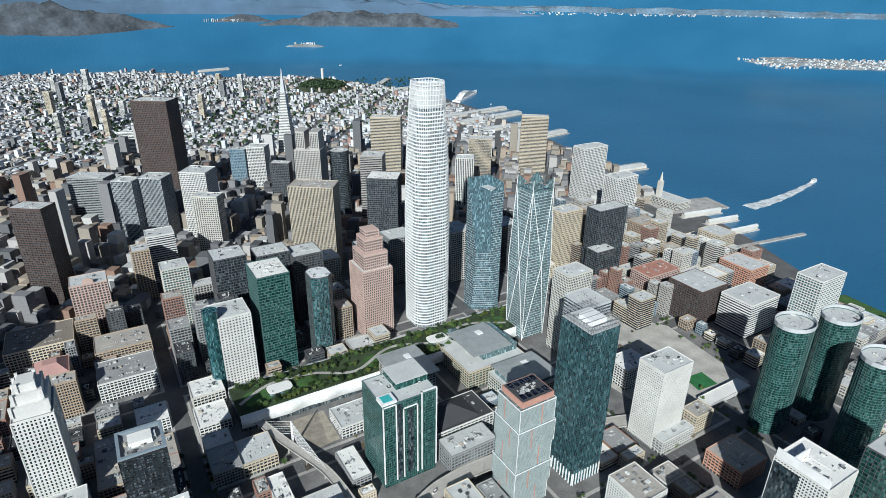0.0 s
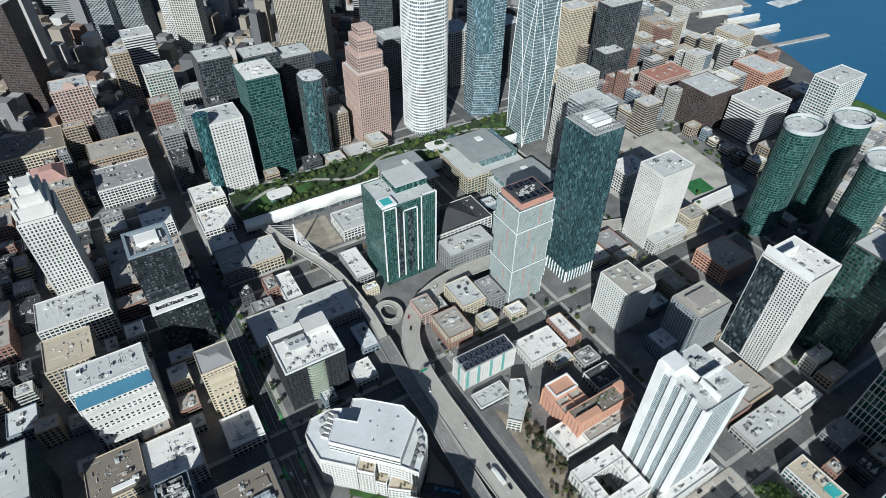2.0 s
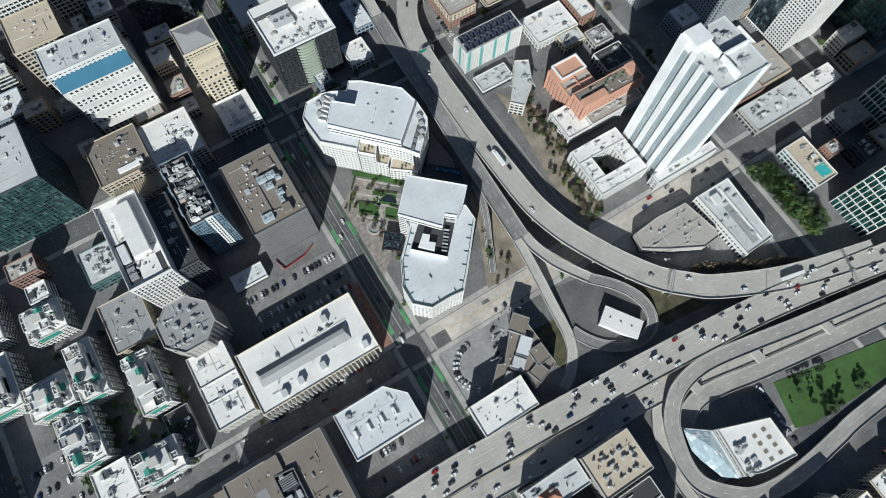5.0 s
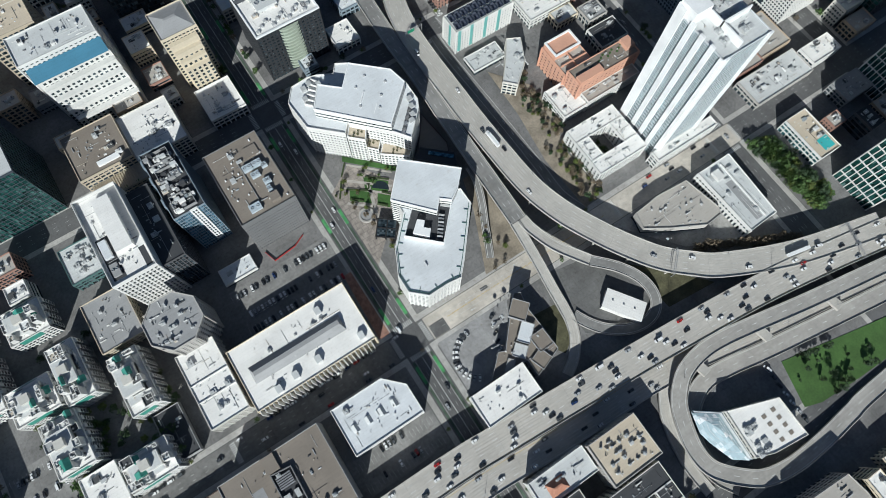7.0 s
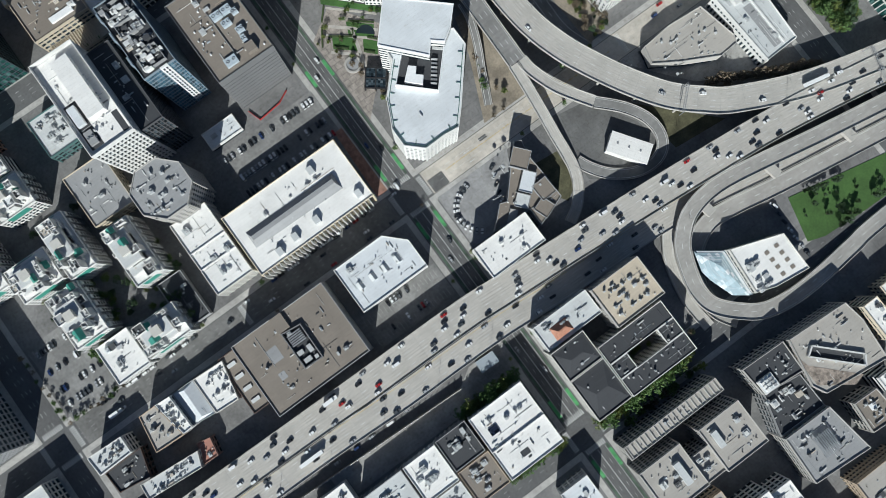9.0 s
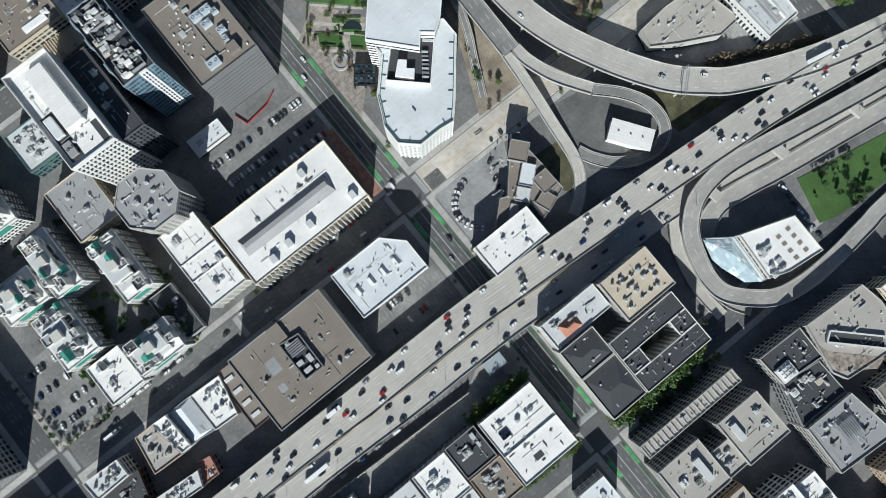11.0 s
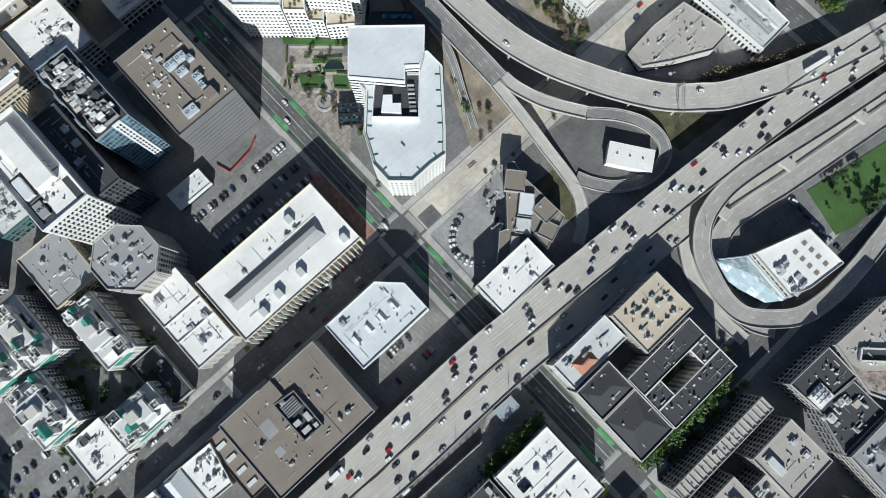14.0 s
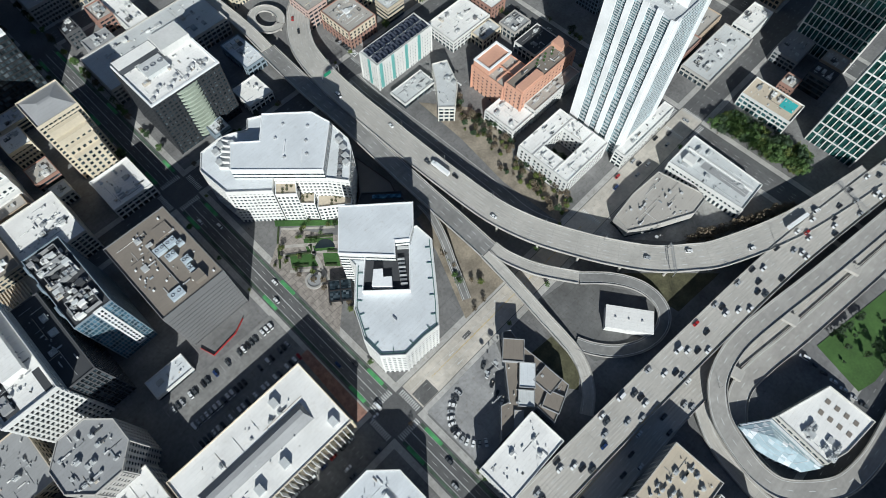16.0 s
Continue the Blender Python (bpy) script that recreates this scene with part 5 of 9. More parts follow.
roof_box(o, "crown_wall", -6, -5, -19, 8, 120, 126, WHITE_PAINT)
rooftop(o, rect(30, 34), 120.1, 22, 77, (1.5, 5))
near("tower_podium", "white podium beside an apartment tower", 224.6, 282, 10, 17.6, 14, wall_c="white", roof_c="white", units=2)
# terraced orange block
o = near("orange_block", "orange terraced apartment block on a white base", 207, 264, 88, 103, 27, wall_c="orange", roof_c="brown", units=6, floor=3.2, bay=4.2, pier=2.4, band=1.6, usize=(0.8, 2))
roof_box(o, "raised_end", 20, 28, -2, 7.4, 27, 31, wall("orange"))
roof_box(o, "raised_end", -28, -6, -7.4, -1, 27, 30, wall("orange"))
for k in range(9):
    roof_box(o, "planter", -4 + k * 2.9, -2.6 + k * 2.9, 1 + (k % 3) * 1.6, 2.2 + (k % 3) * 1.6, 27.1, 27.8, GRASS, "planted roof tub")
o = near("orange_wing", "orange stepped wing with sunken terraces", 206, 232, 104, 133, 22, wall_c="orange", roof_c="gravel", units=5, floor=3.2, bay=4.2, pier=2.4, band=1.6, usize=(0.8, 2))
roof_box(o, "upper_block", -12.5, 11, 0, 14.2, 22, 27, wall("orange"))
bm = bmesh.new()
ring(bm, [(x - 0.5, y + 7) for x, y in rect(24, 15)], [(x - 0.5, y + 7) for x, y in rect(21.5, 12.5)], 27, 28.4)
part("white_rim", bm, WHITE_PAINT, o, "white roof rim")
roof_box(o, "terrace_wall", -12, 12, -8, -7.4, 22, 24.4, wall("orange"))
roof_box(o, "terrace_wall", -1, -0.4, -14, 0, 22, 24.4, wall("orange"))
near("white_base_block", "white stepped flats with garden roof", 212, 262, 78.5, 87.4, 13, wall_c="white", roof_c="gravel", units=6, floor=3.2, bay=3.2, pier=1.3, joined=False)
near("white_base_block", "white flats below an orange block", 190, 211, 79, 105, 10, wall_c="white", roof_c="white", units=4, joined=False)
near("cream_small_house", "small cream house with a pale roof", 239, 259, 152, 164, 9, wall_c="cream", roof_c="pale", units=6)
near("grey_small_house", "small grey flat-roofed house", 262, 280, 140, 156, 9, wall_c="concrete", roof_c="grey", units=6)
near("dark_roof_hall", "low hall under dark pitched roofs", 255, 281, 114, 134, 9, wall_c="white", roof_c="dark", units=2)
o = building("curved_flats", "slim curved white flats beside the slope", "building", 186, 140, 26, 40, 15, poly=[(-20, -12), (-12, -20), (5, -6), (15, 14), (5, 19), (-6, 4)], wall_c="offwhite", roof_c="pale", units=5)
# pale block with solar panels
o = near("solar_block", "pale apartment block with solar panels on its roof", 156, 210, 179, 197, 25, wall_c="white", glass_c="grey", roof_c="pale", units=0, floor=3.2, band=1.7, bay=2.6, pier=1.6)
for k in range(9):
    for y in (-4.5, 4.0):
        bm = bmesh.new()
        prism(bm, rect(5.2, 6.6), 26.0, 26.15)
        bmesh.ops.rotate(bm, verts=bm.verts, cent=(0, 0, 26), matrix=Matrix.Rotation(radians(8), 3, "X"))
        part("solar_panel", bm, glazing("solar", (0.015, 0.02, 0.035), 0.25, (1.0, 1.6, 9), 0.3), o).location = (-23 + k * 5.7, y, 0.4)
bm = bmesh.new()
for x in (-24, -12.5, 1, 14):
    box(bm, x - 1.3, x + 1.3, -9.75, -8.9, 2, 25.6)
box(bm, -27.75, -26.9, -2, 0.5, 2, 25.6)
part("teal_strip", bm, plain("teal_panel", (0.16, 0.40, 0.37), 0.5, vary=0.15, big=0.3, fine=1.0), o, "teal recessed stair strip", "stuff")
near("garden_terrace", "low block with planted roof garden", 157, 187, 153, 168, 5, wall_c="white", roof_c="pale", units=4, pier=0)
near("low_white_hall", "low white-roofed hall with vents", 221, 261, 166, 194, 10, wall_c="white", roof_c="white", units=10)
near("brick_hall", "low red brick hall with a white roof", 266, 281, 168, 200, 12, wall_c="brick", roof_c="white", units=3, pier=2, bay=4)
o = near("pink_block", "red and cream apartment block over a car park", 168, 194, 224, 256, 17, wall_c="brick", roof_c="gravel", units=5, floor=3.2, bay=3.4, pier=1.6)
roof_box(o, "cream_top_storey", -13.5, 13.5, -16.5, 16.5, 10.0, 17.15, wall("cream"))
bm = bmesh.new()
for f in range(2):
    for k in range(7):
        box(bm, -13.6, -13.3, -14.5 + k * 4.5, -12.8 + k * 4.5, 11 + f * 3.1, 12.7 + f * 3.1)
        box(bm, -12.5 + k * 3.8, -10.9 + k * 3.8, -16.6, -16.3, 11 + f * 3.1, 12.7 + f * 3.1)
part("window", bm, glass("dark"), o, "small dark windows", "stuff")
roof_box(o, "roof", -13, 13, -16, 16, 17.15, 17.25, roofing("gravel"))
rooftop(o, rect(24, 28), 17.25, 3, 81, (1, 3))
near("pink_stone_block", "low block of pink stone", 160, 178, 262, 284, 18, wall_c="pink", roof_c="gravel", units=4)
near("yellow_white_block", "white and yellow flats with roof garden", 200, 226, 250, 285, 18, wall_c="cream", roof_c="pale", units=8)
near("grey_flats", "grey flats with orange panels and planted roof", 228, 245, 242, 272, 20, wall_c="grey", roof_c="grey", units=6)
near("white_house", "small white house with a wide roof", 76, 96, 229, 250, 8, wall_c="white", roof_c="white", units=2)
near("blue_house", "small bluish house with stepped roofs", 96, 112, 258, 290, 9, wall_c="bluegrey", roof_c="bluewhite", units=6)
# beside the next street
o = building("wedge_hall", "low grey wedge-shaped hall beside the freeway", "building", 212, -28, 50, 36, 9, poly=[(-29, 3), (-13, -7), (12, -20), (26, -19), (28, -14), (22, 15), (-4, 17), (-26, 15)], wall_c="concrete", roof_c="gravel", units=9, usize=(0.8, 2.0), pier=0, band=3)
o = building("long_white_block", "long low white office with side windows", "building", 259, -41, 29, 54, 12, poly=[(-13, -28), (12, -27), (14.5, 27), (-15.5, 27)], wall_c="white", roof_c="pale", units=6, band=2.6, floor=6, bay=3.0, pier=1.5, joined=False)
roof_box(o, "roof_ridge", 3, 4, -25, 24, 12.1, 13.2, wall("white"))
roof_box(o, "roof_house", -8, -2, 14, 22, 12.1, 15, wall("white"))
roof_box(o, "roof_trough", -4, 2, -24, 10, 12.1, 12.2, roofing("grey"))
near("construction_hall", "half-built low hall with red scaffold", 326, 385, 6, 30, 8, wall_c="concrete", roof_c="pale", units=10)
near("corner_hall", "low white corner hall with a poster", 386, 416, 9, 25, 12, wall_c="white", roof_c="white", units=4)
o = near("pool_club", "white low club with a blue pool", 330, 350, -55, -17, 12, wall_c="white", glass_c="teal", roof_c="beige", units=5)
roof_box(o, "pool", -2, 8, -16, -6, 12.1, 12.3, plain("pool_water", (0.08, 0.45, 0.45), 0.1, vary=0.1), "turquoise pool water")
# two green residential towers with white lattices
for x0, x1, y0, y1, hh in ((338, 372, -104, -70, 165), (414, 450, -60, -14, 180)):
    building("lattice_tower", "green glass tower behind a white lattice", "skyscraper", (x0 + x1) / 2, (y0 + y1) / 2, x1 - x0, y1 - y0, hh, wall_c="white", glass_c="green", floor=9.9, band=0.8, bay=3.6, pier=0.7, proud=0.6, roof_c="pale")

# offices on the plaza: tiered roofs, terraces and striped fronts
STRIPE = dict(wall_c="white", roof_c="bluewhite", floor=3.7, band=1.9, bay=2.6, pier=1.0, joined=False)


def tier(ob, poly, z0, z1, windows=True):
    """An upper block with window bands, a rim and a pale roof."""
    bm = bmesh.new()
    prism(bm, poly, z0, z1)
    t = part("upper_storey", bm, wall("white"), ob)
    if windows:
        bm = bmesh.new()
        for k in range(int((z1 - z0 - 1) / 3.6)):
            prism(bm, outset(poly, 0.05), z0 + 1.2 + k * 3.6, z0 + 2.5 + k * 3.6)
        part("window_band", bm, glass("dark"), t, "dark window band", "stuff")
    bm = bmesh.new()
    ring(bm, outset(poly, 0.12), outset(poly, -0.5), z1 - 0.4, z1 + 0.7)
    part("rim", bm, WHITE_PAINT, t)
    bm = bmesh.new()
    prism(bm, outset(poly, -0.45), z1, z1 + 0.12)
    part("roof", bm, roofing("bluewhite"), t, "pale bluish flat roof")
    return t


o = building("plaza_office", "white stepped office with striped fronts and terraces", "building", 0, 0, 70, 90, 36, poly=[(15.3, 186), (17, 161.8), (37, 143), (43, 149.5), (66, 126.5), (74.5, 115.2), (91.8, 132.7), (95, 139), (95.2, 157), (67.5, 192.8), (59.8, 197), (54.5, 190.1), (44, 195.6), (37, 197.4), (23.5, 196.5)], units=0, parapet=1.4, **STRIPE)
TAKEN[-1] = (57, 157, 55, 80, 84, 0)
tier(o, [(26.6, 166), (65.7, 126.4), (91.9, 150.7), (88.9, 165), (66, 186), (52.1, 170.4), (38.8, 182.2)], 36, 46)
for poly, zt in (([(37.5, 142), (47, 133), (52, 140), (43, 149)], 32), ([(46.2, 135.2), (53.5, 127.5), (61, 136), (53, 144.5)], 19), ([(53.5, 125.6), (70.5, 112.5), (76, 117.5), (61.2, 134)], 16)):
    bm = bmesh.new()
    prism(bm, poly, 0.2, zt)
    t = part("terrace_block", bm, wall("white"), o)
    bm = bmesh.new()
    prism(bm, outset(poly, -0.5), zt, zt + 0.08)
    part("terrace_floor", bm, roofing("beige"), t, "beige paved terrace")
    bm = bmesh.new()
    ring(bm, outset(poly, 0.06), outset(poly, -0.4), zt - 0.2, zt + 1.1)
    part("terrace_wall", bm, WHITE_PAINT, t)
    bm = bmesh.new()
    n = len(poly)
    for e in range(n):
        p, q = Vector(poly[e]), Vector(poly[(e + 1) % n])
        a = (q - p).normalized()
        m = int((q - p).length / 2.6)
        for f in range(int(zt / 3.7)):
            for k in range(m):
                c = p + (q - p) * ((k + 0.5) / m)
                bar(bm, tuple(c - a * 0.75), tuple(c + a * 0.75), 0.3, 2 + f * 3.7, 3.5 + f * 3.7)
    part("window", bm, glass("dark"), t, "punched dark windows", "stuff")
    cx, cy = sum(p[0] for p in poly) / 4, sum(p[1] for p in poly) / 4
    for k in range(5):
        roof_box(t, "planter", cx - 4 + k * 1.7, cx - 2.9 + k * 1.7, cy + (k % 2) * 2 - 1.5, cy + (k % 2) * 2, zt + 0.08, zt + 0.9, plain("planting", (0.10, 0.10, 0.05), 0.95, vary=0.4, big=0.5, fine=2.0))
for x, y in ((30, 190), (35, 192), (41, 188), (46, 182), (82, 126), (85, 130), (88, 136), (90, 142), (36, 176), (27, 182)):
    roof_box(o, "rooftop_unit", x - 1.8, x + 1.8, y - 1.8, y + 1.8, 36.1, 38.8, UNIT)
for x, y in ((60, 165), (72, 150), (66, 142), (55, 150), (80, 158), (70, 170)):
    roof_box(o, "roof_hatch", x - 0.7, x + 0.7, y - 0.7, y + 0.7, 46.1, 47, UNIT)
for k in range(6):
    u = k / 5
    bm = bmesh.new()
    bar(bm, (24.5 + 13.5 * u, 178.5 + 16.1 * u), (28.7 + 12.8 * u, 174.3 + 15.5 * u), 0.5, 36.1, 38.6)
    part("pergola_frame", bm, wall("white"), o)
for k in range(9):
    u = k / 8
    roof_box(o, "plant_box", 70.5 + 14.5 * u, 73 + 14.5 * u, 120 + 14.5 * u, 122 + 14.5 * u, 36.1, 37.6 + 0.8 * (k % 2), wall("darkgrey") if k % 3 else METAL)
bm = bmesh.new()
bar(bm, (56, 152), (63, 159), 0.7, 46.1, 47.2)
part("roof_duct", bm, WHITE_PAINT, o)
bm = bmesh.new()
bar(bm, (60, 140), (66, 146), 0.4, 46.1, 46.6)
part("roof_duct", bm, WHITE_PAINT, o)

o = building("plaza_office", "white angular office with a sunken plant court", "building", 0, 0, 70, 90, 34, poly=[(82.1, 64), (40, 81), (39.4, 70.2), (21.8, 51.8), (17, 41.5), (13.5, 34.7), (13.4, 21.6), (23.3, 12.4), (37.5, 12.6), (47.3, 11.4), (56.5, 21.2), (82.1, 51.5)], units=0, parapet=1.2, **STRIPE)
TAKEN[-1] = (51, 57, 50, 76, 92, 0)
tier(o, [(36, 80), (57.8, 56), (64.1, 63.1), (70.6, 57.7), (78.7, 62.8), (89.2, 73.8), (56.6, 103.1)], 0.2, 42)
bm = bmesh.new()
court = [(30.8, 54.9), (50.3, 36.3), (73.2, 60.7), (66, 66.9), (59.6, 59.4), (46.3, 70)]
ring(bm, court, outset(court, -0.5), 34, 38)
part("plant_screen", bm, WHITE_PAINT, o, "white screen round roof plant")
bm = bmesh.new()
prism(bm, outset(court, -0.5), 34.0, 34.18)
part("plant_floor", bm, roofing("dark"), o, "dark floor of the plant court")
bm = bmesh.new()
prism(bm, [(44.3, 60.1), (36.7, 53.3), (44.7, 45.1), (48.6, 49.6), (44.9, 52.8), (48.2, 56.7)], 34.2, 38.4)
part("plant_house", bm, WHITE_PAINT, o, "white angled plant house")
for k in range(7):
    x, y = 49.5 + k * 1.55, 43.5 + k * 2.05
    bm = bmesh.new()
    bar(bm, (x, y), (x + 3.0, y - 2.6), 0.9, 34.2, 36.6)
    part("cooling_unit", bm, METAL if k % 2 else UNIT, o)
for p, q in (((64, 61.5), (69, 57)), ((66, 64), (70.5, 60))):
    bm = bmesh.new()
    bar(bm, p, q, 1.4, 34.2, 35.6)
    part("roof_duct", bm, UNIT, o)
green_mark = plain("green_rail", (0.10, 0.17, 0.16), 0.6, vary=0.2)
edge = [(82.1, 51.5), (56.5, 21.2), (47.3, 11.4), (37.5, 12.6), (23.3, 12.4), (13.4, 21.6), (13.5, 34.7), (21.8, 51.8), (39.4, 70.2)]
for p, q in zip(edge, edge[1:]):
    p, q = Vector(p), Vector(q)
    a = (q - p).normalized()
    nrm = Vector((a.y, -a.x))
    bm = bmesh.new()
    bar(bm, tuple(p - nrm * -1.3), tuple(q - nrm * -1.3), 0.5, 34.1, 34.7)
    m = max(1, int((q - p).length / 8))
    for k in range(m):
        c = p + (q - p) * ((k + 0.5) / m)
        bar(bm, tuple(c + nrm * 1.2), tuple(c + nrm * 4.2), 0.5, 34.1, 34.6)
    part("edge_rail", bm, green_mark, o, "dark green roof edge rail")
roof_box(o, "roof_pipe", 33, 33.6, 30, 33, 34.1, 35.0, METAL)
# dark pergola frame beside the fountain
ob = thing("pergola", "dark steel pergola with four square bays", "pergola", 28.2, 77.4, 0.26, -38)
bm = bmesh.new()
for k in range(3):
    box(bm, -7.4 + k * 7, -6.6 + k * 7, -7.4, 7.4, 5.2, 6)
    box(bm, -7.4, 7.4, -7.4 + k * 7, -6.6 + k * 7, 5.2, 6.004)
part("top_frame", bm, wall("black"), ob)
for sx in (-7, 0, 7):
    for sy in (-7, 0, 7):
        roof_box(ob, "post", sx - 0.3, sx + 0.3, sy - 0.3, sy + 0.3, 0, 5.2, wall("black"))
bm = bmesh.new()
box(bm, -7, 7, -7, 7, 5.4, 5.5)
part("canopy", bm, glass("dark"), ob, "dark canopy panels")
o = building("brown_deck", "low brown-roofed deck between office and ramp", "building", 0, 0, 20, 30, 6, poly=[(82, 119), (99, 102), (103, 112), (100, 143), (97, 138)], wall_c="brown", roof_c="brown", units=0, pier=0, band=3, joined=False)
TAKEN[-1] = (95, 122, 18, 20, 40, 0)
o = building("dark_link", "dark flat-roofed link with a blue skylight strip", "building", 0, 0, 20, 20, 8, poly=[(74, 113), (98, 90), (102, 100.5), (83, 118)], wall_c="dark", roof_c="dark", units=0, pier=0, band=3, joined=False)
TAKEN[-1] = (88, 104, 14, 20, 20, 0)
bm = bmesh.new()
bar(bm, (86, 111), (100, 98), 2.6, 8.1, 9.2)
part("skylight", bm, glass("blue"), o, "blue glass skylight strip")

# red hoarding in front of the garage
ob = thing("hoarding", "low red hoarding beside a garage", "fence", 0, 0, 0.24)
bm = bmesh.new()
for p, q in (((-54, 111), (-51, 101.5)), ((-51, 101.5), (-34, 103.5)), ((-34, 103.5), (-25, 108))):
    bar(bm, p, q, 0.25, 0, 1.3)
part("panel", bm, plain("red_hoarding", (0.42, 0.03, 0.03), 0.6, vary=0.2, big=0.4, fine=2.0), ob)
near("green_glass_block", "broad green glass office with pale stepped roof", -222, -159, 221, 270, 60, wall_c="navy", glass_c="green", roof_c="pale", units=14, floor=3.9, band=0.5, bay=3.2, pier=0.35)

# service shed and loop office
ob = thing("white_shed", "white-roofed service shed with a rail", "shed", 136.7, -61.4, 0.3, -55.2)
bm = bmesh.new()
box(bm, -14, 14, -6.9, 6.9, 0, 6.4)
part("wall", bm, wall("white"), ob)
bm = bmesh.new()
prism(bm, rect(28.8, 14.6), 6.4, 6.9)
part("roof", bm, roofing("white"), ob, "flat white roof")
for k in range(3):
    roof_box(ob, "roof_vent", -9 + k * 8, -8 + k * 8, -0.5, 0.5, 6.9, 7.5, METAL)
o = plot("glass_roof_office", "low office under a pale faceted glass roof", [(129.3, -142.1), (125.4, -155.3), (127, -163.7), (132, -178.6), (141.2, -185.4), (144, -152.9)], 8, wall_c="bluegrey", glass_c="pale", units=0, roof_c="bluewhite", parapet=0)
ROOF_GLASS = glazing("roof_glass", (0.50, 0.62, 0.66), 0.15, (2.2, 3.1, 9), 0.12, 0.1)
for a, b_, c, z in (((-5.7, 21), (-9.6, 7.8), (2, 4), 0.8), ((-9.6, 7.8), (-8, -0.6), (2, 4), 0.8), ((-8, -0.6), (-3, -15.5), (2, 4), 0.8), ((-3, -15.5), (6.2, -22.3), (2, 4), 0.8), ((6.2, -22.3), (9, 10.2), (2, 4), 0.8), ((9, 10.2), (-5.7, 21), (2, 4), 0.8)):
    bm = bmesh.new()
    lo = [bm.verts.new((x, y, zz)) for x, y, zz in ((*a, 8.15), (*b_, 8.15), (*c, 10.6))]
    hi = [bm.verts.new((v.co.x, v.co.y, v.co.z + 0.15)) for v in lo]
    bm.faces.new(lo[::-1]), bm.faces.new(hi)
    for i in range(3):
        bm.faces.new((lo[i], lo[(i + 1) % 3], hi[(i + 1) % 3], hi[i]))
    t = part("roof_pane", bm, ROOF_GLASS, o, "pale blue glass roof facet")
    bm = bmesh.new()
    for k in range(1, 4):
        p, q = Vector((*a, 8.4)).lerp(Vector((*c, 10.85)), k / 4), Vector((*b_, 8.4)).lerp(Vector((*c, 10.85)), k / 4)
        d = (q - p).normalized().cross(Vector((0, 0, 1))) * 0.09
        bm.faces.new([bm.verts.new(v) for v in (p - d, q - d, q + d, p + d)])
    part("glazing_bar", bm, WHITE_PAINT, t, "white glazing bars", "stuff")
o = plot("loop_office", "white-roofed office inside the loop ramp", [(144.8, -153), (141.8, -184.8), (154.5, -189.3), (179.2, -192.5), (179.9, -165.5)], 13, wall_c="offwhite", roof_c="white", units=0)
for k in range(8):
    roof_box(o, "roof_well", 2 + (k % 2) * 8, 5 + (k % 2) * 8, -10 + (k // 2) * 5.6, -7.5 + (k // 2) * 5.6, 13.11, 13.3, roofing("brown"))
rooftop(o, [(-16, -12), (-4, -12), (-4, 12), (-16, 12)], 13.1, 16, 9, (1.2, 4))

o = plot("dark_roof_loft", "loft block with a dark roof and white boxes", [(102.4, -216.4), (103.6, -236), (133, -239), (133.9, -217.7)], 17, wall_c="concrete", roof_c="dark", units=4, usize=(0.8, 1.6))
roof_box(o, "plant_wall", -14, -3, -9.5, 0, 17.1, 19, wall("white"))
roof_box(o, "plant_floor", -13.4, -3.6, -8.9, -0.6, 19, 19.05, roofing("bluewhite"))
for k in range(9):
    roof_box(o, "plant_box", -12.6 + (k % 3) * 3, -10.8 + (k % 3) * 3, -8 + (k // 3) * 2.5, -6.4 + (k // 3) * 2.5, 19.05, 20.2, roofing(("white", "pale", "grey")[k % 3]))
plot("dark_roof_loft", "loft block with a dark stepped roof", [(104.5, -237.2), (97, -263.6), (131, -264.6), (130.6, -241)], 15, wall_c="grey", roof_c="dark", units=12)
o = plot("gravel_loft", "gravel-roofed loft with an angled light well", [(137.5, -219), (131.5, -250), (136, -258.5), (180.6, -264.3), (183.3, -236.3), (181, -222)], 18, wall_c="concrete", roof_c="gravel", units=7, usize=(0.8, 2))
for p, q, wd in (((-18, 8), (8, -18), 1.0), ((-12, 12), (12, -12), 1.0), ((-18, 8), (-12, 12), 1.0), ((8, -18), (12, -12), 1.0)):
    bm = bmesh.new()
    bar(bm, p, q, wd, 18.1, 20)
    part("well_wall", bm, wall("white"), o, "white wall of a light well")
bm = bmesh.new()
prism(bm, [(-17.2, 8), (8, -17), (11.2, -12), (-12, 11.2)], 18.1, 18.16)
part("well_floor", bm, roofing("dark"), o, "dark floor of a light well")
bm = bmesh.new()
prism(bm, [(-24, 14), (-21, 3), (4, -22), (-4, -24), (-24, -10)], 18.1, 18.2)
part("weathered_roof", bm, plain("rusty_gravel", (0.36, 0.30, 0.25), 0.95, vary=0.55, big=0.35, fine=1.6, bump=0.3), o, "weathered patch of rusty gravel")
o = plot("framed_loft", "grey-roofed loft with steel frames", [(97.1, -265.4), (95.6, -297.1), (136.4, -300.5), (131.6, -266.2)], 18, wall_c="concrete", roof_c="grey", units=12, usize=(0.8, 2.2))
for k in range(9):
    roof_box(o, "steel_frame", -5 + k * 1.4, -4.3 + k * 1.4, -6, 8, 20.2, 20.6, METAL)
for x, y in ((-5, -5.6), (7, -5.6), (-5, 7.6), (7, 7.6)):
    roof_box(o, "frame_post", x - 0.15, x + 0.15, y - 0.15, y + 0.15, 18.1, 20.2, METAL)
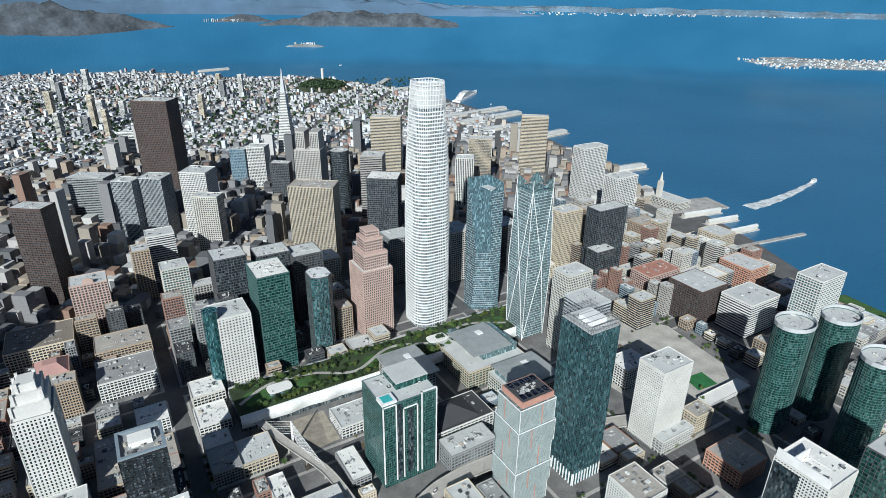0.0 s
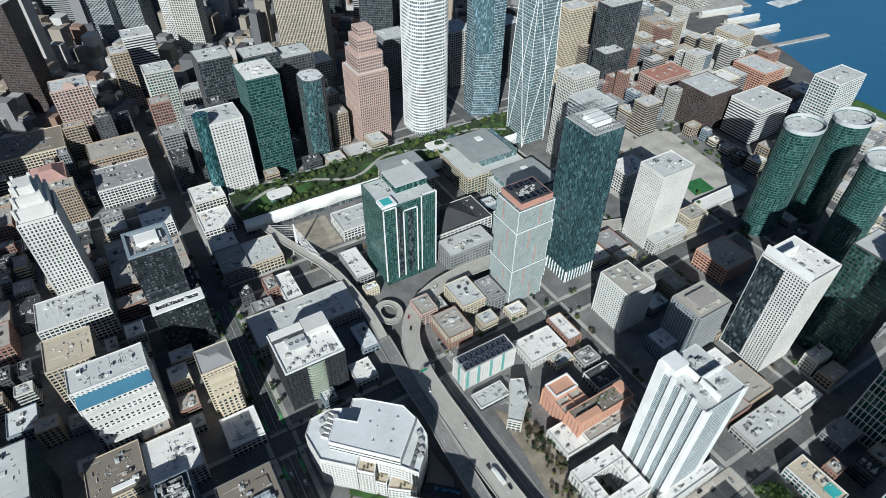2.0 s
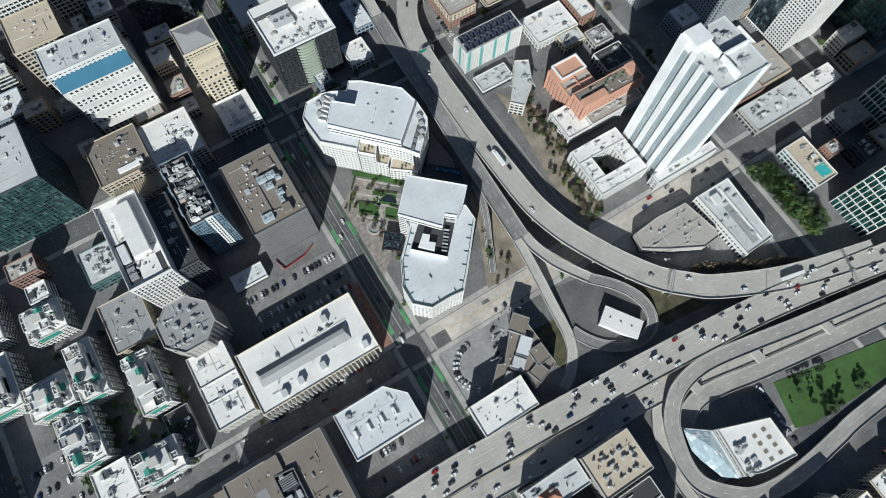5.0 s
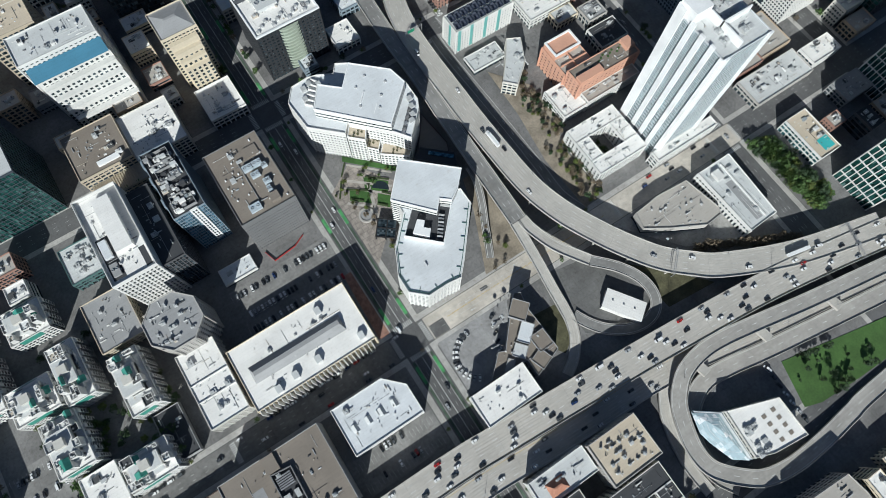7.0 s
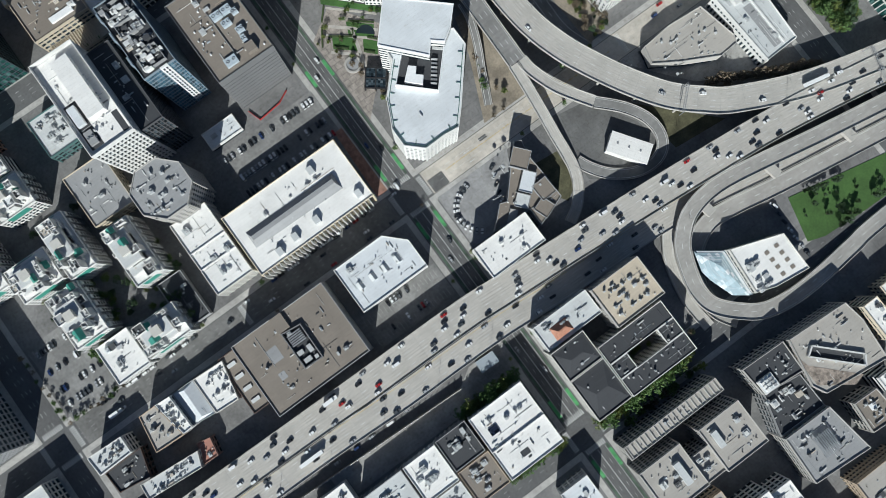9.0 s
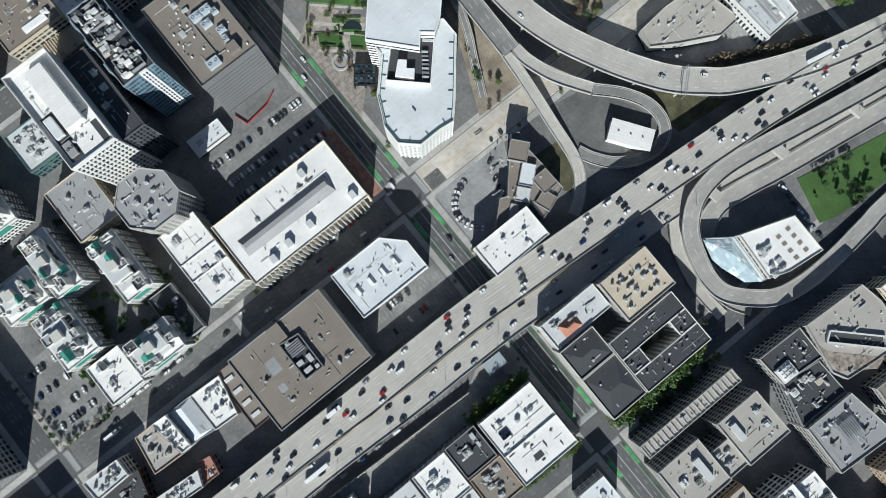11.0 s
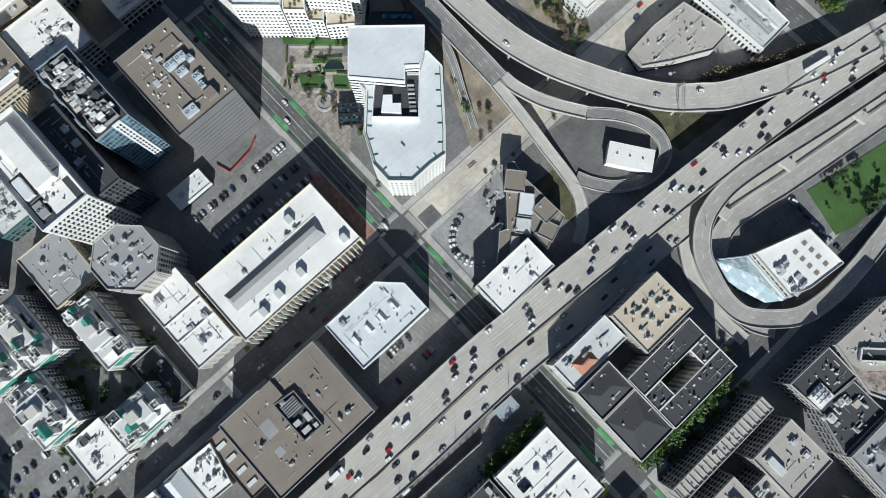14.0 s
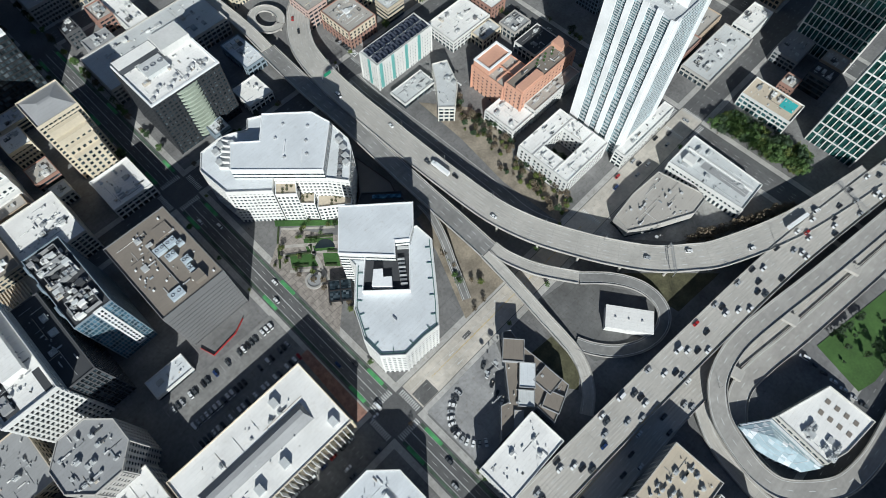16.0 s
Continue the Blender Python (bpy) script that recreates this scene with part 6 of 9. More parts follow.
o = plot("brown_roof_loft", "small loft with a brown roof and skylight", [(147.6, -276.5), (145.9, -297), (165.7, -298.6), (164.7, -277.3)], 14, wall_c="concrete", roof_c="brown", units=8, usize=(0.8, 2.4))
roof_box(o, "skylight", -2, 2, 1, 5, 14.1, 14.8, WHITE_PAINT)
plot("small_shop", "small white-roofed shop with roof vents", [(-181, -16), (-180.8, -41.4), (-165, -42.3), (-160, -17)], 10, wall_c="offwhite", roof_c="white", units=14, usize=(0.8, 2.4))
o = plot("gabled_shed", "grey shed with a low ridged roof", [(-197, -15.6), (-196, -39.3), (-181.8, -41), (-182, -15.6)], 9, wall_c="grey", roof_c="bluewhite", units=1)
bm = bmesh.new()
prism(bm, rect(14, 23.6), 9.1, 11.5, rect(0.4, 20))
part("ridge_roof", bm, roofing("bluewhite"), o, "bluish ridged metal roof")
plot("small_house", "small white flat-roofed house", [(-207.6, -15.4), (-203, -39.8), (-197, -39.5), (-198, -16)], 13, wall_c="white", roof_c="white", units=12, usize=(0.8, 2.2))
plot("small_house", "small brown flat-roofed house", [(-219.7, -15.4), (-223, -39.4), (-203.8, -40.2), (-208.4, -15.4)], 13, wall_c="tan", roof_c="gravel", units=9, usize=(0.8, 2.4))
plot("cluttered_house", "pale house with a cluttered roof terrace", [(-259, -17.5), (-258, -30.5), (-235.5, -29.9), (-235.5, -18.6)], 14, wall_c="white", roof_c="pale", units=16, usize=(0.8, 2.4))
plot("dark_court_house", "low house round a dark red court", [(-258, -31.4), (-257, -46), (-236.6, -49), (-232, -31)], 9, wall_c="brown", roof_c="dark", units=3)
plot("row_house", "row of pale flat-roofed houses by the freeway", [(-242.6, -50.4), (-243.4, -60.4), (-206.6, -63.6), (-203, -54)], 12, wall_c="offwhite", roof_c="pale", units=16, usize=(0.8, 2.4))
plot("red_roof_house", "low house with a dull red roof", [(-202.4, -50), (-205.6, -63), (-195.8, -63.3), (-193.9, -51.7)], 8, wall_c="brick", roof_c="red", units=1)
near("white_roof_house", "low house with a white roof", 50, 68, -300, -282, 20, wall_c="white", roof_c="white", units=4)
near("white_roof_house", "low house with a white roof", 69, 84, -313, -287, 16, wall_c="white", roof_c="white", units=4)
near("blue_roof_house", "low house with a bluish pitched roof", -36, -16, -228, -210, 14, wall_c="white", roof_c="bluewhite", units=2)
near("tan_roof_hall", "broad stone building with a plain tan roof", -145, -108, 336, 372, 50, wall_c="beige", roof_c="beige", units=2, usize=(1, 2))
near("corner_office", "dark office block with gridded windows", -335, -290, 14, 92, 34, wall_c="grey", roof_c="grey", units=8)
near("corner_shop", "low pale shop on a street corner", -332, -290, -60, -14, 15, wall_c="offwhite", roof_c="pale", units=6)

# ---- towers between the ramps and downtown ----
# green glass tower with white portal frames
o = near("green_tower", "green glass apartment tower with white portal frames", 158, 216, 330, 378, 100, wall_c="teal", glass_c="green", roof_c="pale", units=8, floor=3.1, band=0.45, pier=0.2, bay=2.4, proud=0.15)
for x0, x1, zt in ((-29.4, -15, 100), (-8, 8, 92), (12, 29.4, 104)):
    for x in (x0, x1 - 0.9):
        roof_box(o, "white_frame", x, x + 0.9, -25.2, -23.6, 6, zt, WHITE_PAINT)
    roof_box(o, "white_frame", x0, x1, -25.2, -23.6, zt - 0.9, zt, WHITE_PAINT)
roof_box(o, "dark_slot", -14.5, -9, -24.6, -23.4, 6, 98, glass("dark"))
roof_box(o, "dark_slot", -3, 3, -24.6, -23.4, 10, 88, glass("dark"))
roof_box(o, "upper_slab", -6, 29, -6, 24, 100, 107, glass("green"))
roof_box(o, "upper_roof", -6.4, 29.4, -6.4, 24.4, 107, 107.6, roofing("pale"))
roof_box(o, "roof_frame", -29.3, -14, -24, -10, 100, 103.5, WHITE_PAINT)
roof_box(o, "pool", -27, -17, -22, -12, 103.5, 103.7, plain("pool_water", (0.08, 0.45, 0.45), 0.1, vary=0.1))
# pale tower of shifted stacks
ob = thing("stacked_tower", "pale ribbed tower of shifted stacks with white seams", "skyscraper", 269, 258)
TAKEN.append((269, 258, 30, 44, 38, 0))
SILVER = plain("pale_metal_panel", (0.41, 0.45, 0.44), 0.5, 0.1, vary=0.1, big=0.1, fine=1.0)
for k in range(5):
    z0, z1 = 2 + k * 24.0, 2 + (k + 1) * 24.0
    s = 1.3 if k % 2 else -0.9
    bm = bmesh.new()
    prism(bm, rect(41 + s, 35 + s), z0, z1)
    st = part("storey_block", bm, glass("pale"), ob)
    bm = bmesh.new()
    w, d = 41 + s, 35 + s
    for i in range(int(w / 0.95)):
        x = -w / 2 + i * 0.95
        for y in (-d / 2 - 0.22, d / 2):
            box(bm, x, x + 0.5, y, y + 0.22, z0, z1)
    for i in range(int(d / 0.95)):
        y = -d / 2 + i * 0.95
        for x in (-w / 2 - 0.22, w / 2):
            box(bm, x, x + 0.22, y, y + 0.5, z0, z1)
    part("rib", bm, SILVER, st, "fine pale vertical ribs", "stuff")
    for sx in (-1, 1):
        roof_box(st, "corner_trim", sx * w / 2 - 0.26, sx * w / 2 + 0.26, -d / 2 - 0.26, -d / 2 + 0.26, z0, z1, WHITE_PAINT)
    red = plain("terracotta_panel", (0.50, 0.27, 0.21), 0.8, vary=0.15)
    sx = -6 if k % 2 else 5
    roof_box(st, "window_slot", sx - 0.6, sx + 0.6, -d / 2 - 0.32, -d / 2 - 0.1, z0 + 1, z1 - 1.5, red, "slim terracotta window slot")
    roof_box(st, "window_slot", -w / 2 - 0.32, -w / 2 - 0.1, sx - 0.6, sx + 0.6, z0 + 1, z1 - 1.5, red, "slim terracotta window slot")
    bm = bmesh.new()
    ring(bm, rect(w + 0.9, d + 0.9), rect(w - 0.4, d - 0.4), z1 - 0.5, z1 + 0.2)
    part("seam", bm, WHITE_PAINT, st, "white seam between stacks")
roof_box(ob, "brick_crown", -17, 19, -15, 15.5, 122, 128, plain("terracotta_panel", (0.50, 0.27, 0.21), 0.8, vary=0.15))
roof_box(ob, "roof", -16, 18, -14, 14.5, 128, 128.2, roofing("dark"))
for k in range(10):
    roof_box(ob, "solar_panel", -14 + (k % 5) * 6.4, -9.4 + (k % 5) * 6.4, -12 + (k // 5) * 18, -5 + (k // 5) * 18, 128.9, 129.1, glazing("solar", (0.015, 0.02, 0.035)))
rooftop(ob, rect(26, 10), 128.2, 9, 31, (1.5, 4))
# tall dark glass tower with an open crown
o = near("glass_tower", "tall dark green glass tower with an open steel crown", 322, 358, 239, 279, 178, wall_c="navy", glass_c="teal", roof_c="pale", units=10, floor=3.2, band=0.3, pier=0.18, bay=2.2, proud=0.12, parapet=0, base=14)
bm = bmesh.new()
for k in range(19):
    x = -18 + k * 2
    for y in (-20, 20):
        box(bm, x - 0.12, x + 0.12, y - 0.12, y + 0.12, 178, 186)
for k in range(21):
    y = -20 + k * 2
    for x in (-18, 18):
        box(bm, x - 0.12, x + 0.12, y - 0.12, y + 0.12, 178, 186)
for z in (181.5, 185.7):
    ring(bm, rect(36.4, 40.4), rect(35.8, 39.8), z, z + 0.3)
for k in range(6):
    box(bm, -18, 18, -19 + k * 7.4, -18.6 + k * 7.4, 185.2, 185.6)
part("crown_frame", bm, METAL, o, "open steel crown frame")
roof_box(o, "roof_house", -8, 10, -10, 8, 178.1, 184, WHITE_PAINT)
bm = bmesh.new()
for k in range(10):
    box(bm, -18 + k * 3.9, -17.3 + k * 3.9, -21, -19.8, 0, 15)
    box(bm, -19.2, -18, -20 + k * 4.3, -19.3 + k * 4.3, 0, 15)
part("base_fin", bm, WHITE_PAINT, o, "white fins at the base", "stuff")
near("grey_curved_tower", "grey glass tower with a curved top", 370, 402, 292, 326, 165, wall_c="silver", glass_c="grey", roof_c="pale", band=1.2, pier=0, units=4)
near("white_apartment_tower", "white apartment tower with strip balconies", 434, 478, 236, 268, 98, wall_c="white", glass_c="grey", roof_c="pale", band=1.7, pier=0.5, bay=2.5, floor=3.0, proud=0.8, units=12)
near("low_white_podium", "white podium below a tower", 434, 484, 222, 235, 18, wall_c="white", roof_c="pale", units=3)
o = near("silver_block", "pale apartment block with glass corner bays", 321, 354, 157, 195, 52, wall_c="white", glass_c="teal", roof_c="gravel", units=14, floor=3.1, band=1.3, bay=2.8, pier=1.3)
o = near("grey_block", "grey apartment block with a wide cornice", 350, 390, 102, 134, 58, wall_c="grey", glass_c="blue", roof_c="gravel", units=16, floor=3.1, band=1.1, bay=3, pier=1.2)
roof_box(o, "roof_deck", -12, 12, -9, 9, 58.1, 61, wall("granite"))
o = near("white_slab_tower", "white tower with dark punched windows and open frame", 399, 440, 57, 100, 116, wall_c="white", glass_c="dark", roof_c="white", units=8, floor=3.0, band=1.2, bay=2.6, pier=1.0)
roof_box(o, "crown_wall", -20.8, -19.6, -21, 21, 116, 125, WHITE_PAINT)
roof_box(o, "crown_wall", -20, 4, 8, 9, 116, 124, WHITE_PAINT)
roof_box(o, "glass_wall", -20.9, -20.2, 0, 21.6, 4, 112, glass("dark"))
near("green_edge_tower", "dark green glass tower beside a white slab", 462, 500, 20, 64, 125, wall_c="dark", glass_c="green", roof_c="pale", band=0.4, pier=0.3)
o = near("black_tower", "black glass office tower with a grey roof screen", -57.5, -22, 361, 396, 112, wall_c="black", glass_c="dark", roof_c="grey", units=14, band=0.9, pier=0.3, bay=3)
bm = bmesh.new()
ring(bm, rect(36, 35.6), rect(31, 30.6), 112, 115)
part("roof_screen", bm, wall("bluegrey"), o, "ribbed grey roof screen")
roof_box(o, "penthouse", -9, 9, -5, 8, 112.1, 117, roofing("white"))
roof_box(o, "penthouse", 9.2, 12, -2, 6, 112.1, 115.5, roofing("pale"))
o = near("framed_office", "dark office under a white roof frame", -57.5, -14, 347, 360.3, 58, wall_c="black", glass_c="dark", roof_c="dark", units=6, band=0.9, pier=0.3, bay=3)
bm = bmesh.new()
ring(bm, rect(44.2, 14), rect(36, 6), 58, 60)
part("roof_frame", bm, WHITE_PAINT, o, "white roof frame")
near("framed_office_wing", "dark office wing beside a black tower", -21.3, -14, 361, 392, 58, wall_c="black", glass_c="dark", roof_c="dark", units=2, band=0.9, pier=0.3, bay=3)
# stepped white stone tower
ob = near("art_deco_tower", "white stone stepped tower with tall piers", -131, -100, 447, 490, 118, wall_c="white", roof_c="grey", band=1.3, bay=3.0, pier=1.6, units=6, floor=3.8)
for k, (w, d, z) in enumerate(((27, 37, 130), (21, 28, 139), (13, 18, 146))):
    roof_box(ob, "setback", -w / 2, w / 2, -d / 2, d / 2, 118, z, wall("white"))
    for sx in (-1, 1):
        for sy in (-1, 1):
            roof_box(ob, "pinnacle", sx * w / 2 - 1.2, sx * w / 2 + 1.2, sy * d / 2 - 1.2, sy * d / 2 + 1.2, z - 8, z + 2, wall("white"))
near("white_wing", "white stone wing with roof plant", -152, -92, 405, 444, 34, wall_c="white", roof_c="pale", units=18)
ob = near("pink_roof_building", "stone building with a pink hipped roof", -136, -100, 630, 668, 48, wall_c="pink", roof_c="red", units=0)
bm = bmesh.new()
prism(bm, rect(35, 37), 48.1, 56, rect(14, 12))
part("hip_roof", bm, plain("pink_tile", (0.46, 0.27, 0.24), 0.85, vary=0.15), ob, "pink tiled hip roof")
near("white_court_building", "white stone building with roof plant", -76, -12, 618, 668, 26, wall_c="white", roof_c="grey", units=16)
near("tan_building", "tan stone building with a flat roof", -75, -10, 685, 730, 30, wall_c="tan", roof_c="gravel", units=10)
near("beige_hotel", "broad beige stone hotel", -170, -95, 715, 775, 42, wall_c="cream", roof_c="brown", units=14)
near("small_white_block", "small block with a white roof", -44, -12, 530, 560, 18, wall_c="white", roof_c="white", units=5)
near("brown_roof_row", "row of old brown-roofed buildings", -86, -64, 450, 528, 16, wall_c="tan", roof_c="gravel", units=18)
near("white_row", "white stone row beside a hotel", 16, 52, 545, 580, 20, wall_c="offwhite", roof_c="white", units=8)
near("white_row", "low white row with a brick side", 14, 48, 500, 538, 12, wall_c="white", roof_c="white", units=8)
near("mid_hall", "low white hall with a round roof edge", 393, 420, 182, 203, 15, wall_c="white", roof_c="gravel", units=6)
near("yellow_block", "yellow low block beside a street", 492, 520, 225, 245, 25, wall_c="cream", roof_c="gravel", units=5)
near("red_low_block", "low block of red brick", 386, 414, 240, 272, 12, wall_c="brick", roof_c="grey", units=5)
near("orange_brick_row", "orange brick row with flat roof", 462, 505, 150, 190, 22, wall_c="orange", roof_c="gravel", units=8)
near("white_office_block", "white office block with bands", 486, 526, 322, 355, 30, wall_c="white", roof_c="white", units=8)
near("white_canopy", "long white canopy over a bus lot", 548, 624, 244, 262, 6, wall_c="white", roof_c="white", units=0, pier=0.4, bay=9)

# ---- the raised park over the bus terminal ----
PX0, PX1, PY0, PY1, PZ = 55, 480, 484, 540, 21
ob = thing("terminal", "long bus terminal with white wavy screens and a park on top", "building", 0, 0)
bm = bmesh.new()
box(bm, PX0, PX1, PY0, PY1, 0.2, PZ)
part("hall", bm, glass("grey"), ob)
for y, s in ((PY0, -1), (PY1, 1)):
    bm = bmesh.new()
    n = 110
    rows = []
    for i in range(n + 1):
        x = PX0 + (PX1 - PX0) * i / n
        off = 2.2 * math.sin(i * 0.55) + 1.2 * math.sin(i * 0.23)
        rows.append([bm.verts.new(p) for p in ((x, y + s * (1.5 + 0.4 * off), 6), (x, y + s * (4.5 + off), 14), (x, y + s * (2.5 + 0.5 * off), PZ + 1.5), (x, y, PZ + 1.5))])
    for a, c in zip(rows, rows[1:]):
        for k in range(3):
            f = bm.faces.new((a[k], c[k], c[k + 1], a[k + 1]))
            f.smooth = True
    part("wavy_screen", bm, plain("white_screen", (0.78, 0.78, 0.76), 0.55, vary=0.08, big=0.2, fine=1.5), ob, "white perforated wavy screen")
bm = bmesh.new()
box(bm, PX0, PX1, PY0, PY1, PZ, PZ + 0.8)
part("park_ground", bm, plain("park_planting", (0.04, 0.065, 0.025), 0.95, vary=0.4, big=0.06, fine=0.5, bump=0.3), ob, "planted roof garden soil")
for x0, x1, y0, y1 in ((66, 96, 494, 522), (128, 156, 500, 518), (215, 262, 496, 520), (400, 436, 500, 522)):
    bm = bmesh.new()
    prism(bm, [((x0 + x1) / 2 + u, (y0 + y1) / 2 + v) for u, v in rounded(x1 - x0, y1 - y0, 9)], PZ + 0.8, PZ + 1.0)
    part("park_lawn", bm, GRASS, ob, "mown lawn")
bm = bmesh.new()
pl = smooth_line([(60, 505, 0), (100, 526, 0), (150, 522, 0), (200, 500, 0), (260, 526, 0), (320, 508, 0), (380, 525, 0), (440, 498, 0), (476, 510, 0)])
strip(bm, side_line(pl, -2.2), side_line(pl, 2.2), PZ + 0.7, PZ + 1.05)
part("park_path", bm, PAVE, ob, "winding pale path")
for x in (107, 322):
    bm = bmesh.new()
    prism(bm, [(x + u, 508 + v) for u, v in rounded(26, 15, 5)], PZ + 0.8, PZ + 5.5)
    p = part("pavilion", bm, glass("pale"), ob, "round-cornered glass pavilion")
    bm = bmesh.new()
    prism(bm, [(x + u, 508 + v) for u, v in rounded(29, 18, 6)], PZ + 5.5, PZ + 6.1)
    part("roof", bm, roofing("white"), p)
bm = bmesh.new()
bmesh.ops.create_uvsphere(bm, u_segments=20, v_segments=8, radius=11)
for v in bm.verts:
    v.co.z = max(0, v.co.z) * 0.35
    v.co += Vector((352, 515, PZ + 0.9))
part("dome", bm, glass("pale"), ob, "low glass roof dome")
TAKEN += [(x, 512, 32, 30, 30, 0) for x in range(75, 480, 40)]
# cable mast of the bus ramp
ob = thing("cable_mast", "white mast with cables over the bus ramp", "mast", 96.5, 430, 0)
bm = bmesh.new()
prism(bm, rect(2.6, 2.0), 0, 38, rect(1.2, 1.2))
part("mast", bm, WHITE_PAINT, ob)
for k in range(11):
    u = k / 10
    for q in (Vector((2.5 + 13.5 * u ** 1.2, -10 - 48 * u, 13.6)), Vector((-9 - 8 * u, 16 + 26 * u, 13.6))):
        if q.y > 0 and k % 2:
            continue
        p = Vector((0, 0, 21 + 16.5 * u))
        bm = bmesh.new()
        d = (q - p).normalized()
        s = d.cross(Vector((0, 0, 1))).normalized() * 0.2
        t = d.cross(s)
        vs = [[bm.verts.new(e + a) for a in (s, t, -s, -t)] for e in (p, q)]
        for i in range(4):
            bm.faces.new((vs[0][i], vs[0][(i + 1) % 4], vs[1][(i + 1) % 4], vs[1][i]))
        part("cable", bm, WHITE_PAINT, ob)
flat("terrace_steps", "sandy building site with stepped walls", [(122, 418), (146, 420), (146, 474), (92, 476)], plain("sand", (0.36, 0.32, 0.26), 0.95, vary=0.25, big=0.1, fine=0.6), 0.6)

# ---- downtown ----
N = -36.0
# the tall rounded tower, narrowing to a lattice crown
ob = thing("main_tower", "tall white rounded tower narrowing to a lattice crown", "skyscraper", 360, 603)
TAKEN.append((360, 603, 40, 56, 56, 0))


def taper(z):
    return 1.0 if z < 150 else 1 - 0.30 * ((z - 150) / 200) ** 1.7


SKIN = rounded(56, 56, 19, 5)
bm = bmesh.new()
zs = [0, 40, 80, 120, 150, 175, 200, 225, 250, 275, 300, 318]
rows = [[bm.verts.new((x * taper(z) * 0.985, y * taper(z) * 0.985, z)) for x, y in SKIN] for z in zs]
for a, c in zip(rows, rows[1:]):
    for i in range(len(SKIN)):
        j = (i + 1) % len(SKIN)
        bm.faces.new((a[i], a[j], c[j], c[i]))
bm.faces.new(rows[-1])
part("glazing", bm, glazing("tower_pane", (0.10, 0.135, 0.155), 0.15, (3.0, 3.0, 4.68), 0.45, 0.25), ob, "pale blue window glass")
for k in range(1, 68):
    z = k * 4.68
    bm = bmesh.new()
    prism(bm, [(x * taper(z), y * taper(z)) for x, y in outset(SKIN, 0.5)], z - 0.9, z + 0.65)
    part("floor_band", bm, WHITE_PAINT, ob)
bm = bmesh.new()
for i, (x, y) in enumerate(SKIN):
    nx, ny = SKIN[(i + 1) % len(SKIN)]
    m = max(1, round(math.hypot(nx - x, ny - y) / 3.0))
    for q in range(m):
        px_, py_ = x + (nx - x) * q / m, y + (ny - y) * q / m
        for z0, z1 in ((0, 150), (150, 205), (205, 260), (260, 318), (318, 350)):
            t0, t1 = taper(z0) * 1.006, taper(z1) * 1.006
            a = [bm.verts.new((px_ * t + dx, py_ * t + dy, z)) for t, z in ((t0, z0), (t1, z1)) for dx, dy in ((-0.22, -0.22), (0.22, -0.22), (0.22, 0.22), (-0.22, 0.22))]
            for f in ((0, 1, 5, 4), (1, 2, 6, 5), (2, 3, 7, 6), (3, 0, 4, 7)):
                bm.faces.new([a[v] for v in f])
part("fin", bm, WHITE_PAINT, ob, "slender white vertical fins", "stuff")
for z in (322, 328, 334, 340, 346, 350):
    bm = bmesh.new()
    t = taper(z)
    o_ = [(x * t, y * t) for x, y in SKIN]
    ring(bm, outset(o_, 0.3), outset(o_, -0.4), z - 0.5, z + 0.5)
    part("crown_ring", bm, WHITE_PAINT, ob)
bm = bmesh.new()
t = taper(318)
prism(bm, [(x * t * 0.96, y * t * 0.96) for x, y in SKIN], 318, 344, [(x * t * 0.9, y * t * 0.9) for x, y in SKIN])
part("crown_core", bm, wall("silver"), ob, "pale metal crown walls")


def dt(name, label, x, y, w, d, h, turn, **k):
    k.setdefault("joined", True)
    return building(name, label, "skyscraper" if h > 90 else "building", x, y, w, d, h, turn, **k)


dt("brown_slab", "brown office slab with dark windows", -120, 937, 50, 31, 158, N, wall_c="brown", glass_c="dark", band=1.6, pier=1.0)
dt("grey_slab", "grey office slab with strip windows", -41, 1305, 80, 40, 95, N, wall_c="grey", band=1.8, pier=0)
dt("ribbed_tower", "dark tower with slender pale ribs", 14, 1115, 39, 30, 130, N, wall_c="silver", band=0.3, bay=2.5, pier=0.6)
dt("ribbed_tower", "dark tower with slender pale ribs", 62, 1113, 46, 40, 130, N, wall_c="silver", band=0.3, bay=2.5, pier=0.6)
dt("white_stone_tower", "white stone tower with tall top windows", 135, 1082, 50, 45, 140, N, wall_c="white", bay=3)
dt("cream_tower", "cream office tower with punched windows", 133, 999, 45, 26, 115, N, wall_c="offwhite", pier=1.4)
dt("striped_block", "block with black and white bands", 40, 935, 42, 35, 85, 0, wall_c="white", pier=0, band=1.8)
dt("stone_block", "brown stone block with a dome top", 5, 880, 25, 30, 85, 0, wall_c="tan", pier=1.4)
dt("teal_tower", "teal glass and stone tower", 40, 775, 35, 30, 92, 0, wall_c="offwhite", glass_c="teal")
o = dt("brown_granite_tower", "brown granite tower with a round gable", -68, 800, 45, 35, 84, 0, wall_c="pink", pier=1.3)
bm = bmesh.new()
prism(bm, ngon(7, 16), 0, 1.2)
bmesh.ops.rotate(bm, verts=bm.verts, cent=(0, 0, 0), matrix=Matrix.Rotation(radians(90), 3, "X"))
part("round_gable", bm, wall("pink"), o).location = (0, -16, 86)
dt("dark_glass_tower", "dark glass tower with a stepped roof", 100, 690, 42, 40, 130, 0, wall_c="dark", band=0.6, pier=0.3)
dt("dark_glass_tower", "dark office tower in shade", 160, 700, 46, 36, 118, 0, wall_c="dark", band=0.8, pier=0.3)
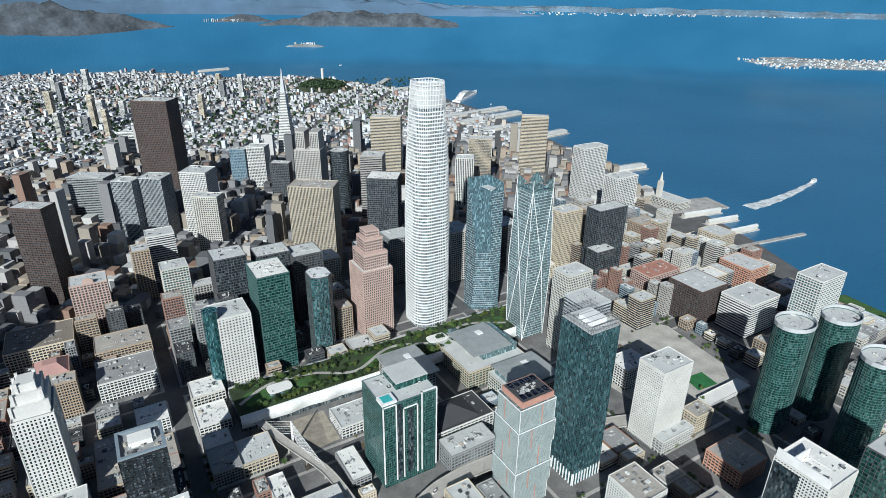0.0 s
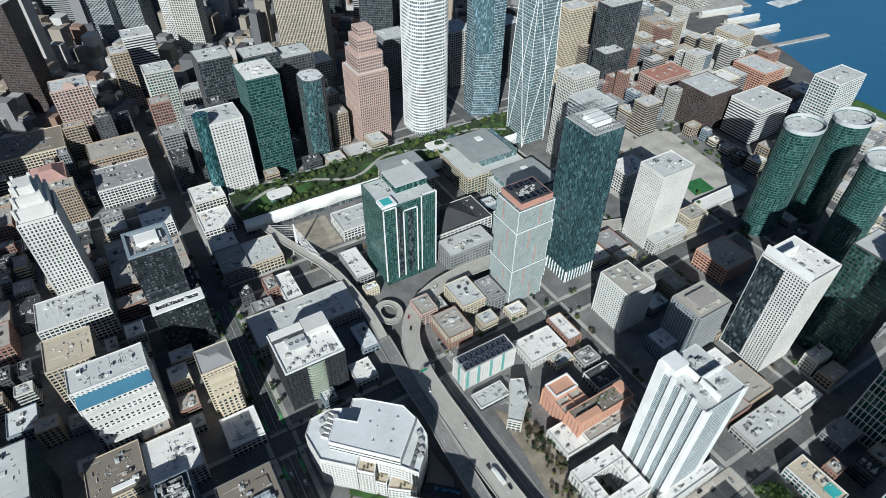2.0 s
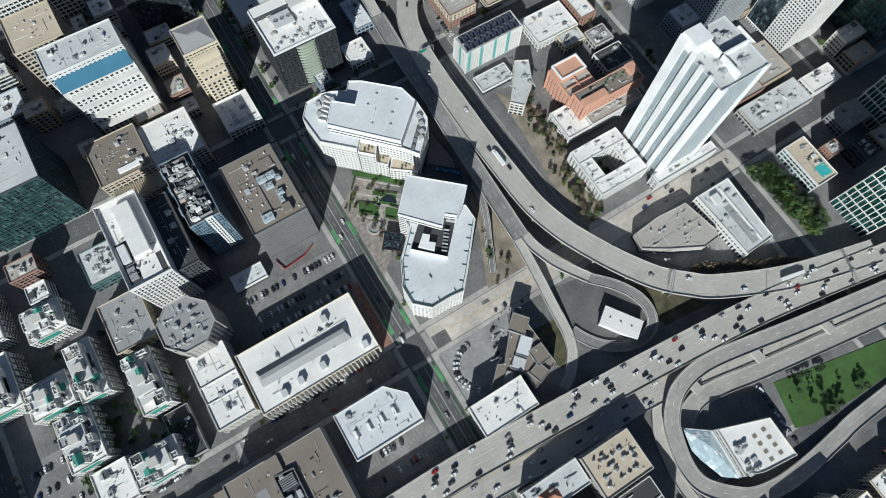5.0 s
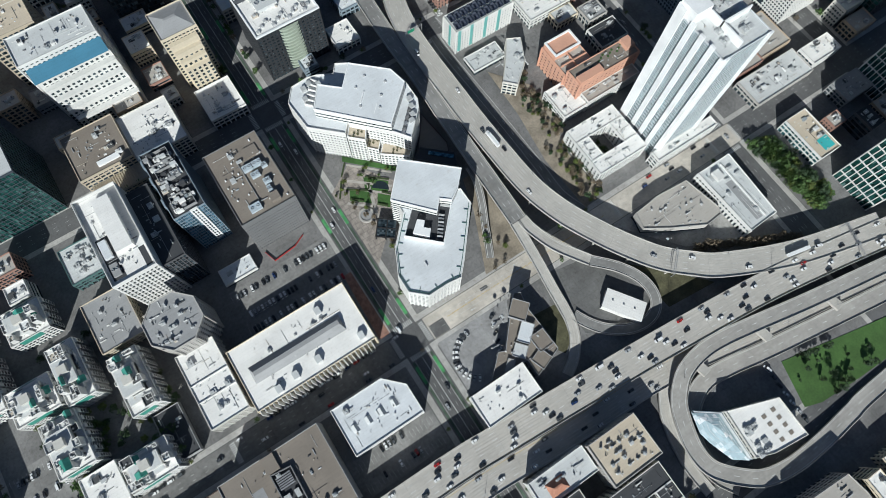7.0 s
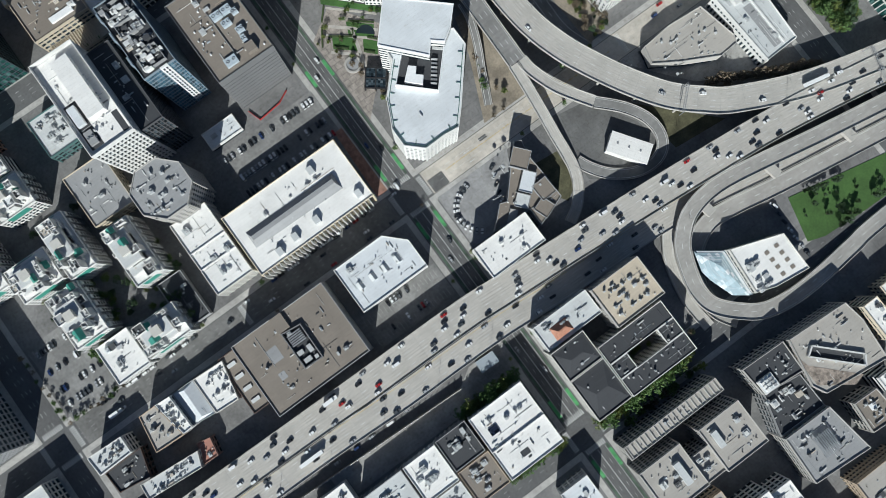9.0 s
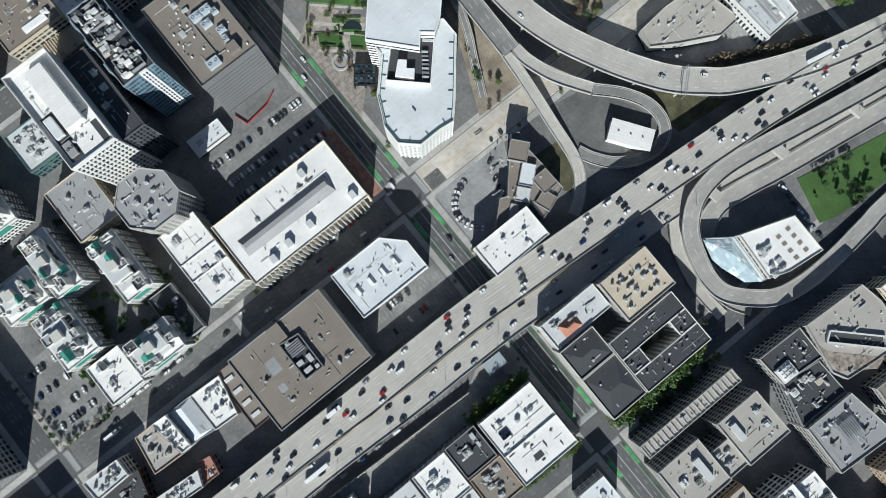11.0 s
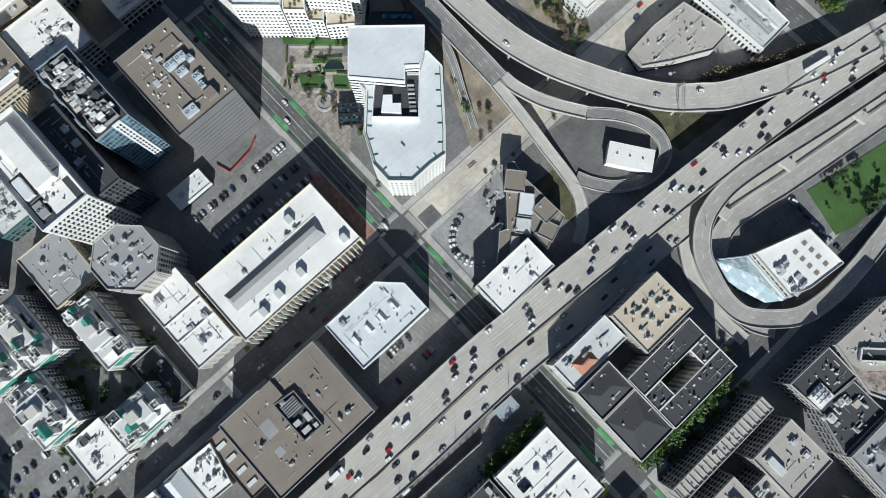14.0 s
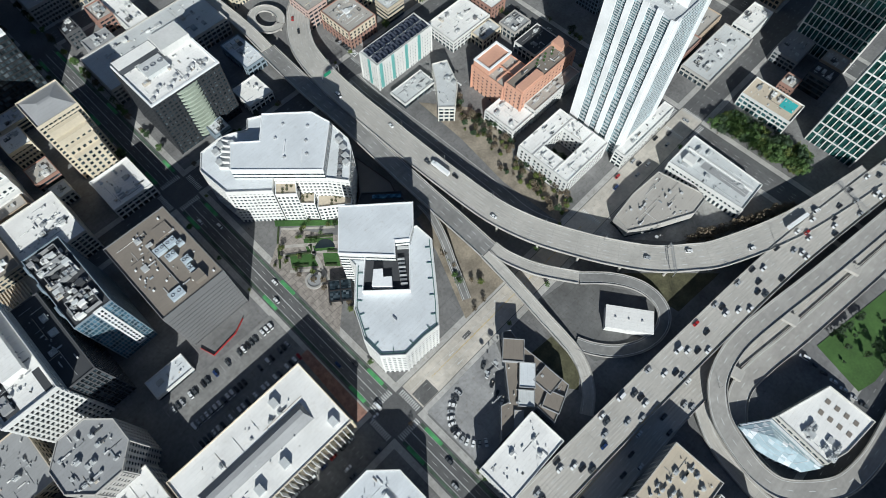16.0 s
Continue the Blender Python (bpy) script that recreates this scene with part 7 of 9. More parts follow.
dt("green_office_tower", "green glass office tower with a white roof", 131, 603, 40, 50, 137, 0, wall_c="teal", glass_c="green", band=0.8, pier=0.2, roof_c="white", units=12)
dt("blue_glass_tower", "small faceted glass tower with a white top", 194, 598, 28, 34, 117, 0, wall_c="dark", glass_c="teal", band=0.4, pier=0.2, poly=[(-14, -10), (-7, -17), (7, -17), (14, -10), (14, 10), (7, 17), (-7, 17), (-14, 10)], roof_c="bluewhite")
o = dt("white_hotel_tower", "white hotel tower with a curved glass bay", 75, 590, 45, 40, 100, 0, wall_c="white", glass_c="dark", pier=1.8, band=1.9, bay=3.8)
bm = bmesh.new()
prism(bm, [(-22 + u, -14 + v) for u, v in ngon(9, 14)], 0, 112)
part("glass_bay", bm, glass("teal"), o, "rounded teal glass bay")
o = dt("pink_granite_tower", "pink granite tower with stepped corners", 276, 615, 44, 46, 104, 0, wall_c="pink", pier=1.3, bay=3)
for w, d, z in ((36, 38, 128), (27, 28, 148), (20, 21, 158)):
    roof_box(o, "setback", -w / 2, w / 2, -d / 2, d / 2, 104, z, wall("pink"))
    bm = bmesh.new()
    for f in range(int((z - 106) / 4)):
        for k in range(int(w / 3)):
            for y in (-d / 2,):
                box(bm, -w / 2 + 1 + k * 3, -w / 2 + 2.6 + k * 3, y - 0.1, y + 0.1, 106 + f * 4, 108.4 + f * 4)
        for k in range(int(d / 3)):
            box(bm, -w / 2 - 0.1, -w / 2 + 0.1, -d / 2 + 1 + k * 3, -d / 2 + 2.6 + k * 3, 106 + f * 4, 108.4 + f * 4)
    part("window", bm, glass("dark"), o, kind="stuff")
dt("beige_ribbed_tower", "beige ribbed office tower with a gravel roof", 275, 833, 74, 40, 160, N, wall_c="beige", band=0.4, bay=2.4, pier=1.0, roof_c="gravel", units=14)
dt("brown_granite_skyscraper", "dark red-brown granite skyscraper with bay windows", 104, 1313, 77, 50, 237, N, wall_c="brown", pier=1.3, bay=3.4, band=1.5)
dt("white_slab", "white office slab with bands", 74, 1725, 65, 25, 90, N, wall_c="white", pier=0, band=1.8)
o = dt("twin_top_tower", "pale granite tower with notched top", 346, 1049, 51, 50, 165, N, wall_c="concrete", pier=1.4, bay=3)
for s in (-1, 1):
    roof_box(o, "turret", s * 14 - 9, s * 14 + 9, -18, 18, 165, 200, wall("concrete"))
    bm = bmesh.new()
    for f in range(7):
        for k in range(5):
            box(bm, s * 14 - 8 + k * 3.4, s * 14 - 6.2 + k * 3.4, -18.1, -17.9, 168 + f * 4.2, 171 + f * 4.2)
    part("window", bm, glass("dark"), o, kind="stuff")
dt("dark_cylinder_tower", "dark glass tower with sawtooth front", 409, 1058, 38, 37, 150, N, wall_c="dark", poly=ngon(20, 12), band=0.8, pier=0)
dt("dark_block", "dark office block with ribs", 326, 1201, 42, 25, 100, N, wall_c="dark")
dt("blue_block", "dark blue glass office block", 274, 1368, 37, 25, 100, N, wall_c="bluegrey", glass_c="blue")
dt("white_block", "white office block with punched windows", 315, 1355, 46, 35, 105, N, wall_c="white")
dt("stepped_grey_tower", "stepped grey tower with strip windows", 472, 1030, 46, 40, 140, N, wall_c="granite", pier=0, band=1.8)
dt("dark_grid_tower", "dark gridded office tower with a white roof", 412, 851, 55, 45, 150, N, wall_c="dark", roof_c="white", band=1.0, pier=0.5)
dt("slab_tower", "beige slab tower near the waterfront", 625, 1280, 77, 30, 160, N, wall_c="beige", pier=0, band=2.0)
dt("slab_tower", "beige slab tower near the waterfront", 780, 1081, 53, 35, 130, N, wall_c="beige", bay=2.5, band=0.5)
dt("white_bank", "white bank tower with dark bays", 682, 998, 39, 35, 115, N, wall_c="white", band=0.4, bay=4, pier=1.5)
dt("slab_tower", "beige slab tower near the waterfront", 985, 1130, 70, 25, 155, N, wall_c="beige", pier=0, band=2.0)
# faceted glass tower: the plan turns as it rises
o = thing("faceted_glass_tower", "faceted pale blue glass tower with a slanted top", "skyscraper", 451, 591)
TAKEN.append((451, 591, 28, 40, 38, 0))


def facet_plan(z):
    """The plan at height z: the front corner is cut by a facet that shifts on the way up."""
    if z < 100:
        a, c = -2.4 - 6.6 * z / 100, 12 - 8.3 * z / 100
    else:
        a, c = -9 + 25 * (z - 100) / 96, 3.7 - 7.2 * (z - 100) / 96
    return [(-19, 19), (-19, a), (c, -19), (19, -19), (19, 19)]


bm = bmesh.new()
rows = [[bm.verts.new((x, y, z + top)) for (x, y), top in zip(facet_plan(z), tops)] for z, tops in ((0, (0,) * 5), (100, (0,) * 5), (196, (12, 7, 0, 9, 11)))]
for a, c in zip(rows, rows[1:]):
    for i in range(5):
        bm.faces.new((a[i], a[(i + 1) % 5], c[(i + 1) % 5], c[i]))
part("glazing", bm, glazing("facet_glass", (0.12, 0.20, 0.235), 0.12, (1.6, 1.6, 3.9), 0.35, 0.4), o, "pale blue glass")
for k in range(1, 50):
    z = k * 3.9
    bm = bmesh.new()
    prism(bm, outset(facet_plan(z), 0.12), z - 0.22, z + 0.22)
    part("floor_band", bm, wall("silver"), o)
bm = bmesh.new()
prism(bm, outset(facet_plan(190), -0.8), 189, 190.5)
part("roof", bm, roofing("grey"), o)
rooftop(o, rect(22, 22), 190.5, 8, 515, (1.5, 4), True)
# braced glass tower
o = thing("braced_glass_tower", "glass tower with diagonal white braces and peaked corners", "skyscraper", 455, 487)
TAKEN.append((455, 487, 28, 40, 40, 0))
bm = bmesh.new()
prism(bm, rect(36, 36), 10, 120, rect(40, 40))
prism(bm, rect(40, 40), 120, 225, rect(32, 32))
part("glazing", bm, glass("pale"), o, "pale grey glass")
for k in range(3, 57):
    z = k * 3.95
    w = 36 + 4 * (z - 10) / 110 if z < 120 else 40 - 8 * (z - 120) / 105
    bm = bmesh.new()
    prism(bm, rect(w + 0.4, w + 0.4), z - 0.25, z + 0.25)
    part("floor_band", bm, wall("silver"), o)


def beam(bm, p, q, r):
    p, q = Vector(p), Vector(q)
    d = (q - p).normalized()
    s = d.orthogonal().normalized() * r
    t = d.cross(s)
    vs = [[bm.verts.new(e + a) for a in (s, t, -s, -t)] for e in (p, q)]
    for i in range(4):
        bm.faces.new((vs[0][i], vs[0][(i + 1) % 4], vs[1][(i + 1) % 4], vs[1][i]))


for turn in (0, 90, 180, 270):
    for p, q in (((-18.4, -18.6, 8), (4, -20.6, 120)), ((18.4, -18.6, 8), (4, -20.6, 120)), ((4, -20.6, 120), (-16.5, -16.8, 225)), ((4, -20.6, 120), (16.5, -16.8, 225)), ((-18.3, -18.3, 8), (-20.3, -20.3, 120)), ((-20.3, -20.3, 120), (-16.3, -16.3, 240))):
        bm = bmesh.new()
        beam(bm, p, q, 0.42)
        bmesh.ops.rotate(bm, verts=bm.verts, cent=(0, 0, 0), matrix=Matrix.Rotation(radians(turn), 3, "Z"))
        part("brace", bm, WHITE_PAINT, o)
    bm = bmesh.new()
    v = [bm.verts.new(c) for c in ((-16, -16, 225), (16, -16, 225), (0, -16, 228), (-16, -16, 240), (16, -16, 240))]
    bm.faces.new((v[0], v[2], v[3]))
    bm.faces.new((v[2], v[1], v[4]))
    bmesh.ops.rotate(bm, verts=bm.verts, cent=(0, 0, 0), matrix=Matrix.Rotation(radians(turn), 3, "Z"))
    part("peak_glass", bm, glass("pale"), o)
dt("ribbed_apartment_tower", "pale stone apartment tower with ribs", 488, 436, 41, 30, 120, 0, wall_c="offwhite", glass_c="grey", pier=0.8, bay=3)
dt("dark_stepped_tower", "dark glass tower with a lower step", 690, 575, 62, 30, 130, 0, wall_c="dark", glass_c="dark", band=0.5, pier=0.2)
dt("dark_step", "dark glass lower step of a tower", 660, 550, 40, 26, 70, 0, wall_c="dark", glass_c="dark", band=0.5, pier=0.2)
dt("gridded_tower", "white gridded office tower with dark panes", 940, 875, 70, 35, 137, 0, wall_c="white", band=1.4, bay=4.5, pier=1.3)
dt("gridded_tower", "white gridded office tower with dark panes", 900, 740, 60, 35, 110, 0, wall_c="white", band=1.4, bay=4.5, pier=1.3)
dt("cream_tower", "cream office tower with slender ribs", 661, 640, 46, 30, 110, 0, wall_c="cream", bay=3)
dt("pink_roof_block", "brown block with a pink roof", 735, 495, 70, 40, 38, 0, wall_c="pink", roof_c="red")
dt("dark_cube", "dark brown office cube with small windows", 719, 404, 60, 58, 60, 0, wall_c="brown", units=10)
dt("white_hotel", "white hotel with strip balconies", 759, 344, 66, 49, 55, 0, wall_c="white", pier=0, band=2.0, units=8)
dt("orange_brick_block", "orange brick block near the waterfront", 886, 436, 49, 58, 40, 0, wall_c="orange")
dt("white_residence", "white apartment tower near the water", 818, 285, 60, 35, 100, 0, wall_c="white", glass_c="teal")
for x, y, hh in ((584, 196, 134), (652, 182, 130), (606, 118, 128)):
    o = building("round_glass_tower", "green glass tower with a rounded front", "skyscraper", x, y, 44, 44, hh, poly=ngon(23, 18, sy=0.8), wall_c="teal", glass_c="green", band=0.5, pier=0.2, bay=3.5, floor=3.1, joined=True, units=5)
    bm = bmesh.new()
    ring(bm, ngon(24, 18, sy=0.8), ngon(23.2, 18, sy=0.8), hh, hh + 4.5)
    part("roof_screen", bm, wall("silver"), o)
for name, label, x, y, w, dd, h, wc, gc in (("dark_office_tower", "dark glass office tower in shade", 205, 690, 42, 40, 112, "dark", "dark"), ("stone_office", "pale stone office with punched windows", 250, 745, 46, 36, 70, "offwhite", "dark"),
                                            ("dark_office_tower", "dark glass office tower with a grey roof", 312, 700, 40, 38, 95, "navy", "teal"), ("tan_office", "tan stone office with deep bays", 180, 755, 44, 30, 62, "tan", "dark"),
                                            ("grey_office", "grey office with strip windows", 380, 740, 44, 40, 84, "grey", "dark"), ("white_office_tower", "white office tower with dark panes", 470, 700, 40, 44, 92, "offwhite", "dark"),
                                            ("dark_office_tower", "dark glass office tower with pale roof", 560, 690, 46, 40, 88, "dark", "dark"), ("tan_office", "tan stone office with flat roof", 560, 770, 50, 36, 54, "tan", "dark")):
    dt(name, label, x, y, w, dd, h, 0, wall_c=wc, glass_c=gc)
# pyramid tower
ob = thing("pyramid_tower", "white pyramid skyscraper with a spire", "skyscraper", 435, 1507, 0, N)
TAKEN.append((435, 1507, 35, 50, 50, 0))
bm = bmesh.new()
prism(bm, rect(50, 50), 0, 200, rect(12, 12))
part("shaft", bm, glass("grey"), ob)
for k in range(48):
    z = 3 + k * 4.1
    w = 50 - 38 * z / 200
    bm = bmesh.new()
    prism(bm, rect(w + 0.8, w + 0.8), z, z + 2.4)
    part("floor_band", bm, wall("white"), ob)
bm = bmesh.new()
prism(bm, rect(12.5, 12.5), 200, 262, rect(0.6, 0.6))
part("spire", bm, wall("silver"), ob)
for s in (-1, 1):
    bm = bmesh.new()
    prism(bm, [(s * 8 - 3, -5), (s * 8 + 3, -5), (s * 8 + 3, 5), (s * 8 - 3, 5)], 118, 205, [(s * 6 - 1, -3), (s * 6 + 1, -3), (s * 6 + 1, 3), (s * 6 - 1, 3)])
    part("wing", bm, wall("white"), ob)

# the far town: small houses by the thousand
TOWN, nt, b = base_material("hazed_house_paint")
# Browns and greys of the nearer blocks, darkened for the shade they lie in.
SHADED_TOWN = piecewise("shaded_house_paint", [(0.0, (0.42, 0.41, 0.40)), (0.16, (0.30, 0.27, 0.23)), (0.36, (0.22, 0.22, 0.23)), (0.52, (0.36, 0.30, 0.24)), (0.64, (0.13, 0.135, 0.145)), (0.78, (0.26, 0.17, 0.13)), (0.86, (0.52, 0.52, 0.51)), (0.94, (0.09, 0.092, 0.10))], 0.85)
geo = nt.nodes.new("ShaderNodeNewGeometry")
cr = nt.nodes.new("ShaderNodeValToRGB")
cr.color_ramp.interpolation = "CONSTANT"
# House colours, shifted a little to blue-grey in place of distance haze.
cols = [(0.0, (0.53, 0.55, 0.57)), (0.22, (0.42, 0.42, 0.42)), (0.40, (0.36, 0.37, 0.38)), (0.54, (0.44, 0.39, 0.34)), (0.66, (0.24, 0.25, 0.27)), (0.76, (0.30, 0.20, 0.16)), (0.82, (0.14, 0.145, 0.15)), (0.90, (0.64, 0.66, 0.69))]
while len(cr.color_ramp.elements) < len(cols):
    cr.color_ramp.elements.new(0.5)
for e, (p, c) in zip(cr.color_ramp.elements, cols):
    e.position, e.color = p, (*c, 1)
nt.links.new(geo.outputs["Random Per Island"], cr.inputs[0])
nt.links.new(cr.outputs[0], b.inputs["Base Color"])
b.inputs["Roughness"].default_value = 0.85


def inside(x, y, poly):
    c = False
    for i in range(len(poly)):
        (x0, y0), (x1, y1) = poly[i - 1], poly[i]
        if (y0 > y) != (y1 > y) and x < (x1 - x0) * (y - y0) / (y1 - y0) + x0:
            c = not c
    return c


def free(x, y, r):
    return all(math.hypot(x - a, y - b_) > c * 0.8 + r for a, b_, c, *_ in TAKEN)


TOWN_MESH = {False: ([], []), True: ([], [])}
cN, sN = math.cos(radians(N)), math.sin(radians(N))
r = random.Random(3)
for bi in range(-34, 26):
    for bj in range(-8, 40):
        for k in range(52):
            u = bi * 130 + 10 + r.random() * 104
            v = bj * 95 + 8 + r.random() * 74
            x, y = 300 + u * cN - v * sN, 1000 + u * sN + v * cN
            if y < 800 or not inside(x, y, SHORE) or not inside(x + 40, y, SHORE) or not free(x, y, 12):
                continue
            if math.hypot(x, y) < 1500 and r.random() < 0.3:
                continue
            if not -0.95 < math.atan2(x + 25, y + 75) - 0.54 < 0.8:
                continue
            w, d = r.uniform(8, 14), r.uniform(9, 18)
            h = r.uniform(5, 9.5) if r.random() < 0.965 else r.uniform(14, 30)
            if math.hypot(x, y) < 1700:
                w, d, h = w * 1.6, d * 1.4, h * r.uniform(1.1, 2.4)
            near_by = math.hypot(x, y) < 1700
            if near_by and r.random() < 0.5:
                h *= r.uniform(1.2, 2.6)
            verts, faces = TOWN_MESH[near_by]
            n0 = len(verts)
            for z in (0, h):
                for px_, py_ in rect(w, d):
                    verts.append((x + px_ * cN - py_ * sN, y + px_ * sN + py_ * cN, z))
            faces += [tuple(n0 + i for i in f) for f in ((4, 5, 6, 7), (0, 1, 5, 4), (1, 2, 6, 5), (2, 3, 7, 6), (3, 0, 4, 7))]
for near_by, name, label, mat in ((False, "distant_houses", "dense pale low houses on far streets, tinted for haze", TOWN), (True, "old_town_houses", "dense brown and grey old town blocks, darkened for shade", SHADED_TOWN)):
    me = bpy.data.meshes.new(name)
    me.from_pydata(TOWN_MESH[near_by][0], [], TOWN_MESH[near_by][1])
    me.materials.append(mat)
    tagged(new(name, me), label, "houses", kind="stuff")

# buildings on the islands and the headland across the water
verts, faces = [], []
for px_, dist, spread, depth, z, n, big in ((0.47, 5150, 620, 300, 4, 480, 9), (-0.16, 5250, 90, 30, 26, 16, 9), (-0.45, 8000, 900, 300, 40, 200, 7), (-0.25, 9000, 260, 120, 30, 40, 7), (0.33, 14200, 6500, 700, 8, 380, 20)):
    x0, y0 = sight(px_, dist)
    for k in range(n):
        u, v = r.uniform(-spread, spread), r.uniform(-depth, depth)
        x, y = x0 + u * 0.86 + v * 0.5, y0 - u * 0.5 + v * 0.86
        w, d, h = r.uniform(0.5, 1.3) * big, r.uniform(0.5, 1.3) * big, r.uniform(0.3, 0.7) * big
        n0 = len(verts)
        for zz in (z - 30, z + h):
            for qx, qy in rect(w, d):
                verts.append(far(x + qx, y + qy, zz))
        faces += [tuple(n0 + i for i in f) for f in ((4, 5, 6, 7), (0, 1, 5, 4), (1, 2, 6, 5), (2, 3, 7, 6), (3, 0, 4, 7))]
me = bpy.data.meshes.new("shore_houses")
me.from_pydata(verts, [], faces)
me.materials.append(TOWN)
tagged(new("shore_houses", me), "pale small buildings on far shores and islands", "houses", kind="stuff")

# ---- ordinary buildings that fill the city blocks ----
KEEP_OUT = [(8, 100, 8, 212), (84, 165, -90, 300), (150, 330, -215, -75), (-100, -5, 60, 112), (-265, -218, 6, 68), (160, 200, 8, 135), (48, 485, 470, 556), (85, 130, 200, 490), (525, 660, 232, 410), (486, 600, 300, 480),
            (-800, 700, -112, -68), (196, 340, -200, -140), (295, 335, -110, -10), (8, 90, -60, -8), (120, 270, 285, 312), (-80, -12, -70, -44), (-20, -8, 8, 68), (240, 560, 270, 330), (270, 288, 60, 100), (118, 172, 262, 318)]


def lot_free(x, y, w, d):
    r = 0.5 * math.hypot(w, d)
    for a0, a1, b0, b1 in KEEP_OUT:
        if a0 - w / 2 < x < a1 + w / 2 and b0 - d / 2 < y < b1 + d / 2:
            return False
    for a, b_, c, tw, td, turn in TAKEN:
        if turn == 0:
            if abs(x - a) < (w + tw) / 2 + 0.8 and abs(y - b_) < (d + td) / 2 + 0.8:
                return False
        elif math.hypot(x - a, y - b_) < c + r * 0.8:
            return False
    return True


r = random.Random(21)
KINDS = [("white", "white"), ("offwhite", "pale"), ("tan", "gravel"), ("grey", "grey"), ("brick", "gravel"), ("beige", "pale"), ("concrete", "pale"), ("dark", "dark"), ("cream", "white"), ("bluegrey", "bluewhite")]
LABEL = {"white": "white flat-roofed city building with plant", "offwhite": "pale flat-roofed city building with plant", "tan": "tan stone city building with gravel roof", "grey": "grey flat-roofed city building with plant",
         "brick": "red brick city building with gravel roof", "beige": "beige stone city building with pale roof", "concrete": "bare concrete city building with pale roof", "dark": "dark glass city building with dark roof",
         "cream": "cream plastered city building with white roof", "bluegrey": "blue-grey city building with bluish roof"}


def lots(x0, x1, y0, y1):
    """Splits a block into building lots."""
    w, d = x1 - x0, y1 - y0
    if max(w, d) < r.uniform(28, 54):
        return [(x0, x1, y0, y1)]
    f = r.uniform(0.38, 0.62)
    if w > d:
        return lots(x0, x0 + w * f, y0, y1) + lots(x0 + w * f, x1, y0, y1)
    return lots(x0, x1, y0, y0 + d * f) + lots(x0, x1, y0 + d * f, y1)


def in_reach(x, y):
    """Leaves out the blocks round the freeway, built one by one above, and the outskirts."""
    if x < -350 or (x < -285 and y > 150) or (x < -215 and y > 230) or (x > 320 and y < -60) or (x > 480 and y < 0):
        return False
    return not (-262 < x < 335 and -212 < y < 214) or (x < -110 and (y < -112 or y > 140))


blocks = [(XS[i] + 12, XS[i + 1] - 12, YS[j] + 12, YS[j + 1] - 12) for i in range(len(XS) - 1) for j in range(len(YS) - 1)]
blocks = [q for q in blocks if q[3] > -330 and q[1] > -560]
blocks.sort(key=lambda q: 0 if q[0] > 550 else 1 if q[2] > 400 and -290 < q[0] < 280 else math.hypot((q[0] + q[1]) / 2 - 60, (q[2] + q[3]) / 2 - 100))
count = 0
for q in blocks:
    for a0, a1, b0, b1 in lots(*q):
        for trial in range(5):
            k = (0.96, 0.8, 0.62, 0.5, 0.42)[trial]
            w, d = (a1 - a0) * k, (b1 - b0) * k
            if min(w, d) < 9:
                break
            x, y = (a0 + w / 2, b0 + d / 2) if trial % 2 else (a1 - w / 2, b1 - d / 2)
            if trial == 0:
                x, y = (a0 + a1) / 2, (b0 + b1) / 2
            if lot_free(x, y, w, d) and inside(x + 40, y, SHORE) and in_reach(x, y):
                break
        else:
            continue
        if min(w, d) < 9 or count > 430:
            continue
        hh = r.uniform(8, 20) if y < 420 else r.uniform(14, 60)
        if x < -140 and y > 60:
            hh = r.uniform(12, 34)
        if y < 600 and x < 560:
            hh = min(hh, r.uniform(12, 24))
        if y > 600 and r.random() < 0.3:
            hh *= 1.7
        wc, rc = r.choice(KINDS if y < 420 or x > 480 else KINDS[2:8])
        building({"white": "white_building", "offwhite": "pale_building", "tan": "stone_building", "beige": "stone_building", "cream": "plastered_building", "brick": "brick_building", "concrete": "concrete_building"}.get(wc, "city_building"), LABEL[wc], "building", x, y, w, d, hh, wall_c=wc, roof_c=rc, units=4, joined=True, group="ordinary city buildings", bay=r.uniform(2.6, 4.5), pier=r.choice((0, 0.8, 1.3)), band=r.uniform(1.0, 1.8))
        count += 1

# ---- waterfront: piers, sheds, boats ----


def pier(x, y, length, width, turn, shed=True, label="pale timber pier with a long shed"):
    ob = thing("pier", label, "pier", x, y, 0, turn)
    bm = bmesh.new()
    box(bm, 0, length, -width / 2, width / 2, -3, 0.6)
    part("deck", bm, PAVE, ob)
    if shed:
        bm = bmesh.new()
        prism(bm, [(6, -width * 0.36), (length - 4, -width * 0.36), (length - 4, width * 0.36), (6, width * 0.36)], 0.6, 8)
        part("shed", bm, wall("offwhite"), ob)
        bm = bmesh.new()
        for s in (-1, 1):
            v = [bm.verts.new(p) for p in ((5, s * width * 0.38, 8), (length - 3, s * width * 0.38, 8), (length - 3, 0, 11.5), (5, 0, 11.5))]
            bm.faces.new(v)
        part("shed_roof", bm, roofing("pale"), ob)
    return ob


for x, y, L, W, t in ((1138, 1867, 350, 55, 10), (1150, 1757, 332, 55, 11), (1151, 1618, 253, 55, 4), (1271, 1449, 140, 50, 10), (1257, 2547, 246, 45, 9), (1188, 1035, 122, 45, -4), (1063, 1115, 140, 60, 17), (1172, 2589, 393, 40, 51), (572, 3626, 192, 30, 16)):
    pier(x, y, L, W, t)
pier(1061, 761, 168, 75, -13, False, "broad timber pier with a restaurant")
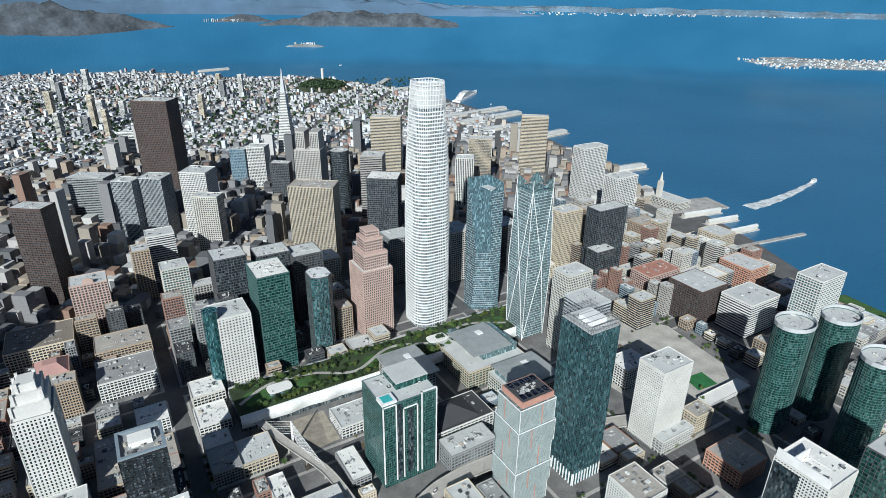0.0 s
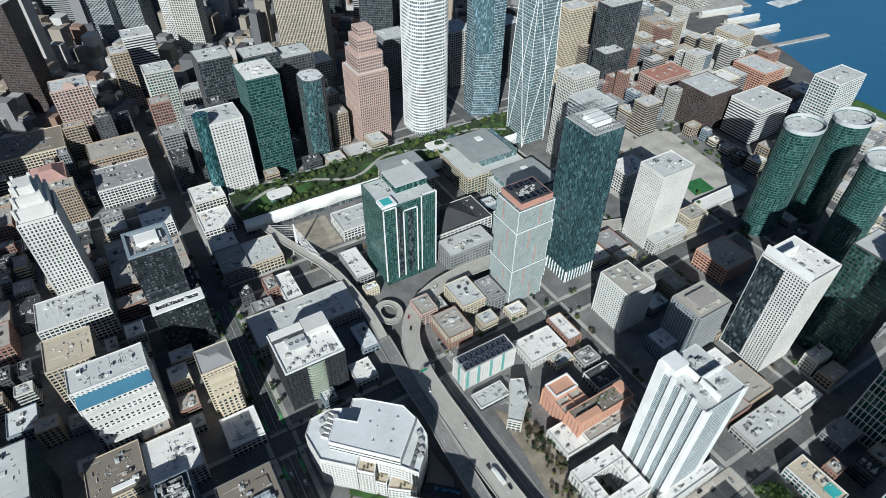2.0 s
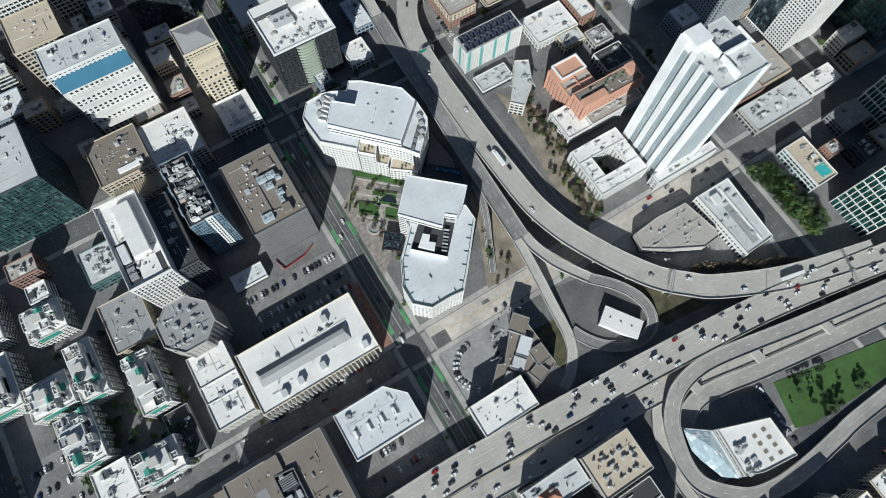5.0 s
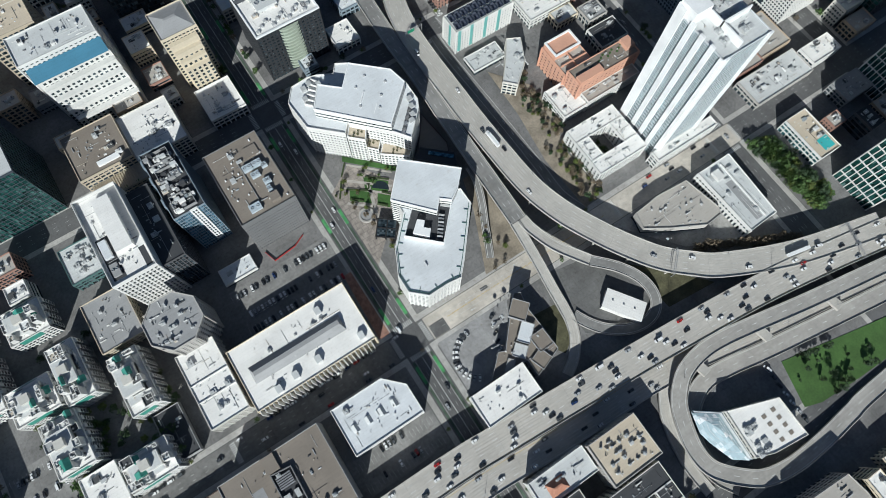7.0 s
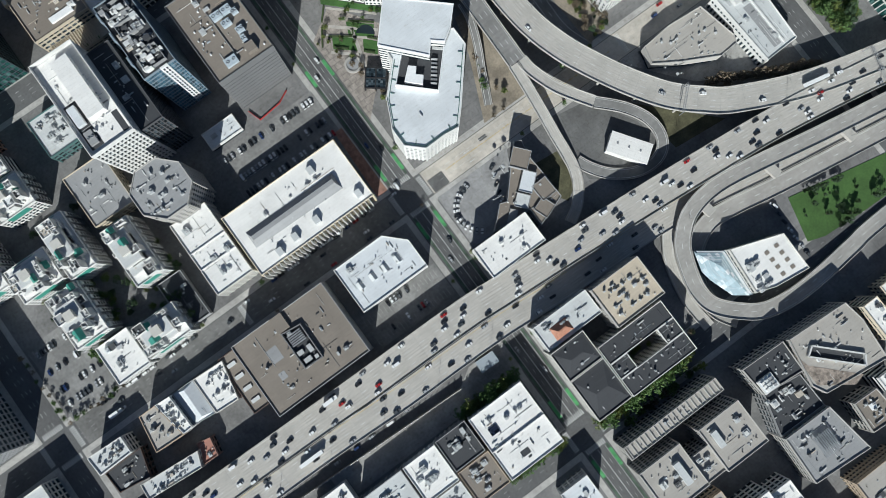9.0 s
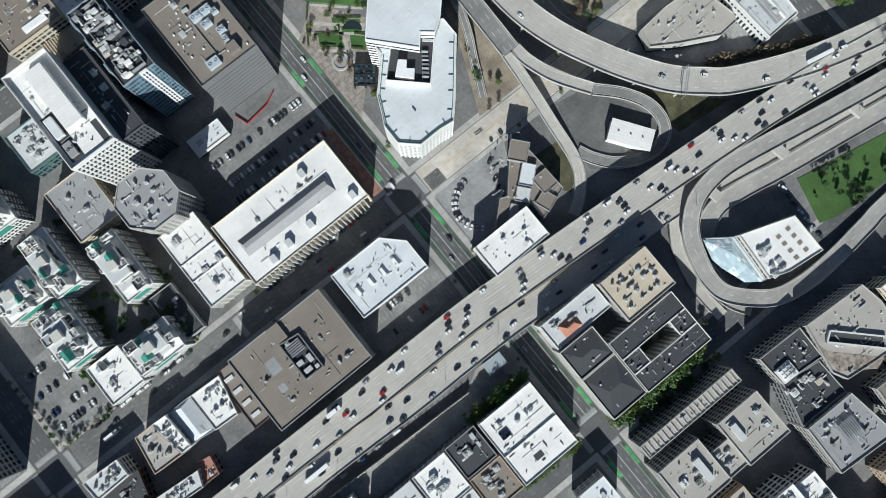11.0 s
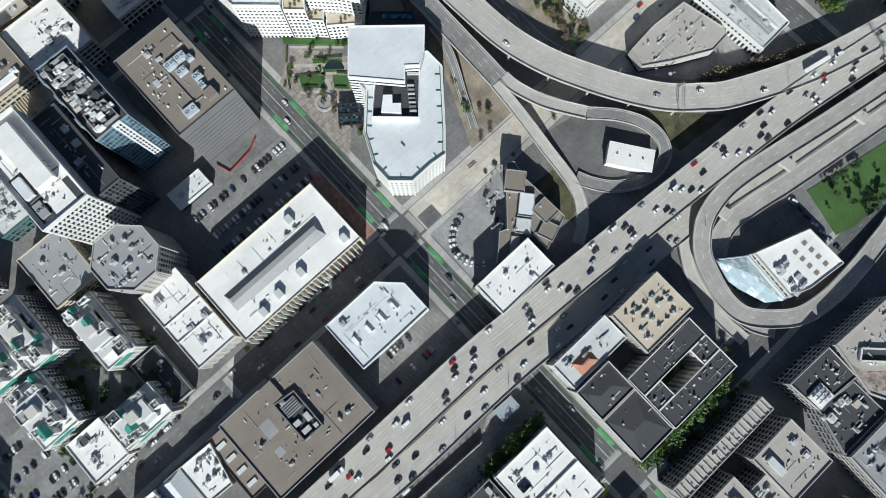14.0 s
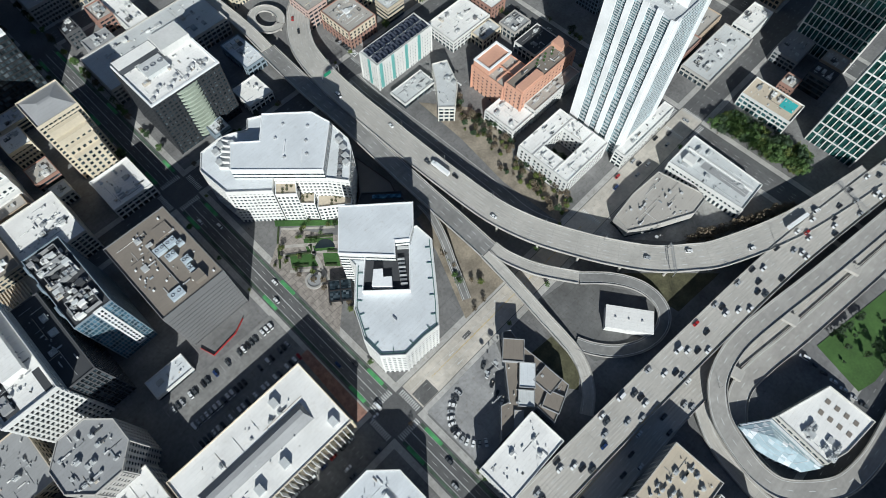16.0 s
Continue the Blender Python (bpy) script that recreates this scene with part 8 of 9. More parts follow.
for x, y, L, W, t in ((1058, 696, 115, 14, -9), (1070, 643, 94, 14, -8), (1064, 584, 87, 14, -6)):
    pier(x, y, L, W, t, True, "ferry pier with white canopies")
pier(1015, 535, 198, 9, -8, False, "long bare concrete breakwater pier")
near("ferry_hall", "long pale ferry hall with arches", 1085, 1130, 730, 860, 18, wall_c="offwhite", roof_c="pale", units=8, joined=True)
ob = thing("clock_tower", "pale clock tower of the ferry hall", "tower", 1095, 792)
bm = bmesh.new()
box(bm, -5, 5, -5, 5, 0, 55)
part("shaft", bm, wall("offwhite"), ob)
bm = bmesh.new()
prism(bm, ngon(4, 8), 55, 75, ngon(0.6, 8))
part("cap", bm, wall("offwhite"), ob)


def boat(x, y, L, W, turn, decks, label):
    ob = thing("boat", label, "boat", x, y, -2, turn)
    bm = bmesh.new()
    prism(bm, [(-L / 2, -W / 2), (L * 0.3, -W / 2), (L / 2, 0), (L * 0.3, W / 2), (-L / 2, W / 2)], -0.5, W * 0.25)
    part("hull", bm, WHITE_PAINT, ob)
    for k in range(decks):
        bm = bmesh.new()
        box(bm, -L * 0.42 + k * L * 0.03, L * (0.28 - 0.05 * k), -W * 0.4, W * 0.4, W * 0.25 + k * 3, W * 0.25 + k * 3 + 2.7)
        part("deck_house", bm, wall("white"), ob)
    return ob


boat(1506, 2246, 330, 36, 40, 7, "white cruise ship at its berth")
FOAM = plain("foam", (0.7, 0.74, 0.76), 0.9, vary=0.35, big=0.05, fine=0.15)
bm = bmesh.new()
wk = smooth_line([(1600, 706, 0), (1520, 690, 0), (1430, 676, 0), (1340, 668, 0), (1262, 668, 0)], 10)
rows = []
for i, p in enumerate(wk):
    u = i / len(wk)
    hw = 5 + 13 * u
    j = 0.9 * math.sin(i * 2.1) + 1.2 * math.sin(i * 0.9)
    rows.append((bm.verts.new((p.x, p.y + hw + j, -1.9)), bm.verts.new((p.x + j, p.y - hw + j, -1.9))))
for a, c in zip(rows, rows[1:]):
    bm.faces.new((a[0], c[0], c[1], a[1]))
bmesh.ops.recalc_face_normals(bm, faces=bm.faces)
structure("wake", bm, FOAM, "white foaming wake on the bay")
boat(1606, 707, 34, 9, 10, 2, "white ferry leaving a foaming wake")
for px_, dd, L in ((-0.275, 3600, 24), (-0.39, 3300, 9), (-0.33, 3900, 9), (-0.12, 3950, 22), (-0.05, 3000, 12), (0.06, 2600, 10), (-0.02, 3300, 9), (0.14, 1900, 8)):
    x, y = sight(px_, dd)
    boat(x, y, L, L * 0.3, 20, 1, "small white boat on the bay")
# red arch sculpture on the waterfront lawn
ob = thing("arch_sculpture", "large red and yellow bow sculpture", "sculpture", 955, 235, 0.3, 30)
bm = bmesh.new()
arc = [Vector((18 * math.cos(radians(a)), 0, 14 * math.sin(radians(a)))) for a in range(0, 181, 15)]
for p, q in zip(arc, arc[1:]):
    beam(bm, p, q, 0.9)
part("bow", bm, plain("gold_paint", (0.55, 0.33, 0.06), 0.5), ob)
bm = bmesh.new()
beam(bm, (0, 0, 0), (0, 0, 17), 0.6)
part("arrow", bm, plain("red_paint", (0.5, 0.04, 0.03), 0.5), ob, "red arrow")
# hill with a round tower north of the pyramid
bm = bmesh.new()
rows = []
for j in range(10):
    rr = 150 * (1 - j / 9)
    rows.append([bm.verts.new((985 + rr * 1.1 * math.cos(math.tau * i / 28), 2720 + rr * math.sin(math.tau * i / 28), 46 * (math.sin(math.pi / 2 * (j / 9))) ** 1.3 + 5 * noise.noise(Vector((i * 0.7, j * 0.6, 0))))) for i in range(28)])
for a, c in zip(rows, rows[1:]):
    for i in range(28):
        bm.faces.new((a[i], a[(i + 1) % 28], c[(i + 1) % 28], c[i])).smooth = True
bmesh.ops.recalc_face_normals(bm, faces=bm.faces)
tagged(structure("wooded_hill", bm, WOOD_HILL, "dark wooded hill in the town"), category="hill")
ob = thing("round_tower", "slender white fluted tower on a hill", "tower", 985, 2720, 44)
bm = bmesh.new()
prism(bm, ngon(6, 16), 0, 50)
part("shaft", bm, wall("white"), ob)
bm = bmesh.new()
ring(bm, ngon(6.4, 16), ngon(5, 16), 46, 55)
part("crown", bm, wall("white"), ob)
rr = random.Random(4)
for k in range(18):
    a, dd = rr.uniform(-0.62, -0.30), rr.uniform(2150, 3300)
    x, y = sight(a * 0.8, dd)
    building("hill_apartment_tower", "pale apartment tower on a distant hill", "building", x, y, rr.uniform(14, 24), rr.uniform(14, 22), rr.uniform(50, 105), N, wall_c=rr.choice(("white", "offwhite", "cream", "grey")), units=1, joined=True, group="hill towers", band=1.6, pier=0.8)
# unseen towers beyond the western edge, added for their long shade across the streets
for x, y, w, d, hh, wc in ((-248, 432, 42, 40, 100, "brown"), (-250, 640, 40, 40, 140, "offwhite"), (-232, 735, 36, 40, 130, "tan"), (-258, 320, 40, 50, 62, "concrete"), (-250, 540, 44, 50, 70, "grey")):
    building("west_tower", "unseen tall tower west of the streets, added for shade", "skyscraper", x, y, w, d, hh, wall_c=wc, joined=True, units=3)

# ---- trees ----


def leaf_material(name, c1, c2):
    m, nt, b = base_material(name)
    geo = nt.nodes.new("ShaderNodeNewGeometry")
    nt.links.new(ramp_mix(nt, geo.outputs["Random Per Island"], c1, c2), b.inputs["Base Color"])
    b.inputs["Roughness"].default_value = 0.75
    return m


LEAF = [leaf_material("green_leaves", (0.028, 0.062, 0.014), (0.10, 0.175, 0.04)), leaf_material("yellow_green_leaves", (0.05, 0.08, 0.015), (0.16, 0.19, 0.04)),
        leaf_material("brown_leaves", (0.07, 0.055, 0.036), (0.20, 0.155, 0.10)), leaf_material("dark_leaves", (0.012, 0.03, 0.012), (0.04, 0.075, 0.025))]
BARK = plain("bark", (0.11, 0.08, 0.06), 0.95, vary=0.3, big=0.8, fine=4.0)


def tree(label, height, spread, mat, seed, clumps=26, leaves=24):
    rt = random.Random(seed)
    ob = thing("tree", label, "tree", 0, 0, -500)
    bm = bmesh.new()
    prism(bm, ngon(0.28, 7), 0, height * 0.45, ngon(0.16, 7))
    ends = []
    for k in range(6):
        a = math.tau * k / 6 + rt.uniform(-0.4, 0.4)
        e = Vector((math.cos(a) * spread * 0.32, math.sin(a) * spread * 0.32, height * rt.uniform(0.55, 0.8)))
        beam(bm, (0, 0, height * rt.uniform(0.3, 0.44)), e, 0.1)
        ends.append(e)
    part("trunk", bm, BARK, ob)
    verts, faces = [], []
    for k in range(clumps):
        a, q = rt.uniform(0, math.tau), rt.random() ** 0.6
        zc = rt.uniform(0.42, 0.93)
        wr = spread * 0.5 * math.sin(math.pi * min(1, (zc - 0.3) / 0.72)) * (0.75 + 0.4 * rt.random())
        c = Vector((math.cos(a) * q * wr, math.sin(a) * q * wr, height * zc))
        cr_ = spread * rt.uniform(0.10, 0.19)
        for i in range(leaves):
            d = Vector((rt.gauss(0, 1), rt.gauss(0, 1), rt.gauss(0, 0.8))).normalized() * cr_ * rt.uniform(0.5, 1.0)
            p = c + d
            n1 = Vector((rt.gauss(0, 1), rt.gauss(0, 1), rt.gauss(0, 1))).normalized() * spread * 0.055
            n2 = n1.orthogonal().normalized() * spread * 0.04
            v0 = len(verts)
            verts += [tuple(p - n1), tuple(p + n2), tuple(p + n1), tuple(p - n2)]
            faces.append((v0, v0 + 1, v0 + 2, v0 + 3))
    me = bpy.data.meshes.new("crown")
    me.from_pydata(verts, [], faces)
    me.materials.append(mat)
    part("crown", me, None, ob)
    return ob


PROTO = [tree("leafy green street tree with rounded crown", 8, 7, LEAF[0], 1), tree("yellow-green leafy tree beside a street", 7, 6.5, LEAF[1], 2), tree("brownish half-bare tree on dry earth", 8, 8, LEAF[2], 3, 18, 16), tree("dark evergreen tree with dense crown", 9, 8, LEAF[3], 4)]
rt = random.Random(15)


WOODS = [([], []) for _ in range(4)]


def plant(x, y, kind, s=1.0, z=0.2, joined=False):
    if joined:
        s *= rt.uniform(0.8, 1.2)
        m = pose(x, y, z, 0, 0, rt.uniform(0, 360)) @ Matrix.Diagonal((s, s, s * rt.uniform(0.85, 1.15), 1))
        vs, fs = WOODS[kind]
        for c in PROTO[kind].children:
            n0 = len(vs)
            vs.extend(tuple(m @ v.co) for v in c.data.vertices)
            fs.extend(tuple(n0 + i for i in p.vertices) for p in c.data.polygons)
        return None
    t = copy_thing(PROTO[kind], pose(x, y, z, 0, 0, rt.uniform(0, 360)))
    s *= rt.uniform(0.8, 1.2)
    t.scale = (s, s, s * rt.uniform(0.85, 1.15))
    t["group"] = "trees"
    return t


for k in range(120):  # grove beside the freeway
    u = rt.random()
    x, y = 297 + 18 * rt.random() + u * 8, -17 - u * 66
    plant(x, y, rt.choice((0, 1, 3, 0)), rt.uniform(0.9, 1.35), joined=k > 34)
for x, y in ((-152, 38), (-149, 52), (-178, 40), (-183, 62), (-172, 36), (-196, 62), (-200, 50), (-222, 30), (-224, 36), (-214, 124), (-182, 124), (-168, 108), (-160, 20), (-232, 84)):
    plant(x, y, rt.choice((0, 1, 3)), 0.9)
for k in range(9):
    plant(-262 + k * 5, 9 + rt.uniform(-1, 1), rt.choice((0, 2)), 0.55)
    plant(-265 + rt.uniform(-1, 1), 14 + k * 6, rt.choice((0, 2)), 0.55)
for k in range(16):
    plant(15 + rt.uniform(0, 12), 60 + k * 4.5, rt.choice((1, 2, 2)), 0.6)
for k in range(18):
    plant(26 + rt.uniform(0, 34), 98 + rt.uniform(0, 40), rt.choice((0, 1, 3)), 0.45)
for k in range(150):  # scrub on the slope
    y = 14 + rt.random() * 125
    plant(164 + (y > 70) * 9 + rt.random() ** 0.7 * 17, y, rt.choice((2, 2, 2, 1, 3)), rt.uniform(0.3, 0.8), joined=k > 30)
for k in range(9):
    plant(195 + rt.uniform(-5, 8), 38 + rt.uniform(0, 14), rt.choice((0, 3)), 0.7)
for k in range(34):
    plant(208 + k * 2.1 + rt.uniform(-1, 1), -58 - k * 1.0 + rt.uniform(-2, 2), 2, 1.1, joined=k % 3 > 0)
for k in range(17):
    plant(12 + k * 4.6, -190.8 + rt.uniform(-0.6, 0.6), rt.choice((0, 1)), 1.75)
for k in range(12):
    plant(46 + rt.uniform(0, 28), -174 + rt.uniform(0, 11), rt.choice((0, 1)), 0.5)
for k in range(11):
    plant(-56 + k * 4.0, -135.5 + rt.uniform(-0.6, 0.6), rt.choice((0, 1)), 1.7)
    plant(-55 + k * 4.0, -187.5, rt.choice((0, 1)), 1.1)
for x, y, s in ((216, -154.5, 0.5), (218.5, -155.2, 0.55), (221, -156, 0.6), (223.5, -156.8, 0.55), (227, -158, 0.6), (230, -158.6, 0.5), (236, -160.2, 0.6), (238.7, -160.8, 0.6), (242, -161.6, 0.45), (217.4, -158.5, 0.4), (221, -161, 0.35), (225.5, -164.4, 0.4), (229, -165.5, 0.3), (232.8, -167.3, 0.35),
                (215.5, -164.3, 0.65), (227, -176.7, 0.85), (218.3, -175.4, 0.65), (206.2, -167.8, 0.35), (225.8, -186, 0.95), (221, -186.6, 0.8), (229, -183, 0.7), (233, -185.5, 0.9), (240, -181, 0.5), (246, -173, 0.45), (252, -184, 0.9), (258, -186, 0.8), (262, -177, 0.5)):  # dark shrubs on the lawn
    plant(x, y, 3, s, 0.45)
for k in range(9):
    plant(84 + rt.uniform(0, 10), 20 + k * 5, rt.choice((0, 2, 1)), 0.6)
for k in range(420):  # roof park
    x = 60 + rt.random() * 415
    y = rt.choice((rt.uniform(486, 496), rt.uniform(522, 538), rt.uniform(486, 538)))
    if not (64 < x < 98 and 492 < y < 524) and not (213 < x < 264 and 494 < y < 522):
        plant(x, y, rt.choice((0, 0, 1, 3)), rt.uniform(0.5, 1.0), 21.8, True)
for k in range(60):  # street trees
    x, y = rt.choice(((rt.uniform(-260, 280), rt.choice((-10.6, 10.6))), (rt.choice((-10.8, 10.8)), rt.uniform(-180, 390)), (rt.uniform(20, 420), rt.choice((200.5, 221.5)))))
    plant(x, y, rt.choice((0, 1, 2)), 0.5, joined=abs(y) > 150)
for k in range(330):  # trees along farther streets
    x, y = rt.choice(((rt.uniform(20, 700), rt.choice((200.5, 221.5))), (rt.uniform(-150, 700), rt.choice((391.5, 412.5))), (rt.choice((277.5, 298.5)), rt.uniform(20, 390)), (rt.choice((414.5, 435.5)), rt.uniform(20, 390)), (rt.choice((551, 572)), rt.uniform(120, 480)), (rt.choice((-10.8, 10.8)), rt.uniform(225, 480)), (rt.uniform(20, 120), rt.choice((-203.5, -182.5)))))
    if not 100 < x < 160:
        plant(x, y, rt.choice((0, 0, 1, 2, 3)), rt.uniform(0.5, 0.95), joined=True)
for k in range(22):
    plant(645 + rt.uniform(0, 50), 290 + rt.uniform(0, 130), rt.choice((0, 1)), 0.8, joined=True)
for k in range(40):  # shaded courts between the terraced flats
    plant(rt.uniform(-235, -150), rt.uniform(34, 80), rt.choice((0, 3, 3, 1)), 0.8, joined=True)
for k, (vs, fs) in enumerate(WOODS):
    me = bpy.data.meshes.new("tree_group")
    me.from_pydata(vs, [], fs)
    me.materials.append(LEAF[k])
    tagged(new("tree_group", me), ("green leafy trees in groves and on roofs", "yellow-green leafy trees in a grove", "brownish scrub and half-bare trees", "dark evergreen trees and shrubs")[k], "trees", kind="stuff")
for p in PROTO:
    for c in p.children_recursive:
        bpy.data.objects.remove(c)
    bpy.data.objects.remove(p)
# woods on the far hill and squares
verts, faces = [], []
for k in range(2600):
    if k < 1500:
        a, q = rt.uniform(0, math.tau), rt.random() ** 0.5 * 105
        x, y, z = 985 + q * math.cos(a), 2720 + q * math.sin(a), 44 * (1 - (q / 150) ** 2)
    else:
        x, y = sight(rt.uniform(-0.52, 0.0), rt.uniform(1900, 3300))
        z = rt.uniform(6, 11)
    s = rt.uniform(4, 8)
    for i in range(3):
        n1 = Vector((rt.gauss(0, 1), rt.gauss(0, 1), rt.gauss(0, 1))).normalized() * s
        n2 = n1.orthogonal().normalized() * s
        v0 = len(verts)
        p = Vector((x, y, z + 3 + rt.uniform(-1, 2)))
        verts += [tuple(p - n1), tuple(p + n2), tuple(p + n1), tuple(p - n2)]
        faces.append((v0, v0 + 1, v0 + 2, v0 + 3))
me = bpy.data.meshes.new("woods")
me.from_pydata(verts, [], faces)
me.materials.append(LEAF[3])
tagged(new("distant_woods", me), "dark trees among distant houses", "trees", kind="stuff")

# ---- cars ----
CAR_GLASS = glazing("car_glass", (0.02, 0.025, 0.03), 0.1, (9, 9, 9), 0.2, 0.2)
TYRE = plain("tyre_rubber", (0.02, 0.02, 0.02), 0.9)


def car_paint(name, c):
    m, nt, b = base_material(name)
    b.inputs["Base Color"].default_value = (*c, 1)
    b.inputs["Roughness"].default_value = 0.3
    b.inputs["Coat Weight"].default_value = 0.6
    return m


def car(label, color, L=4.6, W=1.85, H=1.5, van=False):
    ob = thing("car", label, "car", 0, 0, -500, group="cars")
    paint = car_paint("car_paint_" + str(color), color)
    bm = bmesh.new()
    prism(bm, rounded(L, W, 0.35, 2), 0.35, 0.72)
    prism(bm, rounded(L, W, 0.35, 2), 0.72, 0.95, rounded(L - 0.2, W - 0.2, 0.3, 2))
    part("body", bm, paint, ob)
    a0, a1 = (-L * 0.47, L * 0.30) if van else (-L * 0.40, L * 0.22)
    bm = bmesh.new()
    prism(bm, [(a0, -W * 0.45), (a1, -W * 0.45), (a1, W * 0.45), (a0, W * 0.45)], 0.95, H - 0.06, [(a0 + (0.1 if van else 0.55), -W * 0.38), (a1 - 0.55, -W * 0.38), (a1 - 0.55, W * 0.38), (a0 + (0.1 if van else 0.55), W * 0.38)])
    part("window_glass", bm, CAR_GLASS, ob, "dark window glass")
    bm = bmesh.new()
    prism(bm, [(a0 + (0.1 if van else 0.5), -W * 0.385), (a1 - 0.5, -W * 0.385), (a1 - 0.5, W * 0.385), (a0 + (0.1 if van else 0.5), W * 0.385)], H - 0.07, H)
    part("roof", bm, paint, ob)
    bm = bmesh.new()
    box(bm, -L * 0.44, L * 0.44, -W * 0.4, W * 0.4, 0.18, 0.36)
    for sx in (-0.31, 0.31):
        for sy in (-1, 1):
            prism(bm, [(sx * L + u, sy * (W / 2 - 0.1) + v) for u, v in rect(0.6, 0.22)], 0.0, 0.4)
    part("undercarriage", bm, TYRE, ob, "dark tyres and underside")
    return ob


CARS = [car("white saloon car with dark windows", (0.75, 0.75, 0.74)), car("silver grey saloon car on asphalt", (0.36, 0.37, 0.38)), car("black saloon car with glossy paint", (0.02, 0.02, 0.022)), car("dark grey sport utility car", (0.07, 0.075, 0.08), 4.8, 1.95, 1.75), car("red saloon car with dark windows", (0.35, 0.02, 0.02)),
        car("dark blue saloon car with dark windows", (0.02, 0.04, 0.12)), car("tall white sport utility car", (0.72, 0.72, 0.71), 4.8, 1.95, 1.75), car("long white delivery van", (0.75, 0.75, 0.75), 5.8, 2.1, 2.5, True)]
WEIGHT = [5, 4, 5, 4, 1, 1, 4, 1]
rc = random.Random(33)


def park(x, y, z, turn):
    c = copy_thing(rc.choices(CARS, WEIGHT)[0], pose(x, y, z, 0, 0, turn))
    return c


def traffic(line, offset, gap0, gap1, x_min, x_max, back=False):
    pts = side_line(smooth_line(line), offset)
    need = rc.uniform(0, gap1)
    for p, q in zip(pts, pts[1:]):
        seg = (q - p).length
        at = 0.0
        while need <= seg - at:
            at += need
            c = p.lerp(q, at / seg)
            if x_min < c.x < x_max:
                park(c.x, c.y, c.z, math.degrees(math.atan2((q - p).y, (q - p).x)) + (180 if back else 0))
            need = rc.uniform(gap0, gap1)
        need -= seg - at


for k in range(5):
    traffic(FREEWAY, -7.6 + k * 3.8, 14, 46, -240, 345, True)
for k in range(4):
    traffic(LOWER_FREEWAY, -5.6 + k * 3.7, 17, 60, -240, 170)
for off in (-4, 0, 4):
    traffic(CONNECTOR, off, 60, 170, 100, 330)
for off in (-6.5, -2, 2.5):
    traffic([(30, 0, 0.03), (180, 0, 0.03), (290, 0, 0.03)], off, 12, 45, 190, 290)
    traffic([(-262, 0, 0.03), (-100, 0, 0.03), (-12, 0, 0.03)], off, 25, 80, -262, -12)
for off in (-3.5, 3.5):
    traffic([(0, -180, 0.03), (0, 0, 0.03), (0, 200, 0.03)], off, 25, 80, -20, 20)
    traffic([(288, -20, 0.03), (288, 200, 0.03), (288, 390, 0.03)], off, 20, 70, 270, 300)
for y in (65, 76, 92):  # lots
    x = -86.0
    while x < -16:
        if rc.random() < 0.78:
            park(x, y, 0.24, 90 + rc.uniform(-3, 3))
        x += 2.9
for y in (20, 30, 44, 58):
    x = -257.0
    while x < -225:
        if rc.random() < 0.5:
            park(x, y, 0.24, 90 + rc.uniform(-3, 3))
        x += 2.9
for x in range(-60, -30, 3):
    for y in (-49.5, -64):
        if rc.random() < 0.5:
            park(x, y, 0.24, 90)
for k in range(13):
    a = radians(100 + k * 11)
    park(38 + 21 * math.cos(a), -34 + 17 * math.sin(a), 0.25, math.degrees(a))
for k in range(5):
    park(56 - k * 2.2, -17 - k * 5.5, 0.25, 20)
for k in range(8):
    park(166.5, 210 + k * 3.0 + 8, 0.24, 5)
for k in range(4):
    park(-12 - k * 24 + rc.uniform(-4, 4), 7.4, 0.04, 0)
    park(-20 - k * 22 + rc.uniform(-4, 4), -7.4, 0.04, 0)
for k in range(13):
    if k % 4 != 3:
        park(-106 + k * 6.6 + rc.uniform(-1, 1), 7.5, 0.04, 180)
    if k % 5 != 2:
        park(-240 + k * 6.4 + rc.uniform(-1, 1), 7.5, 0.04, 180)
for k in range(7):
    park(193 - k * 0.3, -150 - k * 6.5, 0.3, 100)
for k in range(5):
    park(-140 + k * 14 + rc.uniform(-2, 2), -113, 0.26, rc.choice((0, 180)))
for k in range(4):
    park(186 + k * 9, -14 + rc.uniform(-1, 1), 0.26, 90)
for c_ in CARS:
    for c in c_.children_recursive:
        bpy.data.objects.remove(c)
    bpy.data.objects.remove(c_)


def lorry(x, y, z, turn, label, L=13.0):
    ob = thing("lorry", label, "lorry", x, y, z, turn)
    roof_box(ob, "trailer", -L / 2, L / 2 - 2.8, -1.25, 1.25, 1.0, 3.9, WHITE_PAINT)
    roof_box(ob, "cab", L / 2 - 2.5, L / 2, -1.15, 1.15, 0.6, 3.0, WHITE_PAINT)
    roof_box(ob, "windscreen", L / 2 - 0.3, L / 2 + 0.03, -1.0, 1.0, 1.9, 2.8, CAR_GLASS)
    bm = bmesh.new()
    prism(bm, ngon(0.5, 10), -0.15, 0.15)
    bmesh.ops.rotate(bm, verts=bm.verts, cent=(0, 0, 0), matrix=Matrix.Rotation(radians(90), 3, "X"))
    me = mesh_of("wheel", bm, TYRE)
    for xx in (-L * 0.4, -L * 0.3, L * 0.25, L * 0.42):
        for s in (-1, 1):
            part("wheel", me, None, ob).location = (xx, s * 1.05, 0.5)
    return ob


lorry(262, -99, 12.1, -12, "white articulated lorry on the freeway", 18)
lorry(-148, -100, 12, 180, "long white lorry on the freeway", 17)
lorry(-118, -78, 12, 0, "white box lorry on the freeway", 10)
lorry(131, 92, 12.2, 92, "white coach on the connector ramp", 15)
lorry(-236, -3, 0.03, 0, "white box lorry on the street", 9)


